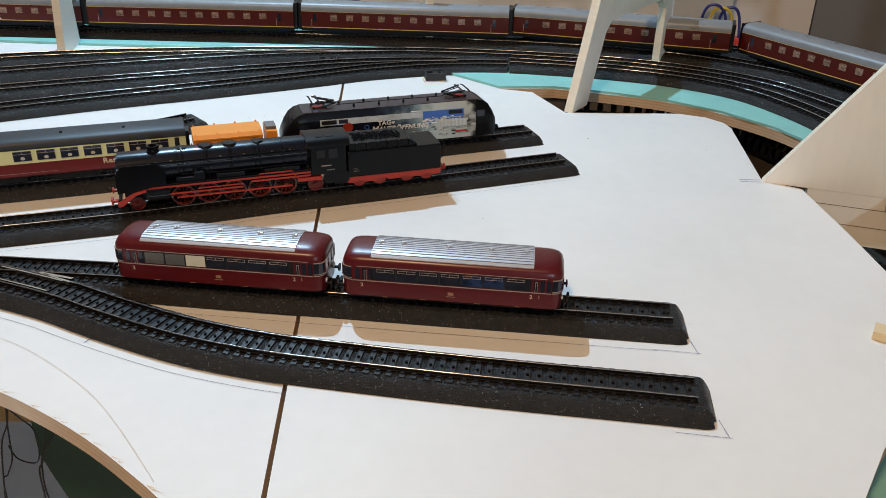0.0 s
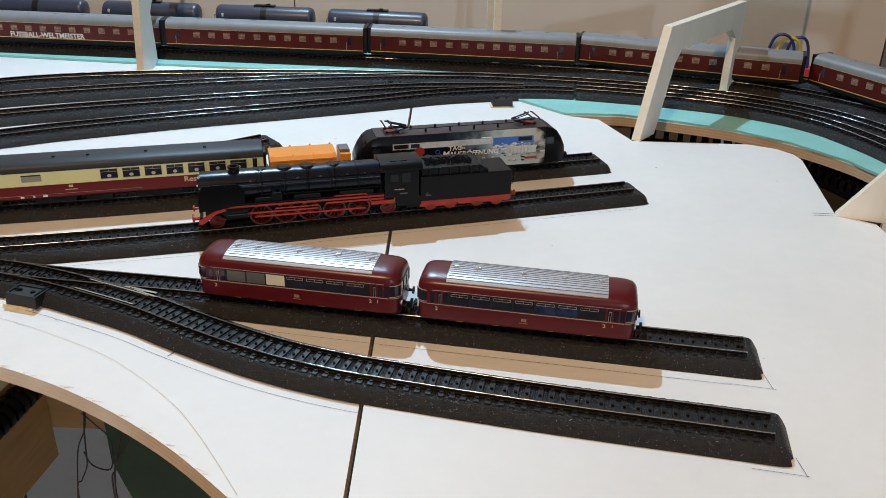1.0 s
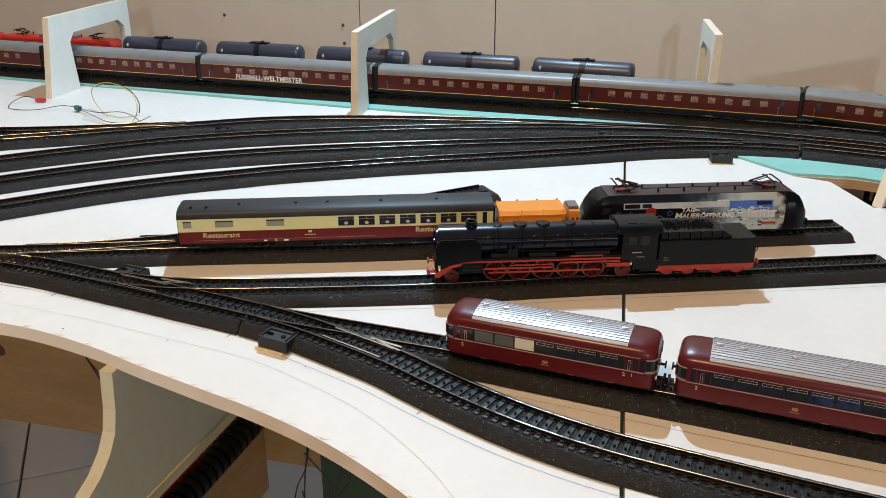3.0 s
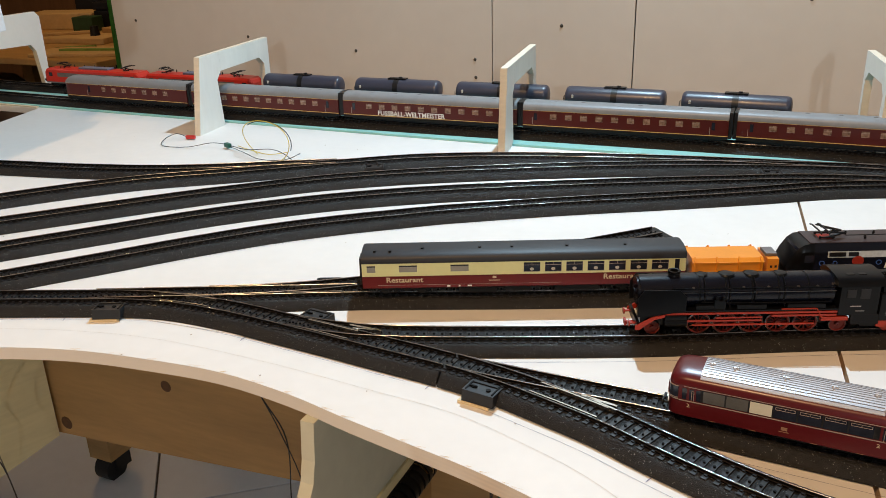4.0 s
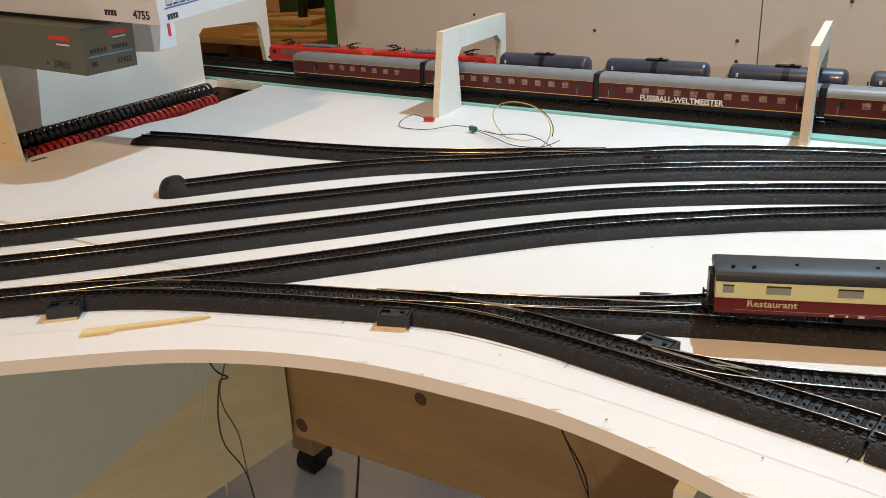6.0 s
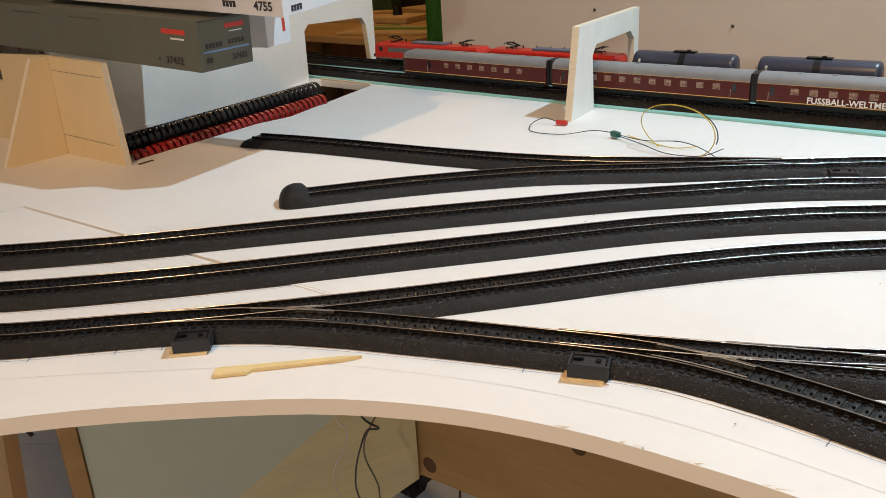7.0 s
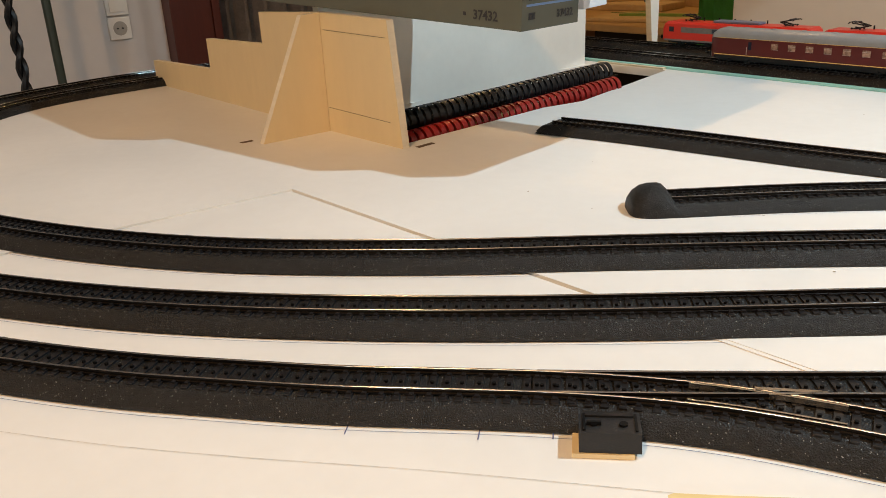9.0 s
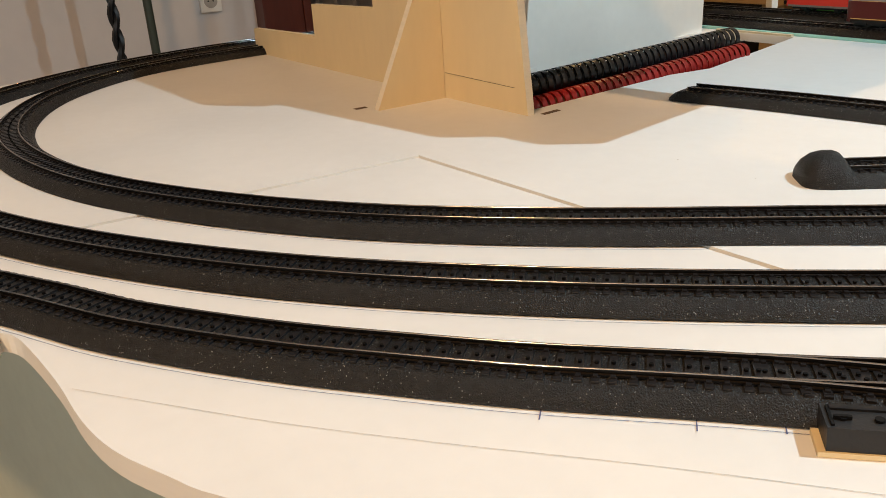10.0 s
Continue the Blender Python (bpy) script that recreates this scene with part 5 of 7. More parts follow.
def livery_nodes(m):
    """Night-black front fading through mottled silver to a pale end with blue sky blocks."""
    nt = m.node_tree
    b = nt.nodes["Principled BSDF"]
    tc = nt.nodes.new("ShaderNodeTexCoord")
    sp = nt.nodes.new("ShaderNodeSeparateXYZ")
    nt.links.new(tc.outputs["Object"], sp.inputs[0])
    ns = nt.nodes.new("ShaderNodeTexNoise")
    ns.inputs["Scale"].default_value, ns.inputs["Detail"].default_value = 70, 6
    nt.links.new(tc.outputs["Object"], ns.inputs["Vector"])
    ma = nt.nodes.new("ShaderNodeMath")
    ma.operation = "MULTIPLY_ADD"
    ma.inputs[1].default_value = 0.06
    nt.links.new(ns.outputs["Fac"], ma.inputs[0])
    nt.links.new(sp.outputs["X"], ma.inputs[2])
    mr = nt.nodes.new("ShaderNodeMapRange")
    mr.inputs["From Min"].default_value, mr.inputs["From Max"].default_value = 0.03, 0.217
    nt.links.new(ma.outputs[0], mr.inputs["Value"])
    cr = nt.nodes.new("ShaderNodeValToRGB")
    e = cr.color_ramp.elements
    e[0].position, e[0].color = 0.0, (0.006, 0.007, 0.012, 1)
    e[1].position, e[1].color = 1.0, (0.010, 0.012, 0.016, 1)
    for pos, col in ((0.40, (0.006, 0.009, 0.020, 1)), (0.50, (0.030, 0.050, 0.080, 1)), (0.60, (0.22, 0.31, 0.35, 1)), (0.70, (0.46, 0.56, 0.58, 1)), (0.84, (0.42, 0.45, 0.43, 1)), (0.885, (0.012, 0.013, 0.016, 1))):
        n = e.new(pos)
        n.color = col
    nt.links.new(mr.outputs[0], cr.inputs[0])
    nt.links.new(cr.outputs[0], b.inputs["Base Color"])


livery_nodes(LIVERY)
SKYBLUE = mat("sky_blue_block", (0.05, 0.15, 0.55), 0.3, vary=0.15, scale=120)
PALEBLOCK = mat("pale_wall_block", (0.58, 0.60, 0.56), 0.35, vary=0.15, scale=120)


SKYLINE = mat("pale_blue_stroke", (0.22, 0.34, 0.62), 0.4, vary=0.2, scale=90)
SILVERBAND = mat("silver_grey_band", (0.46, 0.52, 0.56), 0.35, vary=0.35, scale=60)
ROOFBROWN = mat("rust_brown_roof", (0.036, 0.017, 0.015), 0.5, vary=0.2, scale=120)


def electric_engine(m):
    """A modern four-axle electric locomotive with rounded noses and a picture livery."""
    t = thing("electric_locomotive", "dark electric locomotive with picture livery and lettering", "model locomotive", m=m)
    L, w = 0.187, 0.0165
    st = [(0.0, 0.74, 0.009, 0.0185, 0.0195), (0.0012, 0.84, 0.0072, 0.0215, 0.0230), (0.0045, 0.93, 0.0062, 0.0275, 0.0300), (0.0085, 0.98, 0.006, 0.0325, 0.0365), (0.0130, 1, 0.006, 0.0345, 0.0398), (0.020, 1, 0.006, 0.0350, 0.0410)]
    st = st + [(L - x, k, z0, z1, z2) for x, k, z0, z1, z2 in st[::-1]]
    rings = [[(x, -w * k, z0), (x, -w * k, z1 - 0.007), (x, -w * k * 0.94, z1), (x, -w * k * 0.80, z2), (x, w * k * 0.80, z2), (x, w * k * 0.94, z1), (x, w * k, z1 - 0.007), (x, w * k, z0)] for x, k, z0, z1, z2 in st]
    part("body", loft(bmesh.new(), rings), LIVERY, t, smooth=True)
    for pick in (rings[:6], rings[-6:]):
        mid = sum(r[0][0] for r in pick) / 6
        b = loft(bmesh.new(), [[(x + math.copysign(0.0002, x - mid), y * 1.012, 0.022 + (z - 0.022) * 1.012) for x, y, z in r] for r in pick])
        part("nose", b, LOCOBLACK, t, "glossy black nose", smooth=True)
    b = bmesh.new()
    box(b, 0.017, L - 0.017, -0.0128, 0.0128, 0.0402, 0.0416)
    roof = part("roof_deck", b, ROOFBROWN, t)
    for i in range(9):
        b = bmesh.new()
        x = 0.050 + i * 0.0108
        y = -0.006 if i % 2 else 0.004
        cyl(b, (x, y, 0.0416), (x, y, 0.0450), 0.0008, 8)
        cyl(b, (x, y, 0.0428), (x, y, 0.0436), 0.0012, 8)
        part("insulator", b, BLACK, roof, smooth=True)
    b = bmesh.new()
    tube(b, [(0.046, -0.006, 0.0451), (0.09, -0.006, 0.0454), (0.140, -0.006, 0.0451)], 0.0004)
    part("busbar", b, BLACK, roof)
    for x, s in ((0.032, -1), (L - 0.032, 1)):
        b = bmesh.new()
        box(b, x - 0.005, x + 0.005, -0.0045, 0.0045, 0.0414, 0.0423)
        part("pantograph_base", b, WHEELRED, roof, "red pantograph base")
        pantograph(roof, x, 0.0420, s, 0.0074, 0.0115)
    slope = lambda z, d: (w + d) * (1 - 0.06 * (z - 0.0280) / 0.0070)

    def on_slope(name, x0, x1, z0, z1, material, s, d=0.0003, label=""):
        """A panel on the leaning upper side."""
        o = [(slope(z0, d), z0), (slope(z1, d), z1), (slope(z1, -0.0004), z1), (slope(z0, -0.0004), z0)]
        return part(name, prism(bmesh.new(), [(s * y, z) for y, z in o][::s], x0, x1, "x"), material, t, label)

    for s in (-1, 1):
        on_slope("silver_band", 0.030, 0.1185, 0.0292, 0.0346, SILVERBAND, s, 0.0003, "silver-grey band")
        on_slope("sky_block", 0.1185, 0.1555, 0.0280, 0.0346, SKYBLUE, s, 0.0003, "blue sky block")
        for x0, x1 in ((0.031, 0.0435), (0.0455, 0.0530), (L - 0.0455, L - 0.0330)):
            on_slope("air_grille", x0, x1, 0.0304, 0.0338, BLACK, s, 0.0008)
        panel(t, "cab_window", 0.0125, 0.0195, 0.0250, 0.0318, w * 0.97, GLASS, s, 0.0008)
        panel(t, "cab_window", L - 0.0195, L - 0.0125, 0.0250, 0.0318, w * 0.97, GLASS, s, 0.0008)
        panel(t, "white_plate", 0.1080, 0.1170, 0.0352, 0.0357, w * 0.93, WHITEMARK, s, 0.0010)
        rnd = random.Random(9)
        for i in range(46):
            x, z = 0.112 + 0.042 * rnd.random() ** 0.8, 0.0215 + 0.0066 * rnd.random() ** 0.6
            panel(t, "sky_fleck", x, x + rnd.uniform(0.0015, 0.0045), z, z + 0.0011, w, SKYBLUE if i % 3 else WHITEMARK, s, 0.00022 + 0.000006 * i)
        for i in range(44):
            x, z = rnd.uniform(0.108, 0.164), 0.0085 + 0.0120 * rnd.random()
            panel(t, "wall_fleck", x, x + rnd.uniform(0.0012, 0.0040), z, z + rnd.uniform(0.0006, 0.0014), w, (PALEBLOCK, GREYPANE, SILVERBAND, BLACK)[i % 4], s, 0.00055 + 0.000004 * i)
        for i in range(7):
            panel(t, "column", 0.1345 + i * 0.0034, 0.1360 + i * 0.0034, 0.0180, 0.0236, w, PALEBLOCK, s, 0.0008, "pale painted column")
        panel(t, "lintel", 0.1330, 0.1590, 0.0234, 0.0250, w, PALEBLOCK, s, 0.0009)
        panel(t, "gate_shade", 0.1340, 0.1580, 0.0180, 0.0234, w, SILVERBAND, s, 0.00076)
        panel(t, "red_sign", 0.1480, 0.1590, 0.0118, 0.0134, w, WHEELRED, s, 0.0009)
        b = bmesh.new()
        cyl(b, (0.0530, s * w, 0.0262), (0.0530, s * (w + 0.0006), 0.0262), 0.0044, 24)
        part("red_balloon", b, WHEELRED, t, "painted red balloon")
        for x, r in ((0.026, 0.0022), (0.0690, 0.0022), (0.036, 0.0018)):
            b = bmesh.new()
            n = 16
            loft(b, [[(x + rad * math.cos(2 * math.pi * k / n), s * y, 0.0245 + rad * math.sin(2 * math.pi * k / n)) for k in range(n)] for rad, y in ((r, w), (r, w + 0.0003), (r * 0.75, w + 0.0003), (r * 0.75, w), (r, w))], cap=False)
            part("painted_ring", b, SKYBLUE, t)
        for a, c in (((0.027, 0.0235), (0.033, 0.0175)), ((0.033, 0.0175), (0.040, 0.0215)), ((0.040, 0.0215), (0.046, 0.0170)), ((0.054, 0.0195), (0.060, 0.0225)), ((0.060, 0.0225), (0.066, 0.0190)), ((0.046, 0.0170), (0.052, 0.0190)), ((0.022, 0.0150), (0.031, 0.0128)), ((0.031, 0.0128), (0.043, 0.0142)), ((0.056, 0.0150), (0.068, 0.0165))):
            part("painted_line", tube(bmesh.new(), [(a[0], s * w, a[1]), (c[0], s * w, c[1])], 0.00026, 4), SKYLINE, t)
    writing("TAG", 0.0058, WHITEMARK, t, pose(0.0785, -w - 0.0005, 0.0254, 90, 0, 0), "livery_lettering", bold=0.00016)
    writing("DER", 0.0030, WHITEMARK, t, pose(0.0880, -w - 0.0005, 0.0260, 90, 0, 0), "livery_lettering", bold=0.00006)
    writing("M", 0.0078, WHITEMARK, t, pose(0.0730, -w - 0.0005, 0.0194, 90, 0, 0), "livery_lettering", bold=0.00020, shear=0.15)
    writing("AUERÖFFNUNG", 0.0061, WHITEMARK, t, pose(0.0790, -w - 0.0005, 0.0196, 90, 0, 0), "livery_lettering", bold=0.00018, shear=0.15)
    b = bmesh.new()
    box(b, 0.012, L - 0.012, -0.0125, 0.0125, 0.0035, 0.0066)
    box(b, 0.075, 0.112, -0.0140, 0.0140, 0.0022, 0.0066)
    part("underframe", b, UNDER, t)
    for x in (0.042, L - 0.042):
        bogie(t, x, 0.034, 0.0062, DARKBOX)
    for s, x in ((-1, 0.002), (1, L - 0.002)):
        b = bmesh.new()
        box(b, min(x, x + s * 0.002), max(x, x + s * 0.002), -0.0130, 0.0130, 0.0070, 0.0130, 0.0008)
        part("buffer_beam", b, BLACK, t)
        buffers(t, x, s, z=0.0105)
    return t


electric_engine(at_track(DB, DH, 0.176, low=0.90))


def tank_wagon(m):
    t = thing("tank_wagon", "blue-grey four-axle tank wagon with black walkway", "model wagon", "tank wagons in the back train", m=m)
    b = bmesh.new()
    prof = [(-0.0708, 0.30), (-0.0702, 0.62), (-0.0688, 0.86), (-0.0665, 0.97), (-0.0630, 1.0), (0.0630, 1.0), (0.0665, 0.97), (0.0688, 0.86), (0.0702, 0.62), (0.0708, 0.30)]
    n = 28
    loft(b, [[(x, 0.0148 * k * math.cos(2 * math.pi * i / n), 0.0262 + 0.0148 * k * math.sin(2 * math.pi * i / n)) for i in range(n)] for x, k in prof])
    part("tank", b, TANKBLUE, t, smooth=True)
    b = bmesh.new()
    cyl(b, (-0.0042, 0, 0.0262), (0.0042, 0, 0.0262), 0.01515, 28)
    part("tank_band", b, BLACK, t, smooth=True)
    b = bmesh.new()
    box(b, -0.0150, 0.0150, -0.0050, 0.0050, 0.0416, 0.0424)
    for x in (-0.014, 0.0, 0.014):
        box(b, x - 0.0005, x + 0.0005, -0.0048, 0.0048, 0.0395, 0.0418)
    cyl(b, (0.005, 0, 0.0420), (0.005, 0, 0.0440), 0.0028, 12)
    part("walkway", b, BLACK, t)
    b = bmesh.new()
    box(b, -0.072, 0.072, -0.0095, 0.0095, 0.0095, 0.0122)
    for x in (-0.050, 0.050):
        box(b, x - 0.007, x + 0.007, -0.0125, 0.0125, 0.0110, 0.0165)
    part("underframe", b, UNDER, t)
    for s in (-1, 1):
        b = bmesh.new()
        y = s * 0.0134
        prism(b, [(-0.0600, 0.0270), (-0.0565, 0.0270), (-0.0582, 0.0310)], min(y, y + s * 0.0013), max(y, y + s * 0.0013), "y")
        cyl(b, (-0.0582, y, 0.0300), (-0.0582, y + s * 0.0013, 0.0300), 0.0018, 10)
        part("white_mark", b, WHITEMARK, t)
        b = bmesh.new()
        for z, d in ((0.0205, 0.008), (0.0190, 0.006), (0.0176, 0.007)):
            y = s * 0.0136
            box(b, -0.0610, -0.0610 + d, min(y, y + s * 0.0012), max(y, y + s * 0.0012), z, z + 0.0006)
        part("data_bar", b, GREYPANE, t)
    b = bmesh.new()
    for dy in (-0.004, 0.004):
        tube(b, [(-0.0735, dy, 0.0110), (-0.0735, dy, 0.0270)], 0.0004, 4)
    for z in (0.015, 0.019, 0.023, 0.0265):
        tube(b, [(-0.0735, -0.004, z), (-0.0735, 0.004, z)], 0.0003, 4)
    part("ladder", b, UNDER, t)
    for x in (-0.052, 0.052):
        bogie(t, x, 0.019, 0.0050)
    for s in (-1, 1):
        buffers(t, s * 0.073, s)
    return t


def along(line, s_list):
    """Poses at lengths along a track line, measured from its start."""
    pts = route(line, 0.002)
    fr = list(frames_of(pts))
    return [(fr[int(s / 0.002)][0], math.degrees(math.atan2(fr[int(s / 0.002)][1].y, fr[int(s / 0.002)][1].x))) for s in s_list]


TK = [-0.718, -0.549, -0.380, -0.2145, -0.0525]
tk0 = None
for p, hd in along(BT2_LINE, [x + 1.95 for x in TK]):
    m = pose(p.x, p.y, ZR + 0.0034, 0, 0, hd)
    if tk0 is None:
        tk0 = tank_wagon(m)
    else:
        copy_thing(tk0, m)


def red_engine(m):
    t = thing("red_electric_locomotive", "bright red electric locomotive with grey grille band", "model locomotive", "red locomotives ahead of the tank wagons", m=m)
    h, w = 0.1120, 0.0160
    prof = [(-1.0, 0.84, 0.0255), (-0.975, 0.95, 0.0300), (-0.93, 1, 0.0330), (0.93, 1, 0.0330), (0.975, 0.95, 0.0300), (1.0, 0.84, 0.0255)]
    b = loft(bmesh.new(), [[(h * u, -w * k, 0.0070), (h * u, -w * k, z - 0.003), (h * u, -w * k * 0.86, z), (h * u, w * k * 0.86, z), (h * u, w * k, z - 0.003), (h * u, w * k, 0.0070)] for u, k, z in prof])
    part("body", b, BRIGHTRED, t)
    for s in (-1, 1):
        panel(t, "grille_band", -0.080, 0.076, 0.0190, 0.0262, w, GREYBAND, s, 0.0003)
        for i in range(5):
            x = -0.030 + i * 0.013
            panel(t, "window", x, x + 0.008, 0.0202, 0.0250, w + 0.0003, GLASS, s, 0.0003)
        for x in (-0.1000, 0.0920):
            panel(t, "cab_window", x, x + 0.008, 0.0195, 0.0262, w, GLASS, s, 0.0003)
        panel(t, "number_bar", -0.008, 0.012, 0.0140, 0.0156, w, WHITEMARK, s, 0.0003)
        panel(t, "frame_line", -0.108, 0.108, 0.0070, 0.0094, w, GREYBAND, s, 0.0003)
    for s in (-1, 1):
        b = bmesh.new()
        for y in (-0.0075, 0.0075):
            box(b, min(s * 0.1075, s * 0.1112), max(s * 0.1075, s * 0.1112), y - 0.0060, y + 0.0060, 0.0195, 0.0262, 0.0004)
        part("windscreen", b, GLASS, t)
        b = bmesh.new()
        box(b, min(s * 0.110, s * 0.1126), max(s * 0.110, s * 0.1126), -0.010, 0.010, 0.0120, 0.0138)
        part("white_bib", b, WHITEMARK, t)
        buffers(t, s * 0.112, s)
        pantograph(t, s * 0.075, 0.0335, s, 0.0078, 0.0105)
    b = bmesh.new()
    box(b, -0.034, 0.034, -0.0085, 0.0085, 0.0330, 0.0362, 0.0010)
    part("roof_hood", b, mat("blue_grey_roof_hood", (0.12, 0.13, 0.19), 0.5, vary=0.1, scale=80), t)
    for i in range(6):
        b = bmesh.new()
        x = -0.060 + i * 0.024
        cyl(b, (x, 0.009, 0.0330), (x, 0.009, 0.0375), 0.0010, 8)
        part("insulator", b, UNDER, t)
    b = bmesh.new()
    box(b, -0.104, 0.104, -0.0115, 0.0115, 0.0040, 0.0075)
    part("underframe", b, UNDER, t)
    for x in (-0.062, 0.062):
        bogie(t, x, 0.044, 0.0060)
    return t


rd = None
for p, hd in along(BT2_LINE, [1.95 - 1.152, 1.95 - 0.918]):
    m = pose(p.x, p.y, ZR + 0.0034, 0, 0, hd)
    rd = red_engine(m) if rd is None else copy_thing(rd, m) and rd


def express_car(m, nose=False, words=""):
    """One car of the wine-red diesel express."""
    t = thing("express_railcar", "wine-red express railcar with grey roof" + (" and rounded driving cab" if nose else (" and white lettering" if words else "")), "model railcar", "cars of the wine-red express", m=m)
    h, w = 0.1310, 0.0160
    if nose:
        st = [(-1.0, 0.42, 0.0250, 0.0265), (-0.990, 0.66, 0.0268, 0.0310), (-0.970, 0.82, 0.0280, 0.0352), (-0.935, 0.95, 0.0290, 0.0385), (-0.89, 1, 0.0295, 0.0402), (1.0, 1, 0.0295, 0.0402)]
    else:
        st = [(-1.0, 1, 0.0295, 0.0402), (1.0, 1, 0.0295, 0.0402)]
    body = part("body", loft(bmesh.new(), [body_ring(h * u, w * k, 0.0050, z) for u, k, z, _ in st]), VTRED, t, smooth=True)
    roof = part("roof", loft(bmesh.new(), [roof_ring(h * u, w * k * 1.01, z, zr, 14, 0.65) for u, k, z, zr in st]), VTROOF, t, smooth=True)
    rnd = random.Random(3)
    for i in range(6):
        b = bmesh.new()
        x = -0.090 + i * 0.037
        box(b, x - 0.0028, x + 0.0028, -0.0030, 0.0030, 0.0396, 0.0407, 0.0004)
        part("roof_vent", b, VTROOF, roof)
    x0 = -h * 0.93 if nose else -h
    for s in (-1, 1):
        panel(t, "yellow_line", x0, h, 0.0092, 0.0100, w, YELLOWLINE, s, 0.0003)
        panel(t, "gutter_line", x0, h, 0.0290, 0.0294, w, YELLOWLINE, s, 0.0002)
        panel(t, "skirt", x0, h, 0.0052, 0.0086, w, UNDER, s, 0.0003)
        n = 7 if nose else 10
        for i in range(n):
            x = (-0.045 if nose else -0.094) + i * (0.0215 if nose else 0.0202)
            wn = panel(t, "window", x, x + 0.0088, 0.0188, 0.0258, w, WARMPANE, s, 0.0003)
            b = bmesh.new()
            y = s * (w + 0.0003)
            for u0, u1, v0, v1 in ((0, 0.0088, 0.0236, 0.0239), (0, 0.0088, 0.0188, 0.0190), (0.0043, 0.0045, 0.0236, 0.0258)):
                box(b, x + u0, x + u1, min(y, y + s * 0.0002), max(y, y + s * 0.0002), v0, v1)
            part("window_frame", b, TRIMWHITE, wn)
        for x in ((-0.075,) if nose else (-0.1160, 0.1110)):
            panel(t, "door_pane", x, x + 0.0042, 0.0165, 0.0262, w, GLASS, s, 0.0003)
            panel(t, "grab_rail", x - 0.0022, x - 0.0017, 0.0110, 0.0200, w, TRIMWHITE, s, 0.0004)
    if words:
        writing(words, 0.0094, WHITEMARK, t, pose(-0.0760, -w - 0.0004, 0.0106, 90, 0, 0), "car_lettering", bold=0.0002)
    if nose:
        b = bmesh.new()
        for s in (-1, 1):
            box(b, -h * 0.975, -h * 0.955, min(s * 0.004, s * 0.0128), max(s * 0.004, s * 0.0128), 0.0262, 0.0318, 0.0004)
        part("windscreen", b, GLASS, t)
        b = bmesh.new()
        for y in (-0.0065, 0.0065):
            cyl(b, (-h * 0.985, y, 0.0155), (-h * 1.002, y, 0.0155), 0.0018, 12)
        part("headlamp", b, WHITEMARK, t)
        buffers(t, -h, -1, z=0.0105)
    for s in ((1,) if nose else (-1, 1)):
        b = bmesh.new()
        x = s * h
        box(b, min(x, x + s * 0.0046), max(x, x + s * 0.0046), -0.0145, 0.0145, 0.0060, 0.0392, 0.0010)
        part("gangway", b, BLACK, t)
    b = bmesh.new()
    box(b, -h * 0.9, h * 0.95, -0.0120, 0.0120, 0.0022, 0.0060)
    part("underframe", b, UNDER, t)
    for x in (-0.092, 0.092):
        bogie(t, x, 0.027, 0.0052)
    return t


for i, (p, hd) in enumerate(along(BT1_LINE, [1.95 - 0.992 + 0.2705 * k for k in range(7)])):
    m = pose(p.x, p.y, ZR + 0.0032, 0, 0, hd)
    express_car(m, nose=i == 0, words="FUSSBALL-WELTMEISTER" if i == 2 else "")

# ---- the left end: stepped plates, hose combs, boxes ----
def plate(name, label, outline, x, y, heading, thick=0.0075, category="plywood plate", material=PLYFACE):
    b = prism(bmesh.new(), outline, -thick / 2, thick / 2, "y")
    me = mesh_of(b, name, material)
    me.materials.append(PLYPALE)
    for p in me.polygons:
        p.material_index = int(abs(p.normal.y) < 0.5)
    ob = part(name, me, material, m=pose(x, y, 0, 0, 0, heading))
    return tagged(ob, label, category)


plate("stepped_plate", "bare plywood plate sawn into three steps, upright on the board", [(0, 0), (0, 0.033), (0.195, 0.037), (0.195, 0.074), (0.345, 0.077), (0.345, 0.111), (0.470, 0.115), (0.470, 0)], -1.690, 0.6300, 0.2)
sup = plate("support_plate", "upright bare plywood support plate with a pencil line", [(-0.0030, 0), (-0.0030, 0.1150), (0.113, 0.1120), (0.1250, 0)], -1.2200, 0.6310, 1.5)
for z in (0.022, 0.097):
    b = bmesh.new()
    box(b, 0.006, 0.108, -0.00415, -0.0038, z, z + 0.0004, m=Matrix.Translation((0, 0, 0.002)) @ Matrix.Rotation(radians(1.2), 4, "Y"))
    part("pencil_line", b, DARKPENCIL, sup)
plate("buttress_plate", "slanting plywood buttress plate against the steps", [(0, 0), (0.0545, 0.1140), (0.0738, 0.1150), (0.0738, 0)], -1.2190, 0.5530, 90)
for x0, y0, x1, y1 in ((-1.2385, 0.540, -1.2385, 0.5525), (-1.0900, 0.6420, -1.0920, 0.6620)):
    b = prism(bmesh.new(), [(x0 - 0.002, y0), (x0 + 0.003, y0 + 0.001), (x1 + 0.003, y1), (x1 - 0.002, y1)], 0.0002, 0.0006)
    tagged(part("slot_mark", b, mat("dark_saw_slot", (0.13, 0.08, 0.045), 0.9, vary=0.2, scale=200)), "dark sawn slot at the foot of a plate", "slot")
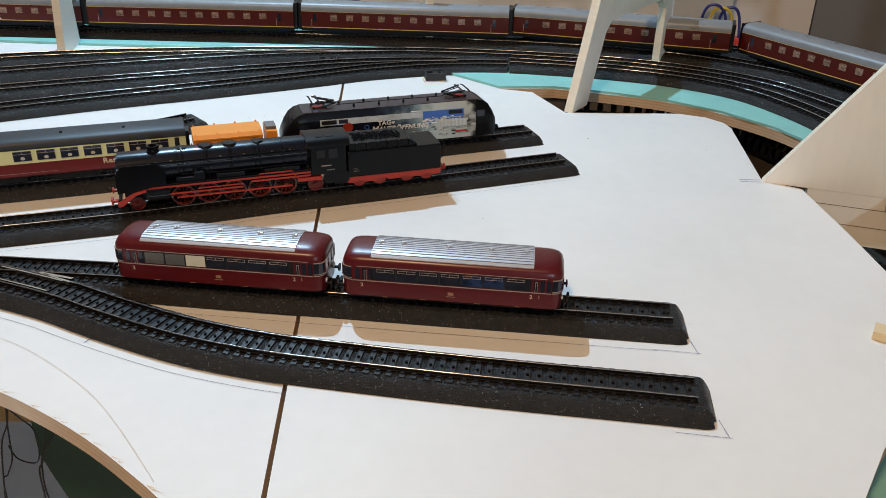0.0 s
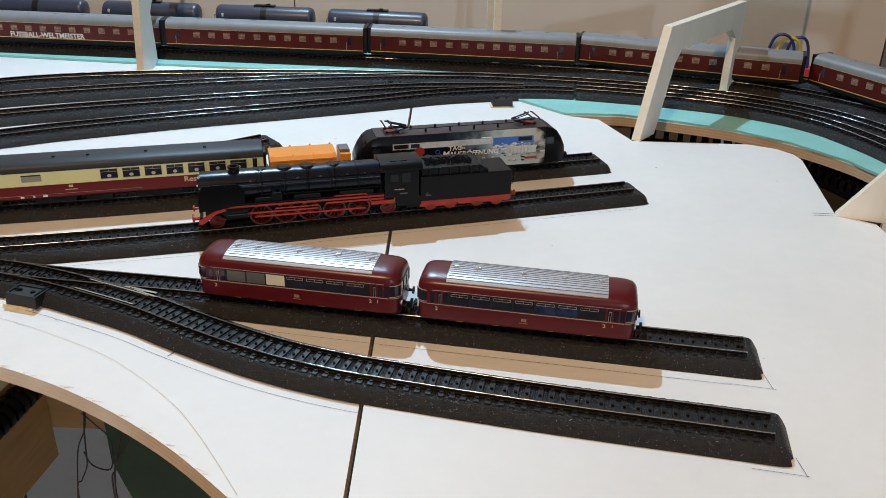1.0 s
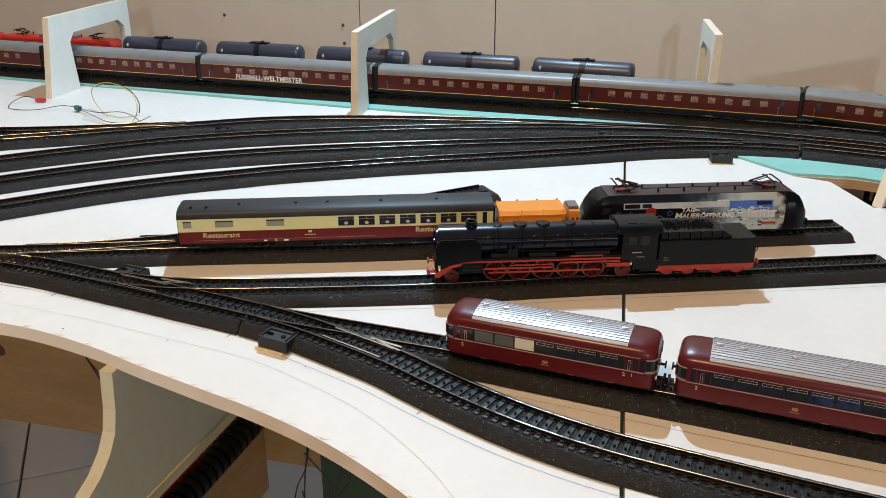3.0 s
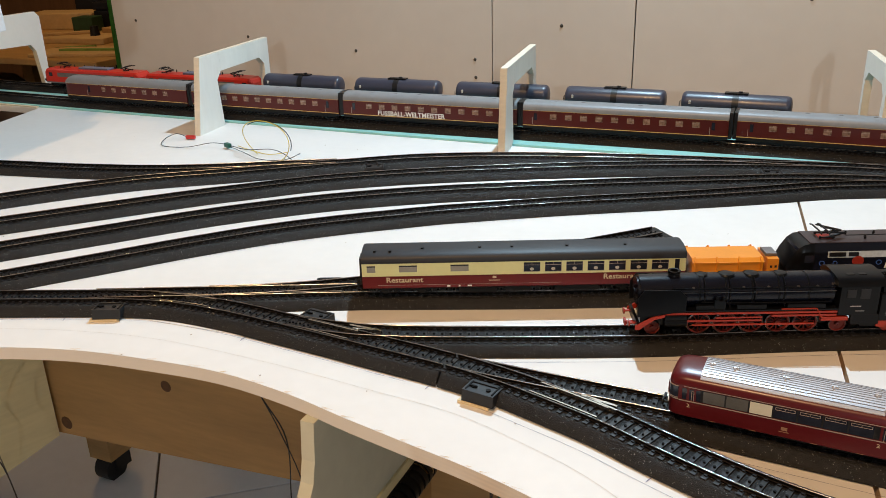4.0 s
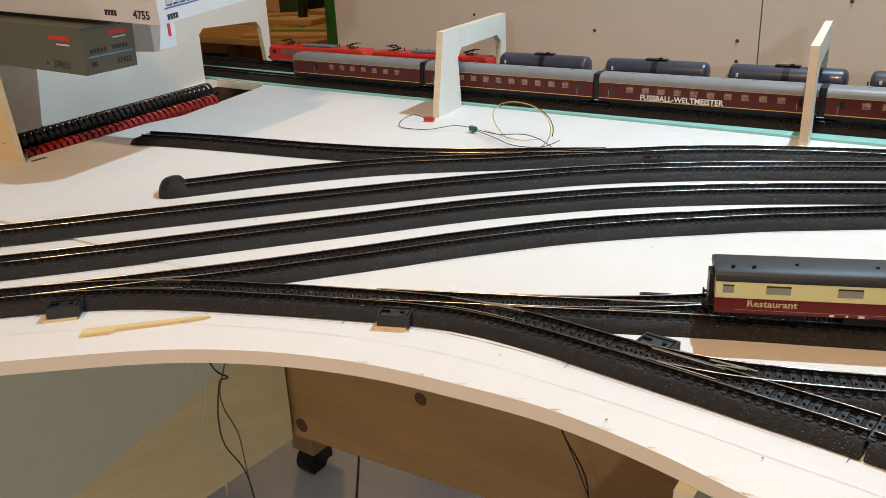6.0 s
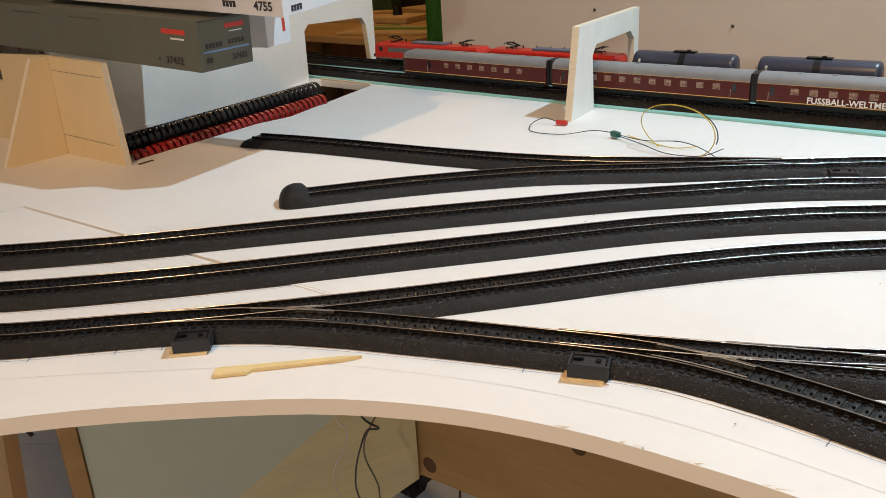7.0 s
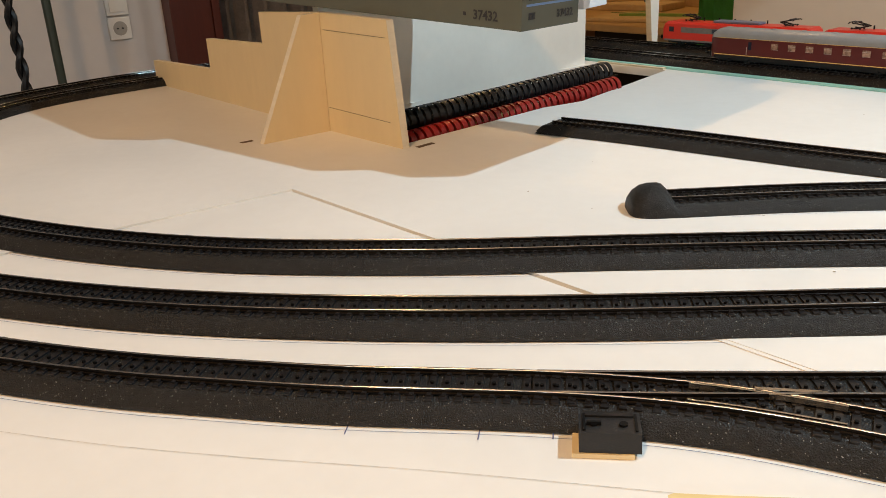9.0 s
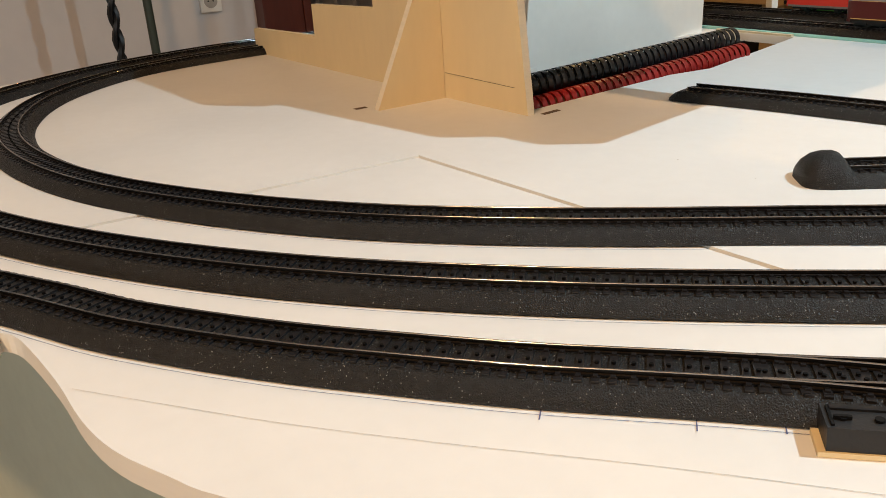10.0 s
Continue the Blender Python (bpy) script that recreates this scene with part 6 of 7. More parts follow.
# tall white portal wall behind the boxes
P0, PH = (-1.262, 0.650), 95.6
o = [(0.0, -0.010), (0.0, 0.120), (0.270, 0.120), (0.285, 0.132), (0.300, 0.142), (0.612, 0.142), (0.622, 0.132), (0.620, 0.0035), (0.606, 0.0035), (0.598, 0.072), (0.588, 0.084), (0.452, 0.089), (0.442, 0.080), (0.440, -0.010)]
plate("portal_wall", "tall white-painted plywood wall with an opening over the tracks", o, P0[0], P0[1], PH, 0.009, "portal", mat("white_painted_panel", (0.84, 0.80, 0.73), 0.5, vary=0.04, scale=12, bump=0.08, bscale=120))
# lower shelf in an even dark brown
b = bmesh.new()
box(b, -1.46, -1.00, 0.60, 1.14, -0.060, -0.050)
tagged(part("board_lower", b, mat("dark_brown_shelf", (0.05, 0.035, 0.022), 0.7, vary=0.2, scale=20)), "lower pine shelf under the slot", "board", kind="structure")
b = bmesh.new()
box(b, -1.292, -1.180, 1.106, 1.1115, -0.010, 0.0022)
tagged(part("trim_batten", b, ply_edge("pale_batten", (0.66, 0.58, 0.42), (0.4, 0.3, 0.18), 0.003)), "pale batten at the end of the slot", "trim", kind="structure")


def comb(name, label, a, c, r, material, gap=0.0095, m=None):
    """A plastic binding comb: a half-round spine and curled fingers."""
    a, c = Vector(a), Vector(c)
    d = c - a
    q = d.to_track_quat("Z", "Y")
    t = thing(name, label, "binding comb", "binding combs", m=Matrix.Translation(a) @ q.to_matrix().to_4x4())
    b = bmesh.new()
    ang = [radians(200 + 140 * k / 8) for k in range(9)]
    rings = [[(rr * math.cos(w), rr * math.sin(w), z) for rr, ws in ((r, ang), (r - 0.0009, ang[::-1])) for w in ws] for z in (0, d.length)]
    loft(b, rings)
    part("spine", b, material, t, smooth=True)
    b = bmesh.new()
    ang = [radians(-30 + 300 * k / 14) for k in range(15)]
    rings = [[(rr * math.cos(w), rr * math.sin(w), z) for rr, ws in ((r * 1.02, ang), (r * 1.02 - 0.0009, ang[::-1])) for w in ws] for z in (0, 0.0062)]
    loft(b, rings)
    me = mesh_of(b, "finger", material, True)
    for i in range(int(d.length / gap)):
        part("finger", me, material, t, m=Matrix.Translation((0, 0, i * gap + 0.001)))
    return t


BLACKCOMB = mat("glossy_black_plastic", (0.006, 0.006, 0.007), 0.32, vary=0.1, scale=80, spec=0.35)
REDCOMB = mat("glossy_red_plastic", (0.30, 0.012, 0.009), 0.34, vary=0.1, scale=80, spec=0.35)
comb("binding_comb", "red plastic binding comb lying in the slot", (-1.127, 0.655, -0.004), (-1.149, 0.985, 0.002), 0.0106, REDCOMB)
comb("binding_comb", "black plastic binding comb lying behind the red one", (-1.147, 0.660, 0.011), (-1.176, 1.000, 0.014), 0.0116, BLACKCOMB)
for z, x in ((-0.0145, 0.0), (-0.001, -0.024)):
    b = bmesh.new()
    box(b, -0.006, 0.006, 0, 0.29, -0.046, z - 0.001)
    tagged(part("comb_rest", b, PINE, m=pose(-1.128 + x, 0.67, 0, 0, 0, 5)), "pale wooden strip under the combs", "strip")


CARD = mat("grey_carton", (0.112, 0.122, 0.098), 0.55, vary=0.05, scale=30, bump=0.05, bscale=200)
CARDWHITE = mat("white_carton", (0.72, 0.72, 0.74), 0.45, vary=0.03, scale=30, bump=0.04, bscale=200)
CARDBLUE = mat("pale_blue_carton", (0.45, 0.50, 0.58), 0.5, vary=0.04, scale=30, bump=0.04, bscale=200)
LOGORED = mat("red_print", (0.62, 0.05, 0.035), 0.5, vary=0.05, scale=120)
PRINT = mat("dark_print", (0.035, 0.035, 0.04), 0.55, vary=0.1, scale=150)
PALEPRINT = mat("pale_grey_print", (0.50, 0.52, 0.55), 0.5, vary=0.05, scale=120)
BLUEPRINT = mat("blue_print", (0.06, 0.14, 0.42), 0.5, vary=0.05, scale=120)
LIGHTBLUE = mat("light_blue_print", (0.16, 0.30, 0.58), 0.5, vary=0.05, scale=120)


def carton(name, label, m, L, W, H, material, prints, wide=1.0, high=1.0):
    """A long carton: x runs back from its printed end, y across it, the origin at the near lower corner of that end.
    prints: (face, u0, u1, v0, v1, material, name); faces: 'end' (u across, v up) and 'side' (u from the end backwards, v up)."""
    t = thing(name, label, "carton", "model cartons", m=m)
    part("carton_body", box(bmesh.new(), -L, 0, 0, W, 0, H, 0.0008), material, t)
    b = bmesh.new()
    box(b, -0.0006, 0.0004, 0.001, W - 0.001, H - 0.0016, H - 0.0009)
    part("lid_edge", b, PRINT, t)
    for face, u0, u1, v0, v1, mt, nm in prints:
        b = bmesh.new()
        v0, v1 = v0 * high, v1 * high
        if face == "end":
            u0, u1 = u0 * wide, u1 * wide
            box(b, 0, 0.0003, u0, u1, v0, v1)
        else:
            box(b, -u1, -u0, -0.0003, 0, v0, v1)
        part(nm, b, mt, t)
    return t


def end_m(corner, far, z0, tilt=0.0):
    """The pose of a carton whose printed end runs from corner to far."""
    h = math.degrees(math.atan2(far[1] - corner[1], far[0] - corner[0])) - 90
    return pose(corner[0], corner[1], z0, 0, 0, h) @ Matrix.Rotation(radians(tilt), 4, "Y")


def bars(face, u, v, w, h, n, mt, nm="print_bar"):
    return [(face, u + i * (w + w * 0.35), u + i * (w + w * 0.35) + w, v, v + h, mt, nm) for i in range(n)]


GW, GH = 0.0725, 0.0505
grey = carton("long_carton", "long grey model carton lying across the portal wall", end_m((-0.970, 0.661), (-0.979, 0.733), 0.106, 3.0), 0.455, GW, GH, CARD,
              [("end", 0.052, 0.090, 0.0415, 0.0462, LOGORED, "logo_block"), ("end", 0.060, 0.086, 0.0372, 0.0384, WHITEMARK, "print_bar"), ("end", 0.008, 0.098, 0.0190, 0.0208, LIGHTBLUE, "blue_stripe"),
               ("side", 0.018, 0.052, 0.0375, 0.0425, LOGORED, "logo_block"), ("side", 0.020, 0.040, 0.0318, 0.0336, WHITEMARK, "print_bar"), ("side", 0.058, 0.061, 0.0085, 0.0115, PRINT, "print_mark"),
               ("side", 0.150, 0.200, 0.0445, 0.0452, PRINT, "print_bar"), ("side", 0.250, 0.300, 0.0445, 0.0452, PRINT, "print_bar"), ("side", 0.330, 0.370, 0.0445, 0.0452, PRINT, "print_bar"), ("side", 0.385, 0.395, 0.006, 0.0105, PRINT, "print_mark")]
              + bars("end", 0.012, 0.0235, 0.0050, 0.0050, 5, PRINT, "train_drawing") + bars("end", 0.056, 0.0245, 0.0050, 0.0050, 5, PRINT, "train_drawing") + bars("end", 0.012, 0.0085, 0.0022, 0.0045, 4, PRINT, "print_mark") + [("end", 0.012, 0.0231, 0.0125, 0.0140, PRINT, "print_mark")], wide=0.697, high=0.95)
writing("37432", 0.0105, PRINT, grey, pose(-0.050, -0.0004, 0.0060, 90, 0, 0), "carton_number", bold=0.0002)
writing("37432", 0.0085, PRINT, grey, pose(0.0004, 0.043, 0.0070, 90, 0, 90), "carton_number", bold=0.0002)
ROLLED = Matrix.Rotation(radians(4.4), 4, "X")
WW, WH = 0.154, 0.0445
white = carton("long_carton", "long white model carton stacked crosswise on the grey one", end_m((-0.880, 0.698), (-0.900, 0.850), 0.1575, 2.9) @ ROLLED, 0.36, WW, WH, CARDWHITE,
               [("end", 0.104, 0.138, 0.0430, 0.0490, LOGORED, "logo_block"), ("end", 0.010, 0.145, 0.0190, 0.0208, BLUEPRINT, "blue_stripe"), ("end", 0.128, 0.138, 0.0375, 0.0383, PRINT, "print_bar"),
                ("side", 0.012, 0.045, 0.0375, 0.0440, LOGORED, "logo_block"), ("side", 0.012, 0.020, 0.0325, 0.0338, PRINT, "print_bar")]
               + bars("end", 0.012, 0.0240, 0.0110, 0.0080, 7, PALEPRINT, "train_drawing") + bars("end", 0.0135, 0.0225, 0.0075, 0.0022, 9, PRINT, "train_drawing") + bars("side", 0.060, 0.0085, 0.0034, 0.0060, 4, PRINT, "print_mark") + [("side", 0.060, 0.0772, 0.0140, 0.0160, PRINT, "print_mark")] + bars("end", 0.012, 0.0045, 0.0030, 0.0062, 4, PRINT, "print_mark") + [("end", 0.012, 0.0272, 0.0100, 0.0118, PRINT, "print_mark")], high=0.78)
writing("4755", 0.0120, PRINT, white, pose(-0.036, -0.0004, 0.0055, 90, 0, 0), "carton_number", bold=0.0003)
writing("4755", 0.0100, PRINT, white, pose(0.0004, 0.122, 0.0045, 90, 0, 90), "carton_number", bold=0.0003)
top = carton("long_carton", "pale blue-grey model carton on top of the stack", end_m((-0.905, 0.696), (-0.925, 0.848), 0.2036, 2.9) @ ROLLED, 0.20, 0.152, 0.050, CARDBLUE,
             [("end", 0.010, 0.120, 0.0120, 0.0128, PRINT, "print_bar"), ("end", 0.010, 0.050, 0.0070, 0.0080, PRINT, "print_bar"), ("end", 0.112, 0.136, 0.0100, 0.0150, GREYPANE, "print_mark")] + bars("end", 0.014, 0.0160, 0.0060, 0.0060, 11, GREYPANE, "train_drawing"))
# carton above the view, added to give the stack's shadow its left outline
back = carton("long_carton", "unseen pale carton added at the back end of the stack", pose(-1.116, 0.630, 0.2163, 0, 2.9, 0), 0.30, 0.120, 0.050, CARDWHITE, [])
small = carton("small_carton", "small white carton with red print beside the grey one", pose(-1.035, 0.800, 0.1080, 0, 0, 17), 0.20, 0.050, 0.044, CARDWHITE, [("end", 0.034, 0.040, 0.014, 0.030, LOGORED, "logo_block")])

# ---- small things on the board ----
WOODPICK = mat("pale_bamboo", (0.72, 0.56, 0.28), 0.5, vary=0.1, scale=40, stretch=(1, 6, 6))
stick = thing("bamboo_stick", "flat pale bamboo stick with a broad handle", "stick", m=pose(-0.622, 0.3985, -0.0008, 0, 0, 45.5))
part("handle", prism(bmesh.new(), [(0, 0.0), (0.019, 0.0), (0.022, 0.0030), (0.022, 0.0086), (0.002, 0.0092), (0, 0.0080)], 0.0002, 0.0022), WOODPICK, stick)
part("blade", prism(bmesh.new(), [(0.022, 0.0030), (0.074, 0.0042), (0.085, 0.0062), (0.074, 0.0080), (0.022, 0.0086)], 0.0002, 0.0022), WOODPICK, stick)

WIREBLACK = mat("black_wire_insulation", (0.015, 0.015, 0.018), 0.4, vary=0.1, scale=90)
WIREYELLOW = mat("yellow_wire_insulation", (0.62, 0.46, 0.04), 0.4, vary=0.1, scale=90)
PLUGRED = mat("red_plug", (0.55, 0.03, 0.02), 0.4, vary=0.1, scale=90)
PLUGGREEN = mat("dark_green_plug", (0.01, 0.10, 0.07), 0.4, vary=0.1, scale=90)
wires = thing("plug_wire", "thin black wires with red and green plugs and a yellow loop", "wire")
for pts in ([(-0.772, 1.006, 0.004), (-0.790, 1.004, 0.008), (-0.797, 0.985, 0.003), (-0.780, 0.964, 0.001), (-0.740, 0.966, 0.002), (-0.712, 0.982, 0.006), (-0.688, 0.983, 0.006)],
            [(-0.678, 0.981, 0.005), (-0.640, 0.968, 0.006), (-0.600, 0.966, 0.010), (-0.565, 0.950, 0.008), (-0.530, 0.920, 0.003), (-0.505, 0.890, 0.001)],
            [(-0.678, 0.980, 0.004), (-0.640, 0.960, 0.004), (-0.605, 0.945, 0.002), (-0.570, 0.948, 0.003), (-0.552, 0.960, 0.010)]):
    part("wire", tube(bmesh.new(), smooth_curve(pts, 6), 0.00048), WIREBLACK, wires)
loop = [(-0.600 + 0.048 * math.cos(a), 0.955 - 0.018 * math.cos(a) + 0.004 * math.sin(2 * a), 0.024 + 0.026 * math.sin(a)) for a in [radians(-60 + 300 * k / 24) for k in range(25)]]
part("wire", tube(bmesh.new(), loop, 0.0006), WIREYELLOW, wires, "yellow wire loop")
part("wire", tube(bmesh.new(), [(x + 0.002, y + 0.002, z * 0.96 + 0.0008) for x, y, z in loop[4:17]], 0.0006), WIREBLACK, wires)
part("wire", tube(bmesh.new(), smooth_curve([(-0.672, 0.990, 0.003), (-0.645, 0.980, 0.002), (-0.610, 0.972, 0.001), (-0.585, 0.978, 0.004)], 6), 0.0005), WIREYELLOW, wires)
part("plug", box(bmesh.new(), -0.007, 0.007, -0.0025, 0.0025, 0.0, 0.005, 0.0008, m=pose(-0.768, 1.008, 0.0012, 0, 0, 10)), PLUGRED, wires, "red plug")
part("plug", box(bmesh.new(), -0.006, 0.006, -0.0028, 0.0028, 0.0, 0.006, 0.0008, m=pose(-0.683, 0.982, 0.0020, 0, 0, -25)), PLUGGREEN, wires, "dark green plug")


def ribbon(name, label, pts, width, material, z=0.0003):
    """A drawn line: a flat stroke on the board."""
    pts = [Vector((p[0], p[1])) for p in pts]
    b = bmesh.new()
    rows = []
    for p, d, n in frames_of(pts):
        rows.append([b.verts.new((p.x + n.x * u, p.y + n.y * u, z)) for u in (-width / 2, width / 2)])
    for r0, r1 in zip(rows, rows[1:]):
        b.faces.new((r0[0], r0[1], r1[1], r1[0]))
    for f in b.faces:
        f.normal_flip() if f.normal.z < 0 else None
    return tagged(part(name, b, material), label, "drawn line", "lines drawn on the board")


P3 = lambda pts: [(p.x, p.y) for p in smooth_curve([(x, y, 0) for x, y in pts], 8)]
ribbon("pencil_line", "long grey pencil line along the front edge", P3([(-0.867, 0.217), (-0.830, 0.244), (-0.791, 0.273), (-0.745, 0.311), (-0.685, 0.363), (-0.594, 0.436), (-0.573, 0.450), (-0.485, 0.484), (-0.394, 0.503), (-0.294, 0.504), (-0.200, 0.497), (-0.138, 0.491), (-0.090, 0.477), (-0.043, 0.458), (0.004, 0.427), (0.033, 0.400), (0.066, 0.363)]), 0.00026, GREYLINE, z=-0.0005)
for ln, d, a0, a1, lift in ((M_LINE, -0.0225, 0.32, 0.985, -0.0005), (A_LINE, -0.0265, 0.05, 1.0, -0.0005), (B_LINE, -0.0275, 0.30, 1.0, 0.0003), (C_LINE, -0.0255, 0.25, 1.0, 0.0003), (S2_LINE, -0.0225, 0.40, 0.70, -0.0005), (S3_LINE, -0.0225, 0.40, 0.70, -0.0005), (S1_LINE, -0.0225, 0.25, 0.7, 0.0003), (S4_LINE, -0.0225, 0.02, 0.25, 0.0003)):
    pts = [(p.x + n.x * d, p.y + n.y * d) for p, _, n in frames_of(route(ln, 0.006))]
    pts = pts[int(len(pts) * a0):max(int(len(pts) * a1), 3)]
    ribbon("pen_line", "thin blue pen line drawn beside a track", pts, 0.00024, PENCIL, lift)
for x, y in ((0.3325, 0.4165), (0.3315, 0.4890)):
    ribbon("pen_line", "short blue pen stroke at a track's end", [(x - 0.0025, y + 0.0140), (x, y)], 0.0003, PENCIL, 0.0004)
    ribbon("pen_line", "short blue pen stroke at a track's end", [(x - 0.026, y + 0.0022), (x + 0.0016, y + 0.0002)], 0.00024, PENCIL, 0.0004)
for x, y, hd in ((-0.013, 0.470, -23), (-0.167, 0.5145, -8), (-0.325, 0.5275, -2), (-0.481, 0.505, 22), (-0.681, 0.404, 42), (-0.700, 0.383, 43), (-0.738, 0.347, 44)):
    nx, ny = -math.sin(radians(hd)) * 0.0035, math.cos(radians(hd)) * 0.0035
    ribbon("pen_line", "short blue pen tick on the board", [(x - nx, y - ny), (x + nx, y + ny)], 0.0005, PENCIL, -0.0004 if x < 0.05 else 0.0004)

for dy in (0.0, -0.0045):
    ribbon("saw_cut", "thin dark saw cut beside the portal's foot", [(0.417, 0.7555 + dy), (0.4345, 0.7565 + dy)], 0.0006, PENCIL, 0.0003)
# the slot and the loose scrap at the right edge
b = prism(bmesh.new(), [(0, 0), (0.030, -0.006), (0.032, 0.004), (0.002, 0.012)], 0.0003, 0.0055)
tagged(part("plywood_scrap", b, PLYFACE, m=pose(0.436, 0.515, 0, 0, 0, -18)), "small loose plywood scrap at the board's edge", "scrap")

# ---- right side: white post, cables and red block ----
b = bmesh.new()
box(b, 0.470, 0.556, 1.400, 1.412, FLOOR, 1.25)
tagged(part("wall_post", b, mat("pale_grey_board", (0.50, 0.50, 0.47), 0.6, vary=0.05, scale=10), ), "pale upright board in front of the wall", "post", kind="structure")
cab = thing("cable_loop", "blue and yellow cables looping from a red terminal block", "cable")
for dx, mt, hh in ((0.0, mat("blue_cable", (0.025, 0.03, 0.16), 0.4, vary=0.1, scale=90), 0.046), (0.012, WIREYELLOW, 0.038), (0.026, mat("blue_cable", (0.025, 0.03, 0.16), 0.4), 0.040)):
    pts = [(0.505 + dx, 1.385, -0.12), (0.506 + dx, 1.385, -0.04), (0.512 + dx, 1.383, hh * 0.3), (0.526 + dx, 1.380, hh * 0.55), (0.542 + dx * 0.8, 1.380, hh * 0.25), (0.548 + dx * 0.8, 1.382, -0.03), (0.548 + dx * 0.8, 1.384, -0.06)]
    part("cable", tube(bmesh.new(), smooth_curve(pts, 6), 0.0022, 8), mt, cab, smooth=True)
b = bmesh.new()
box(b, 0.535, 0.582, 1.372, 1.394, -0.075, -0.022, 0.001)
part("terminal_block", b, PLUGRED, cab, "red terminal block")

# splinters along the sawn front edge, where the paint has broken away
b = bmesh.new()
rnd = random.Random(21)
for p, d, n in list(frames_of([Vector(q) for q in FRONT[48:92]]))[::2]:
    for k in range(2):
        c = p + d * rnd.uniform(-0.006, 0.006) + n * 0.0006
        e = c + d * rnd.uniform(0.004, 0.010) + n * rnd.uniform(0.001, 0.003)
        b.faces.new([b.verts.new((q.x, q.y, -0.0005)) for q in (c, c + d * 0.0016, e)])
for f in b.faces:
    f.normal_update()
    if f.normal.z < 0:
        f.normal_flip()
tagged(part("paint_chip", b, mat("broken_plywood_splinter", (0.62, 0.45, 0.26), 0.8, vary=0.2, scale=200)), "tan splinters along the sawn board edge", "splinters", kind="stuff")

# specks of dirt on the white paint
b = bmesh.new()
rnd = random.Random(33)
for x0, x1, y0, y1, k in ((-0.05, 0.42, 0.46, 0.90, 16), (-0.60, 0.00, 0.70, 0.90, 14), (-1.05, -0.60, 0.55, 0.75, 12), (-0.95, -0.45, 0.92, 1.08, 10), (-0.45, 0.05, 0.47, 0.53, 8)):
    for i in range(k):
        x, y, r = rnd.uniform(x0, x1), rnd.uniform(y0, y1), rnd.uniform(0.0003, 0.0008)
        b.faces.new([b.verts.new((x + r * math.cos(a) * rnd.uniform(0.7, 1.4), y + r * math.sin(a), 0.0003)) for a in [2 * math.pi * q / 7 for q in range(7)]])
tagged(part("dirt_speck", b, mat("brown_dirt", (0.26, 0.19, 0.12), 0.9, vary=0.2, scale=300)), "small brown dirt specks on the white board", "specks", kind="stuff")

# ---- under the boards ----
b = prism(bmesh.new(), [(-0.700, -0.0102), (0.040, -0.0102), (0.040, -0.198), (-0.200, -0.212), (-0.600, -0.241), (-0.700, -0.247)], 0.643, 0.661, "y")
tagged(part("frame_board", b, PINE), "knotty pine frame board under the layout", "frame board")
KNOT = mat("dark_pine_knot", (0.10, 0.045, 0.018), 0.8, vary=0.3, scale=200)
for x, z, r in ((-0.527, -0.150, 0.0070), (-0.684, -0.231, 0.0085), (-0.11, -0.07, 0.005)):
    b = bmesh.new()
    cyl(b, (x, 0.6432, z), (x, 0.6424, z), r, 18, r * 0.8)
    tagged(part("pine_knot", b, KNOT), "dark round knot in the frame board", "knot")
b = prism(bmesh.new(), [(0, -0.0112), (0.270, -0.0112), (0.270, -0.322), (0, -0.247)], -0.009, 0.009, "y")
side = thing("frame_board", "pale spruce frame board with a grey-green panel on it", "frame board", m=pose(-0.702, 0.641, 0, 0, 0, 250))
part("board", b, PALEPINE, side)
b = prism(bmesh.new(), [(0.001, -0.0114), (0.2695, -0.0114), (0.2695, -0.241), (0.001, -0.112)], 0.0092, 0.0130, "y")
part("cover_panel", b, mat("grey_green_painted_panel", (0.50, 0.55, 0.45), 0.55, vary=0.06, scale=7, bump=0.05, bscale=90), side, "smooth grey-green painted panel")
b = box(bmesh.new(), 0.2705, 0.283, -0.010, 0.016, -0.33, -0.0114, 0.001)
part("end_post", b, PINE, side, "narrow brown pine post")
# warm light in the opening beside the post is put into this brown
b = prism(bmesh.new(), [(0, -0.0112), (0.110, -0.0112), (0.110, -0.42), (0.06, -0.42)], -0.006, 0.006, "y")
tagged(part("skirt_board", b, mat("warm_lit_brown_board", (0.46, 0.29, 0.14), 0.6, vary=0.10, scale=9, bump=0.1, bscale=100), m=pose(-0.800, 0.352, 0, 0, 0, 196)), "board coloured brown for the warm-lit opening behind the front edge", "frame board")
b = prism(bmesh.new(), [(0.1105, -0.0112), (0.80, -0.0112), (0.80, -0.42), (0.1105, -0.42)], -0.006, 0.006, "y")
tagged(part("skirt_board", b, mat("pale_green_grey_board", (0.52, 0.55, 0.44), 0.6, vary=0.07, scale=9, bump=0.1, bscale=100), m=pose(-0.800, 0.352, 0, 0, 0, 196)), "pale grey-green skirt board behind the front edge", "frame board")
b = tube(bmesh.new(), [(-0.846, 0.346, -0.052), (-0.800, 0.3595, -0.086)], 0.0016, 8)
tagged(part("metal_rod", b, DARKBOX), "thin dark rod slanting before the brown board", "rod")
b = prism(bmesh.new(), [(0.463, -0.0112), (0.642, -0.0112), (0.642, -0.121), (0.350, -0.121), (0.352, -0.106), (0.390, -0.096), (0.419, -0.084), (0.436, -0.076), (0.448, -0.066), (0.456, -0.054), (0.460, -0.039)], -0.2345, -0.2245, "x")
bracket = thing("bracket", "curved pale plywood bracket under the front edge", "bracket")
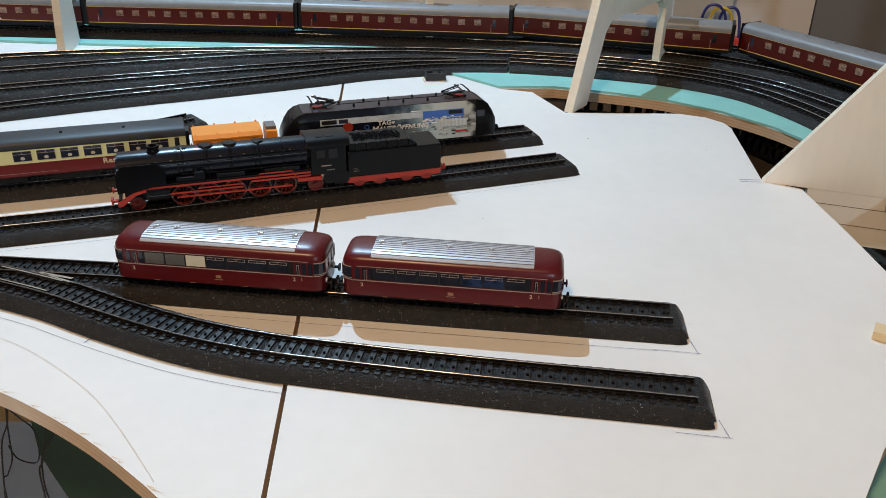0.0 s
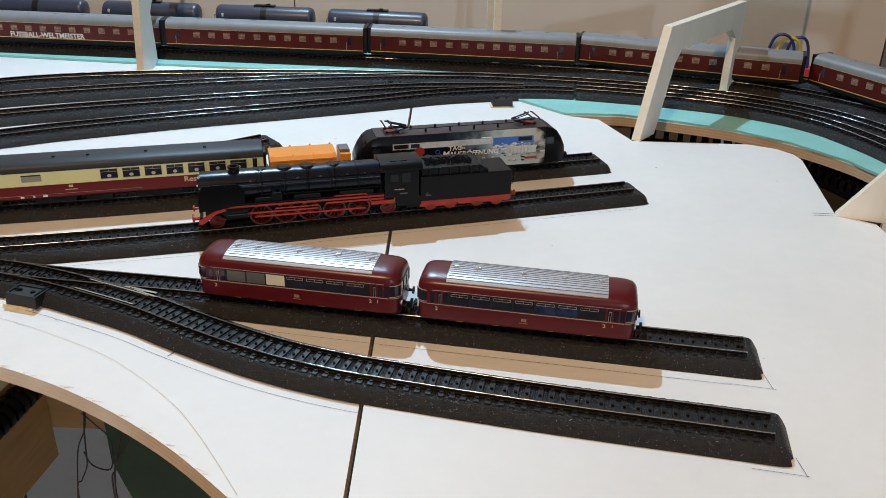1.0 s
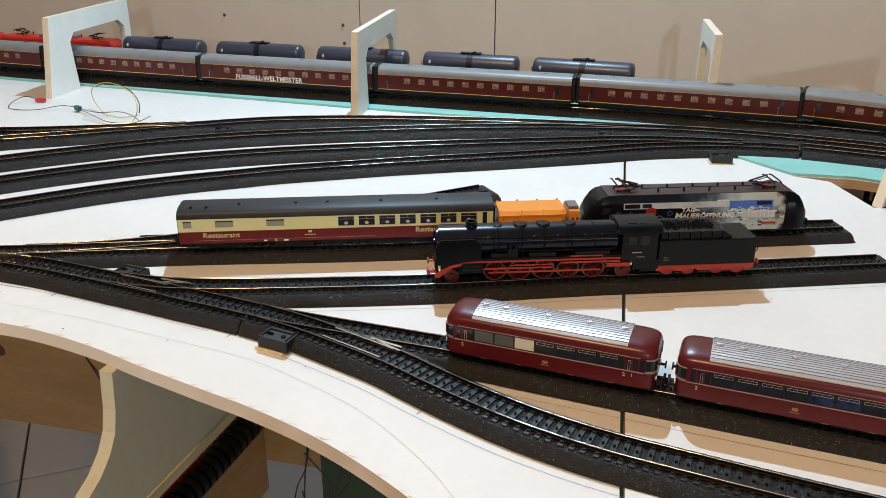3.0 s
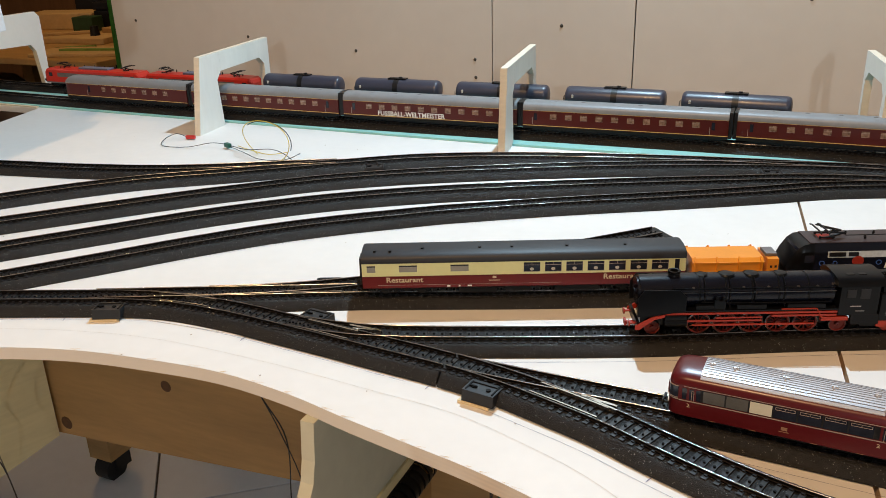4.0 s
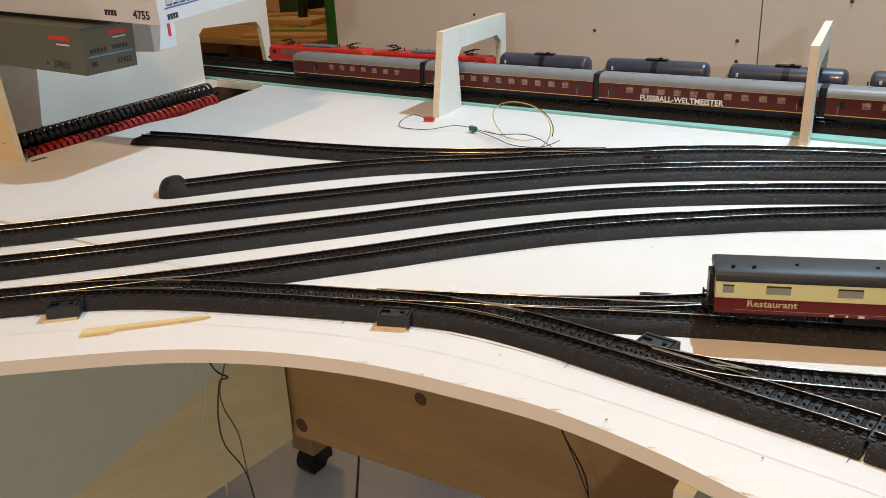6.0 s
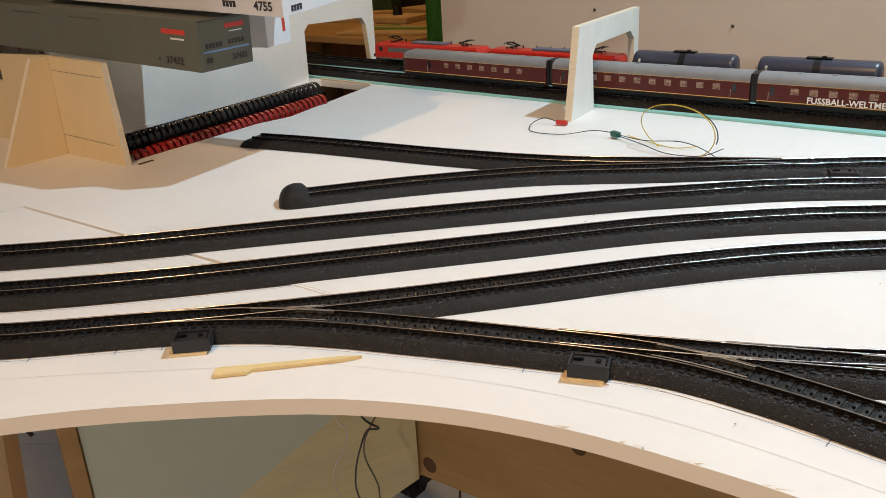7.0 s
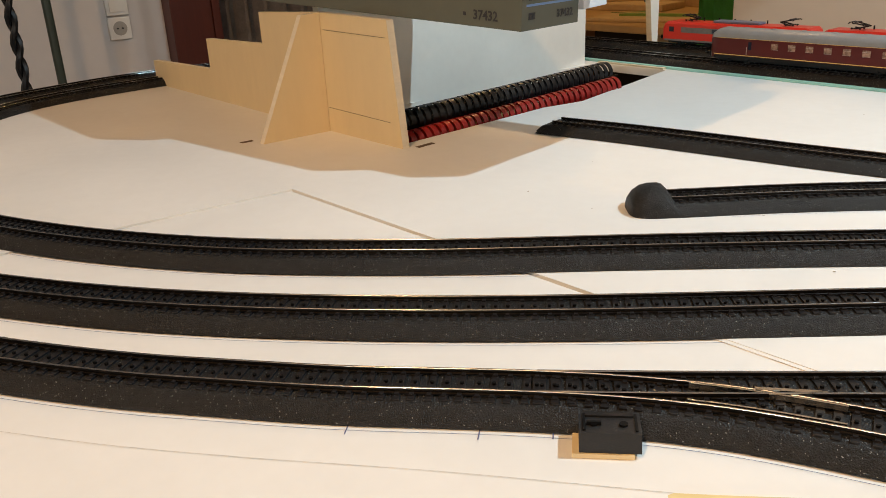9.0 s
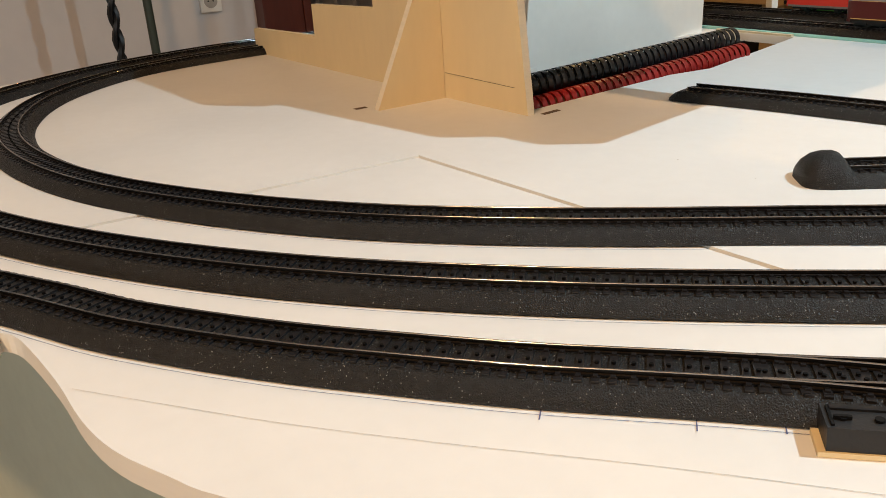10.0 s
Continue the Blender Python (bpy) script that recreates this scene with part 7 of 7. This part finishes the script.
part("plate", b, mat("pale_bracket_plywood", (0.60, 0.60, 0.48), 0.6, vary=0.08, scale=10, bump=0.1, bscale=120), bracket)
part("knot", cyl(bmesh.new(), (-0.2246, 0.556, -0.045), (-0.2240, 0.556, -0.045), 0.0030, 12), KNOT, bracket, "dark knot in the bracket")
b = prism(bmesh.new(), [(-0.150, -0.0112), (0.14, -0.0112), (0.14, -0.64), (0.02, -0.64), (-0.02, -0.45), (-0.07, -0.33), (-0.12, -0.270), (-0.133, -0.254), (-0.142, -0.229), (-0.1495, -0.205)], 0.598, 0.606, "y")
tagged(part("green_board", b, mat("dark_green_board", (0.016, 0.045, 0.022), 0.6, vary=0.25, scale=12, bump=0.1, bscale=120)), "dark green curved board under the layout", "board")
b = bmesh.new()
box(b, -0.2365, -0.2225, 0.350, 0.6415, -0.1300, -0.1213)
tagged(part("support_batten", b, PALEPINE), "pale wooden batten along the bracket's lower edge", "batten")
b = bmesh.new()
box(b, -0.2420, -0.2300, 0.350, 0.6415, -0.2450, -0.1725)
tagged(part("frame_board", b, PINE), "brown pine crossbeam under the layout", "frame board")
comb("binding_comb", "black binding comb lying on the crossbeam", (-0.2310, 0.635, -0.1600), (-0.2310, 0.365, -0.1600), 0.0120, BLACKCOMB)
comb("binding_comb", "red binding comb lying behind the black one", (-0.2480, 0.560, -0.1500), (-0.2480, 0.365, -0.1500), 0.0120, REDCOMB)
b = bmesh.new()
box(b, -0.270, -0.2425, 0.350, 0.6415, -0.2450, -0.1630)
tagged(part("frame_board", b, PINE), "second pine crossbeam behind the first", "frame board")
leg = thing("table_leg", "wooden table leg on a black caster", "table leg")
b = bmesh.new()
box(b, -1.085, -1.035, 0.985, 1.050, -0.610, -0.0602)
part("post", b, PINE, leg)
b = bmesh.new()
cyl(b, (-1.075, 1.005, FLOOR + 0.025), (-1.045, 1.005, FLOOR + 0.025), 0.025, 20)
part("caster_wheel", b, BLACK, leg, "black caster wheel", smooth=True)
b = bmesh.new()
box(b, -1.080, -1.040, 1.000, 1.035, -0.640, -0.6102)
part("caster_fork", b, BLACK, leg)


def hang(label, pts, r=0.0005, material=WIREBLACK):
    tagged(part("hanging_wire", tube(bmesh.new(), smooth_curve(pts, 7), r), material), label, "wire", "wires hanging under the layout")


WIREBROWN = mat("brown_wire_insulation", (0.10, 0.085, 0.055), 0.5, vary=0.1, scale=90)
hang("thin black wire twisted with another under the board", [(-0.578, 0.454, -0.0102), (-0.571, 0.462, -0.041), (-0.558, 0.463, -0.045), (-0.571, 0.466, -0.053), (-0.586, 0.474, -0.072), (-0.613, 0.490, -0.115), (-0.631, 0.506, -0.155), (-0.628, 0.521, -0.193), (-0.630, 0.530, -0.26)], 0.0007)
hang("thin brown wire twisted with another under the board", [(-0.538, 0.452, -0.0102), (-0.567, 0.465, -0.048), (-0.583, 0.473, -0.071), (-0.593, 0.482, -0.093), (-0.594, 0.490, -0.114), (-0.599, 0.497, -0.132), (-0.628, 0.522, -0.194), (-0.640, 0.535, -0.25)], 0.0006, WIREBROWN)
hang("pale grey wire hanging beside the twisted pair", [(-0.610, 0.458, -0.0102), (-0.602, 0.467, -0.055), (-0.596, 0.471, -0.065), (-0.617, 0.484, -0.097), (-0.643, 0.496, -0.131), (-0.659, 0.509, -0.162), (-0.657, 0.519, -0.188), (-0.675, 0.532, -0.24)], 0.0006, GREYLINE)
hang("yellow wire curved against the frame board", [(-0.560, 0.600, -0.0112), (-0.585, 0.605, -0.032), (-0.625, 0.610, -0.045), (-0.660, 0.612, -0.040)], 0.0006, WIREYELLOW)
hang("pair of black wires behind the front edge", [(-0.350, 0.560, -0.0102), (-0.352, 0.565, -0.06), (-0.335, 0.570, -0.11), (-0.315, 0.570, -0.17), (-0.310, 0.570, -0.28), (-0.31, 0.57, -0.40)])
hang("pair of black wires behind the front edge", [(-0.346, 0.562, -0.0102), (-0.350, 0.567, -0.07), (-0.330, 0.572, -0.12), (-0.335, 0.575, -0.20), (-0.330, 0.57, -0.33)], 0.0006)
hang("looped black wire under the board", [(-0.146, 0.566, -0.0102), (-0.145, 0.567, -0.07), (-0.144, 0.567, -0.124), (-0.147, 0.567, -0.147), (-0.149, 0.567, -0.166), (-0.151, 0.567, -0.184), (-0.158, 0.567, -0.200), (-0.164, 0.567, -0.214), (-0.166, 0.567, -0.30)], 0.0006)
hang("looped black wire under the board", [(-0.141, 0.569, -0.0102), (-0.142, 0.569, -0.10), (-0.147, 0.569, -0.145), (-0.158, 0.569, -0.173), (-0.168, 0.569, -0.23)], 0.0006)
hang("looped black wire under the board", [(-0.149, 0.571, -0.135), (-0.139, 0.571, -0.146), (-0.131, 0.571, -0.155), (-0.129, 0.571, -0.168), (-0.134, 0.571, -0.189), (-0.149, 0.571, -0.187), (-0.154, 0.571, -0.174)], 0.0006)
hang("straight black wire before the green board", [(-0.112, 0.560, -0.0102), (-0.115, 0.566, -0.10), (-0.116, 0.567, -0.143), (-0.126, 0.567, -0.182), (-0.132, 0.567, -0.204), (-0.130, 0.567, -0.30)], 0.0007)
hang("black wire crossing before the green board", [(-0.098, 0.560, -0.0102), (-0.102, 0.564, -0.12), (-0.108, 0.566, -0.149), (-0.124, 0.566, -0.176), (-0.128, 0.566, -0.192), (-0.129, 0.566, -0.221), (-0.12, 0.566, -0.30)], 0.0007)
DARKSHELF = mat("dark_brown_shelf", (0.05, 0.035, 0.022), 0.7)
TEALSTRIP = prism(bmesh.new(), [(0.350, 0.345), (0.395, 0.355), (0.432, 0.410), (0.472, 0.465), (0.497, 0.540), (0.507, 0.620), (0.490, 0.700), (0.450, 0.700), (0.455, 0.600), (0.440, 0.530), (0.420, 0.480), (0.385, 0.425)], -0.0760, -0.0720)
tagged(part("underlay_lower", TEALSTRIP, TEAL), "turquoise underlay on the lower level", "underlay", kind="structure")
# a comb bent along the curve below the edge of the board
CURVED = [Vector((p.x, p.y)) for p in smooth_curve([(0.290, 1.030, 0), (0.360, 1.018, 0), (0.420, 0.995, 0), (0.468, 0.957, 0), (0.500, 0.912, 0), (0.520, 0.862, 0)], 16)]
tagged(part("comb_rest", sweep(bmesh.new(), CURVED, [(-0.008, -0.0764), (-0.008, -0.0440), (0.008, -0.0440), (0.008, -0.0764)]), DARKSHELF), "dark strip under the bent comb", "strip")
bent = thing("binding_comb", "black binding comb bent along the curved board edge", "binding comb", "binding combs")
ang = [radians(200 + 140 * k / 8) for k in range(9)]
part("spine", sweep(bmesh.new(), CURVED, [(rr * math.cos(w), -0.030 + rr * math.sin(w)) for rr, ws in ((0.0130, ang), (0.0121, ang[::-1])) for w in ws]), BLACKCOMB, bent, smooth=True)
ang = [radians(-30 + 300 * k / 14) for k in range(15)]
finger = mesh_of(loft(bmesh.new(), [[(z, rr * math.cos(w), rr * math.sin(w)) for rr, ws in ((0.0133, ang), (0.0123, ang[::-1])) for w in ws] for z in (0, 0.0055)]), "finger", BLACKCOMB, True)
for p, d, n in list(frames_of(CURVED))[::3]:
    part("finger", finger, BLACKCOMB, bent, m=Matrix.Translation((p.x, p.y, -0.030)) @ Matrix.Rotation(math.atan2(d.y, d.x), 4, "Z"))
# lower track seen through the gap at the curve
track("lower dark ballasted track seen through the gap", [(0.20, 1.06, -12), (0.34, 1.02, -22), (0.44, 0.955, -42), (0.505, 0.86, -66), (0.535, 0.74, -80)], z=-0.075)
b = bmesh.new()
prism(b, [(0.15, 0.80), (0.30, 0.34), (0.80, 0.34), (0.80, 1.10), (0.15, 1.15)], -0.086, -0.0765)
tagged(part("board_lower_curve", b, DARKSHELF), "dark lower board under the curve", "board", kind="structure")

# ---- the room beyond ----
MAHOGANY = mat("dark_mahogany", (0.085, 0.018, 0.010), 0.4, vary=0.2, scale=8, stretch=(4, 4, 0.4))
cab = thing("cabinet", "dark mahogany cabinet side beside the white wall", "cabinet")
part("side_panel", box(bmesh.new(), -2.68, -2.55, 0.9855, 1.090, FLOOR, 1.6, 0.002), MAHOGANY, cab)
part("corner_post", box(bmesh.new(), -2.68, -2.545, 1.0905, 1.1105, FLOOR, 1.6, 0.002), MAHOGANY, cab)


def cloth(name, label, material, p, q, folds, depth, z0, z1):
    """A hanging folded cloth between two places of the plan."""
    b = bmesh.new()
    p, q = Vector(p), Vector(q)
    side = Vector((-(q - p).y, (q - p).x)).normalized()
    n = folds * 6
    rows = []
    for z in [z0 + (z1 - z0) * k / 6 for k in range(7)]:
        row = []
        for k in range(n + 1):
            u = k / n
            c = p.lerp(q, u) + side * depth * (math.sin(2 * math.pi * folds * u + 0.4 * math.sin(3 * z)) + 0.35 * math.sin(9.3 * u + 2 * z))
            row.append(b.verts.new((c.x, c.y, z)))
        rows.append(row)
    for r0, r1 in zip(rows, rows[1:]):
        for k in range(n):
            b.faces.new((r0[k], r0[k + 1], r1[k + 1], r1[k]))
    bmesh.ops.solidify(b, geom=b.faces[:], thickness=0.003)
    return tagged(part(name, b, material, smooth=True), label, "curtain")


cloth("curtain", "grass-green folded curtain hanging behind the plasterboard panel", mat("green_cloth", (0.055, 0.26, 0.05), 0.85, vary=0.2, scale=30), (-1.515, 1.640), (-1.330, 1.600), 7, 0.007, FLOOR + 0.01, 1.6)
cloth("curtain", "hanging pale grey-brown folded cloth beside the cabinet", mat("grey_brown_cloth", (0.27, 0.21, 0.17), 0.9, vary=0.3, scale=20), (-2.62, 1.118), (-2.62, 1.60), 9, 0.018, FLOOR + 0.02, 1.5)
OUTLET = mat("white_switch_plastic", (0.74, 0.72, 0.68), 0.35, vary=0.02, scale=40)
for i, z in enumerate((0.118, 0.062, 0.006)):
    t = thing("wall_socket" if i == 2 else "light_switch", "white plastic wall socket" if i == 2 else "white plastic light switch above the socket", "wall socket" if i == 2 else "light switch", m=pose(-2.600, 0.873, z))
    part("cover_plate", box(bmesh.new(), 0.0002, 0.008, -0.026, 0.026, -0.026, 0.026, 0.002), OUTLET, t)
    if i == 2:
        b = bmesh.new()
        cyl(b, (0.0078, 0, 0), (0.0086, 0, 0), 0.0165, 24)
        part("socket_well", b, mat("socket_grey", (0.35, 0.33, 0.30), 0.5), t, smooth=True)
        b = bmesh.new()
        for y in (-0.006, 0.006):
            cyl(b, (0.0084, y, 0), (0.0090, y, 0), 0.0022, 8)
        part("socket_hole", b, BLACK, t)
    else:
        part("rocker", box(bmesh.new(), 0.0078, 0.0105, -0.018, 0.018, -0.018, 0.018, 0.001), OUTLET, t)
b = bmesh.new()
cyl(b, (-2.300, 0.648, FLOOR), (-2.300, 0.648, 1.2), 0.0085, 14)
tagged(part("metal_pole", b, mat("dark_green_metal", (0.05, 0.06, 0.045), 0.4, 0.3), smooth=True), "thin dark green metal pole on the floor", "pole")
b = bmesh.new()
for ph in (0, math.pi):
    tube(b, [(-2.300 + 0.006 * math.cos(k * 0.8 + ph), 0.580 + 0.006 * math.sin(k * 0.8 + ph), FLOOR + k * 0.012) for k in range(150)], 0.0060, 6)
tagged(part("twisted_cable", b, BLACK, smooth=True), "thick black twisted cable hanging beside the pole", "cable")

WORKTOP = mat("honey_wood_top", (0.42, 0.25, 0.09), 0.45, vary=0.15, scale=8, stretch=(1, 6, 1))
tb = thing("work_table", "honey-coloured wooden work table in the next room", "table")
part("tabletop", box(bmesh.new(), -2.75, -1.56, 1.62, 2.45, -0.036, -0.020, 0.003), WORKTOP, tb)
for x in (-2.70, -1.60):
    for y in (1.67, 2.40):
        part("leg", box(bmesh.new(), x - 0.025, x + 0.025, y - 0.025, y + 0.025, FLOOR - 0.003, -0.0362), WORKTOP, tb)
SCRAPWOOD = mat("brown_scrap_wood", (0.46, 0.29, 0.12), 0.6, vary=0.25, scale=12, stretch=(1, 5, 1))
STRIPGREEN = mat("grass_green_strip", (0.16, 0.26, 0.05), 0.7, vary=0.2, scale=60)
DEEPGREEN = mat("dark_green_lacquer", (0.02, 0.06, 0.025), 0.5, vary=0.2, scale=60)
TANBOARD = mat("tan_plywood_offcut", (0.52, 0.35, 0.16), 0.6, vary=0.2, scale=12, stretch=(1, 5, 1))


def clutter(name, label, cat, material, x, y, turn, w, d, h, z=-0.0198):
    """A loose block or board on the work table, its corners slightly worn."""
    b = box(bmesh.new(), -w / 2, w / 2, -d / 2, d / 2, 0, h, min(0.003, h * 0.3))
    return tagged(part(name, b, material, m=pose(x, y, z, 0, 0, turn)), label, cat)


clutter("offcut", "long tan plywood board lying on the work table", "offcut", TANBOARD, -1.960, 1.905, 8, 0.34, 0.11, 0.016)
clutter("offcut", "honey-coloured plywood sheet at the table's edge", "offcut", TANBOARD, -1.700, 1.735, 16, 0.26, 0.13, 0.008)
clutter("offcut", "pale wooden block at the back of the work table", "offcut", TANBOARD, -2.220, 2.170, 20, 0.22, 0.12, 0.050)
clutter("offcut", "brown board leaning flat among the offcuts", "offcut", SCRAPWOOD, -1.790, 2.060, -14, 0.30, 0.12, 0.022)
clutter("offcut", "thick brown pine block on the work table", "offcut", SCRAPWOOD, -2.450, 1.960, 25, 0.24, 0.16, 0.040)
clutter("offcut", "brown board offcut near the table's corner", "offcut", WORKTOP, -2.330, 1.740, -12, 0.22, 0.14, 0.030)
clutter("offcut", "thin wood strip lying across the tan board", "offcut", SCRAPWOOD, -1.985, 1.905, 35, 0.20, 0.03, 0.008, -0.0036)
clutter("tool_case", "dark green case beside the pale block", "tool case", DEEPGREEN, -2.070, 2.105, 12, 0.07, 0.06, 0.045)
case = thing("tool_case", "black tool case at the back of the work table", "tool case", m=pose(-2.010, 2.270, -0.0198, 0, 0, 18))
part("case_body", box(bmesh.new(), -0.12, 0.12, -0.07, 0.07, 0, 0.055, 0.004), BLACK, case)
part("case_lid", box(bmesh.new(), -0.121, 0.121, -0.071, 0.071, 0.0565, 0.080, 0.004), BLACK, case)
part("case_handle", tube(bmesh.new(), smooth_curve([(-0.035, -0.070, 0.045), (-0.033, -0.088, 0.045), (0.033, -0.088, 0.045), (0.035, -0.070, 0.045)], 6), 0.004), BLACK, case)
b = cyl(bmesh.new(), (0, 0, 0), (0, 0, 0.026), 0.014, 16, 0.011)
tagged(part("dark_stopper", b, BLACK, m=pose(-1.862, 1.925, -0.0036)), "small dark round stopper on the tan board", "stopper")
b = prism(bmesh.new(), [(0, 0), (0.16, 0.035), (0.165, 0.050), (0.01, 0.018)], 0, 0.005)
tagged(part("green_strip", b, STRIPGREEN, m=pose(-1.765, 1.700, -0.0116, 0, 0, 4)), "bright green strip lying on the plywood sheet", "strip")
b = prism(bmesh.new(), [(0, 0), (0.09, 0.05), (0.085, 0.062), (-0.006, 0.014)], 0, 0.008)
tagged(part("green_strip", b, STRIPGREEN, m=pose(-1.830, 1.745, -0.0198, 0, 0, 10)), "short bent green strip on the work table", "strip")
bag = thing("bag", "dark brown bag standing under the table", "bag")
b = loft(bmesh.new(), [[(-2.05 + 0.14 * k * math.cos(a), 1.72 + 0.09 * k * math.sin(a), z) for a in [2 * math.pi * i / 18 for i in range(18)]] for k, z in ((0.9, -0.45), (1.05, -0.36), (1.0, -0.22), (0.8, -0.12), (0.5, -0.09))])
part("bag_body", b, mat("dark_brown_leather", (0.05, 0.028, 0.018), 0.5, vary=0.3, scale=30), bag, smooth=True)
b = bmesh.new()
box(b, -2.25, -1.85, 1.62, 1.82, FLOOR - 0.004, -0.4502)
tagged(part("storage_crate", b, mat("brown_crate", (0.12, 0.07, 0.04), 0.7, vary=0.2, scale=20)), "brown storage crate under the table", "crate")
# doorway's darkness is a flat black sheet, not an opening
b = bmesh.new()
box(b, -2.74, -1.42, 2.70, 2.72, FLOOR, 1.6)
tagged(part("wall_dark", b, mat("unlit_doorway_black", (0.012, 0.010, 0.010), 0.8)), "black sheet in place of the doorway to an unlit room", "doorway", kind="structure")
wall("wall_beyond", "brown wood-panelled wall", -3.55, -1.0, 2.73, 2.78, FLOOR, 1.9, mat("brown_panel", (0.17, 0.075, 0.028), 0.5, vary=0.2, scale=5, stretch=(4, 4, 0.5)))
t = thing("wall_socket", "pale socket plate on the brown wall", "wall socket", m=pose(-2.31, 2.73, 0.02, 0, 0, -90))
part("cover_plate", box(bmesh.new(), 0.0002, 0.008, -0.035, 0.035, -0.035, 0.035, 0.002), mat("beige_plastic", (0.40, 0.30, 0.20), 0.4), t)

# floor tiles, laid cornerwise
tile = mesh_of(box(bmesh.new(), -0.148, 0.148, -0.148, 0.148, -0.008, 0.0, 0.0015), "floor_tile", TILE)
fl = bpy.data.objects["floor"]
for i in range(-9, 10):
    for j in range(-9, 10):
        x, y = -0.95 + 0.30 * (i * math.cos(radians(38)) - j * math.sin(radians(38))), 0.75 + 0.30 * (i * math.sin(radians(38)) + j * math.cos(radians(38)))
        if -2.5 < x < 0.85 and -0.9 < y < 2.6:
            part("floor_tile", tile, TILE, fl, m=pose(x, y, FLOOR + 0.004, 0, 0, 38))
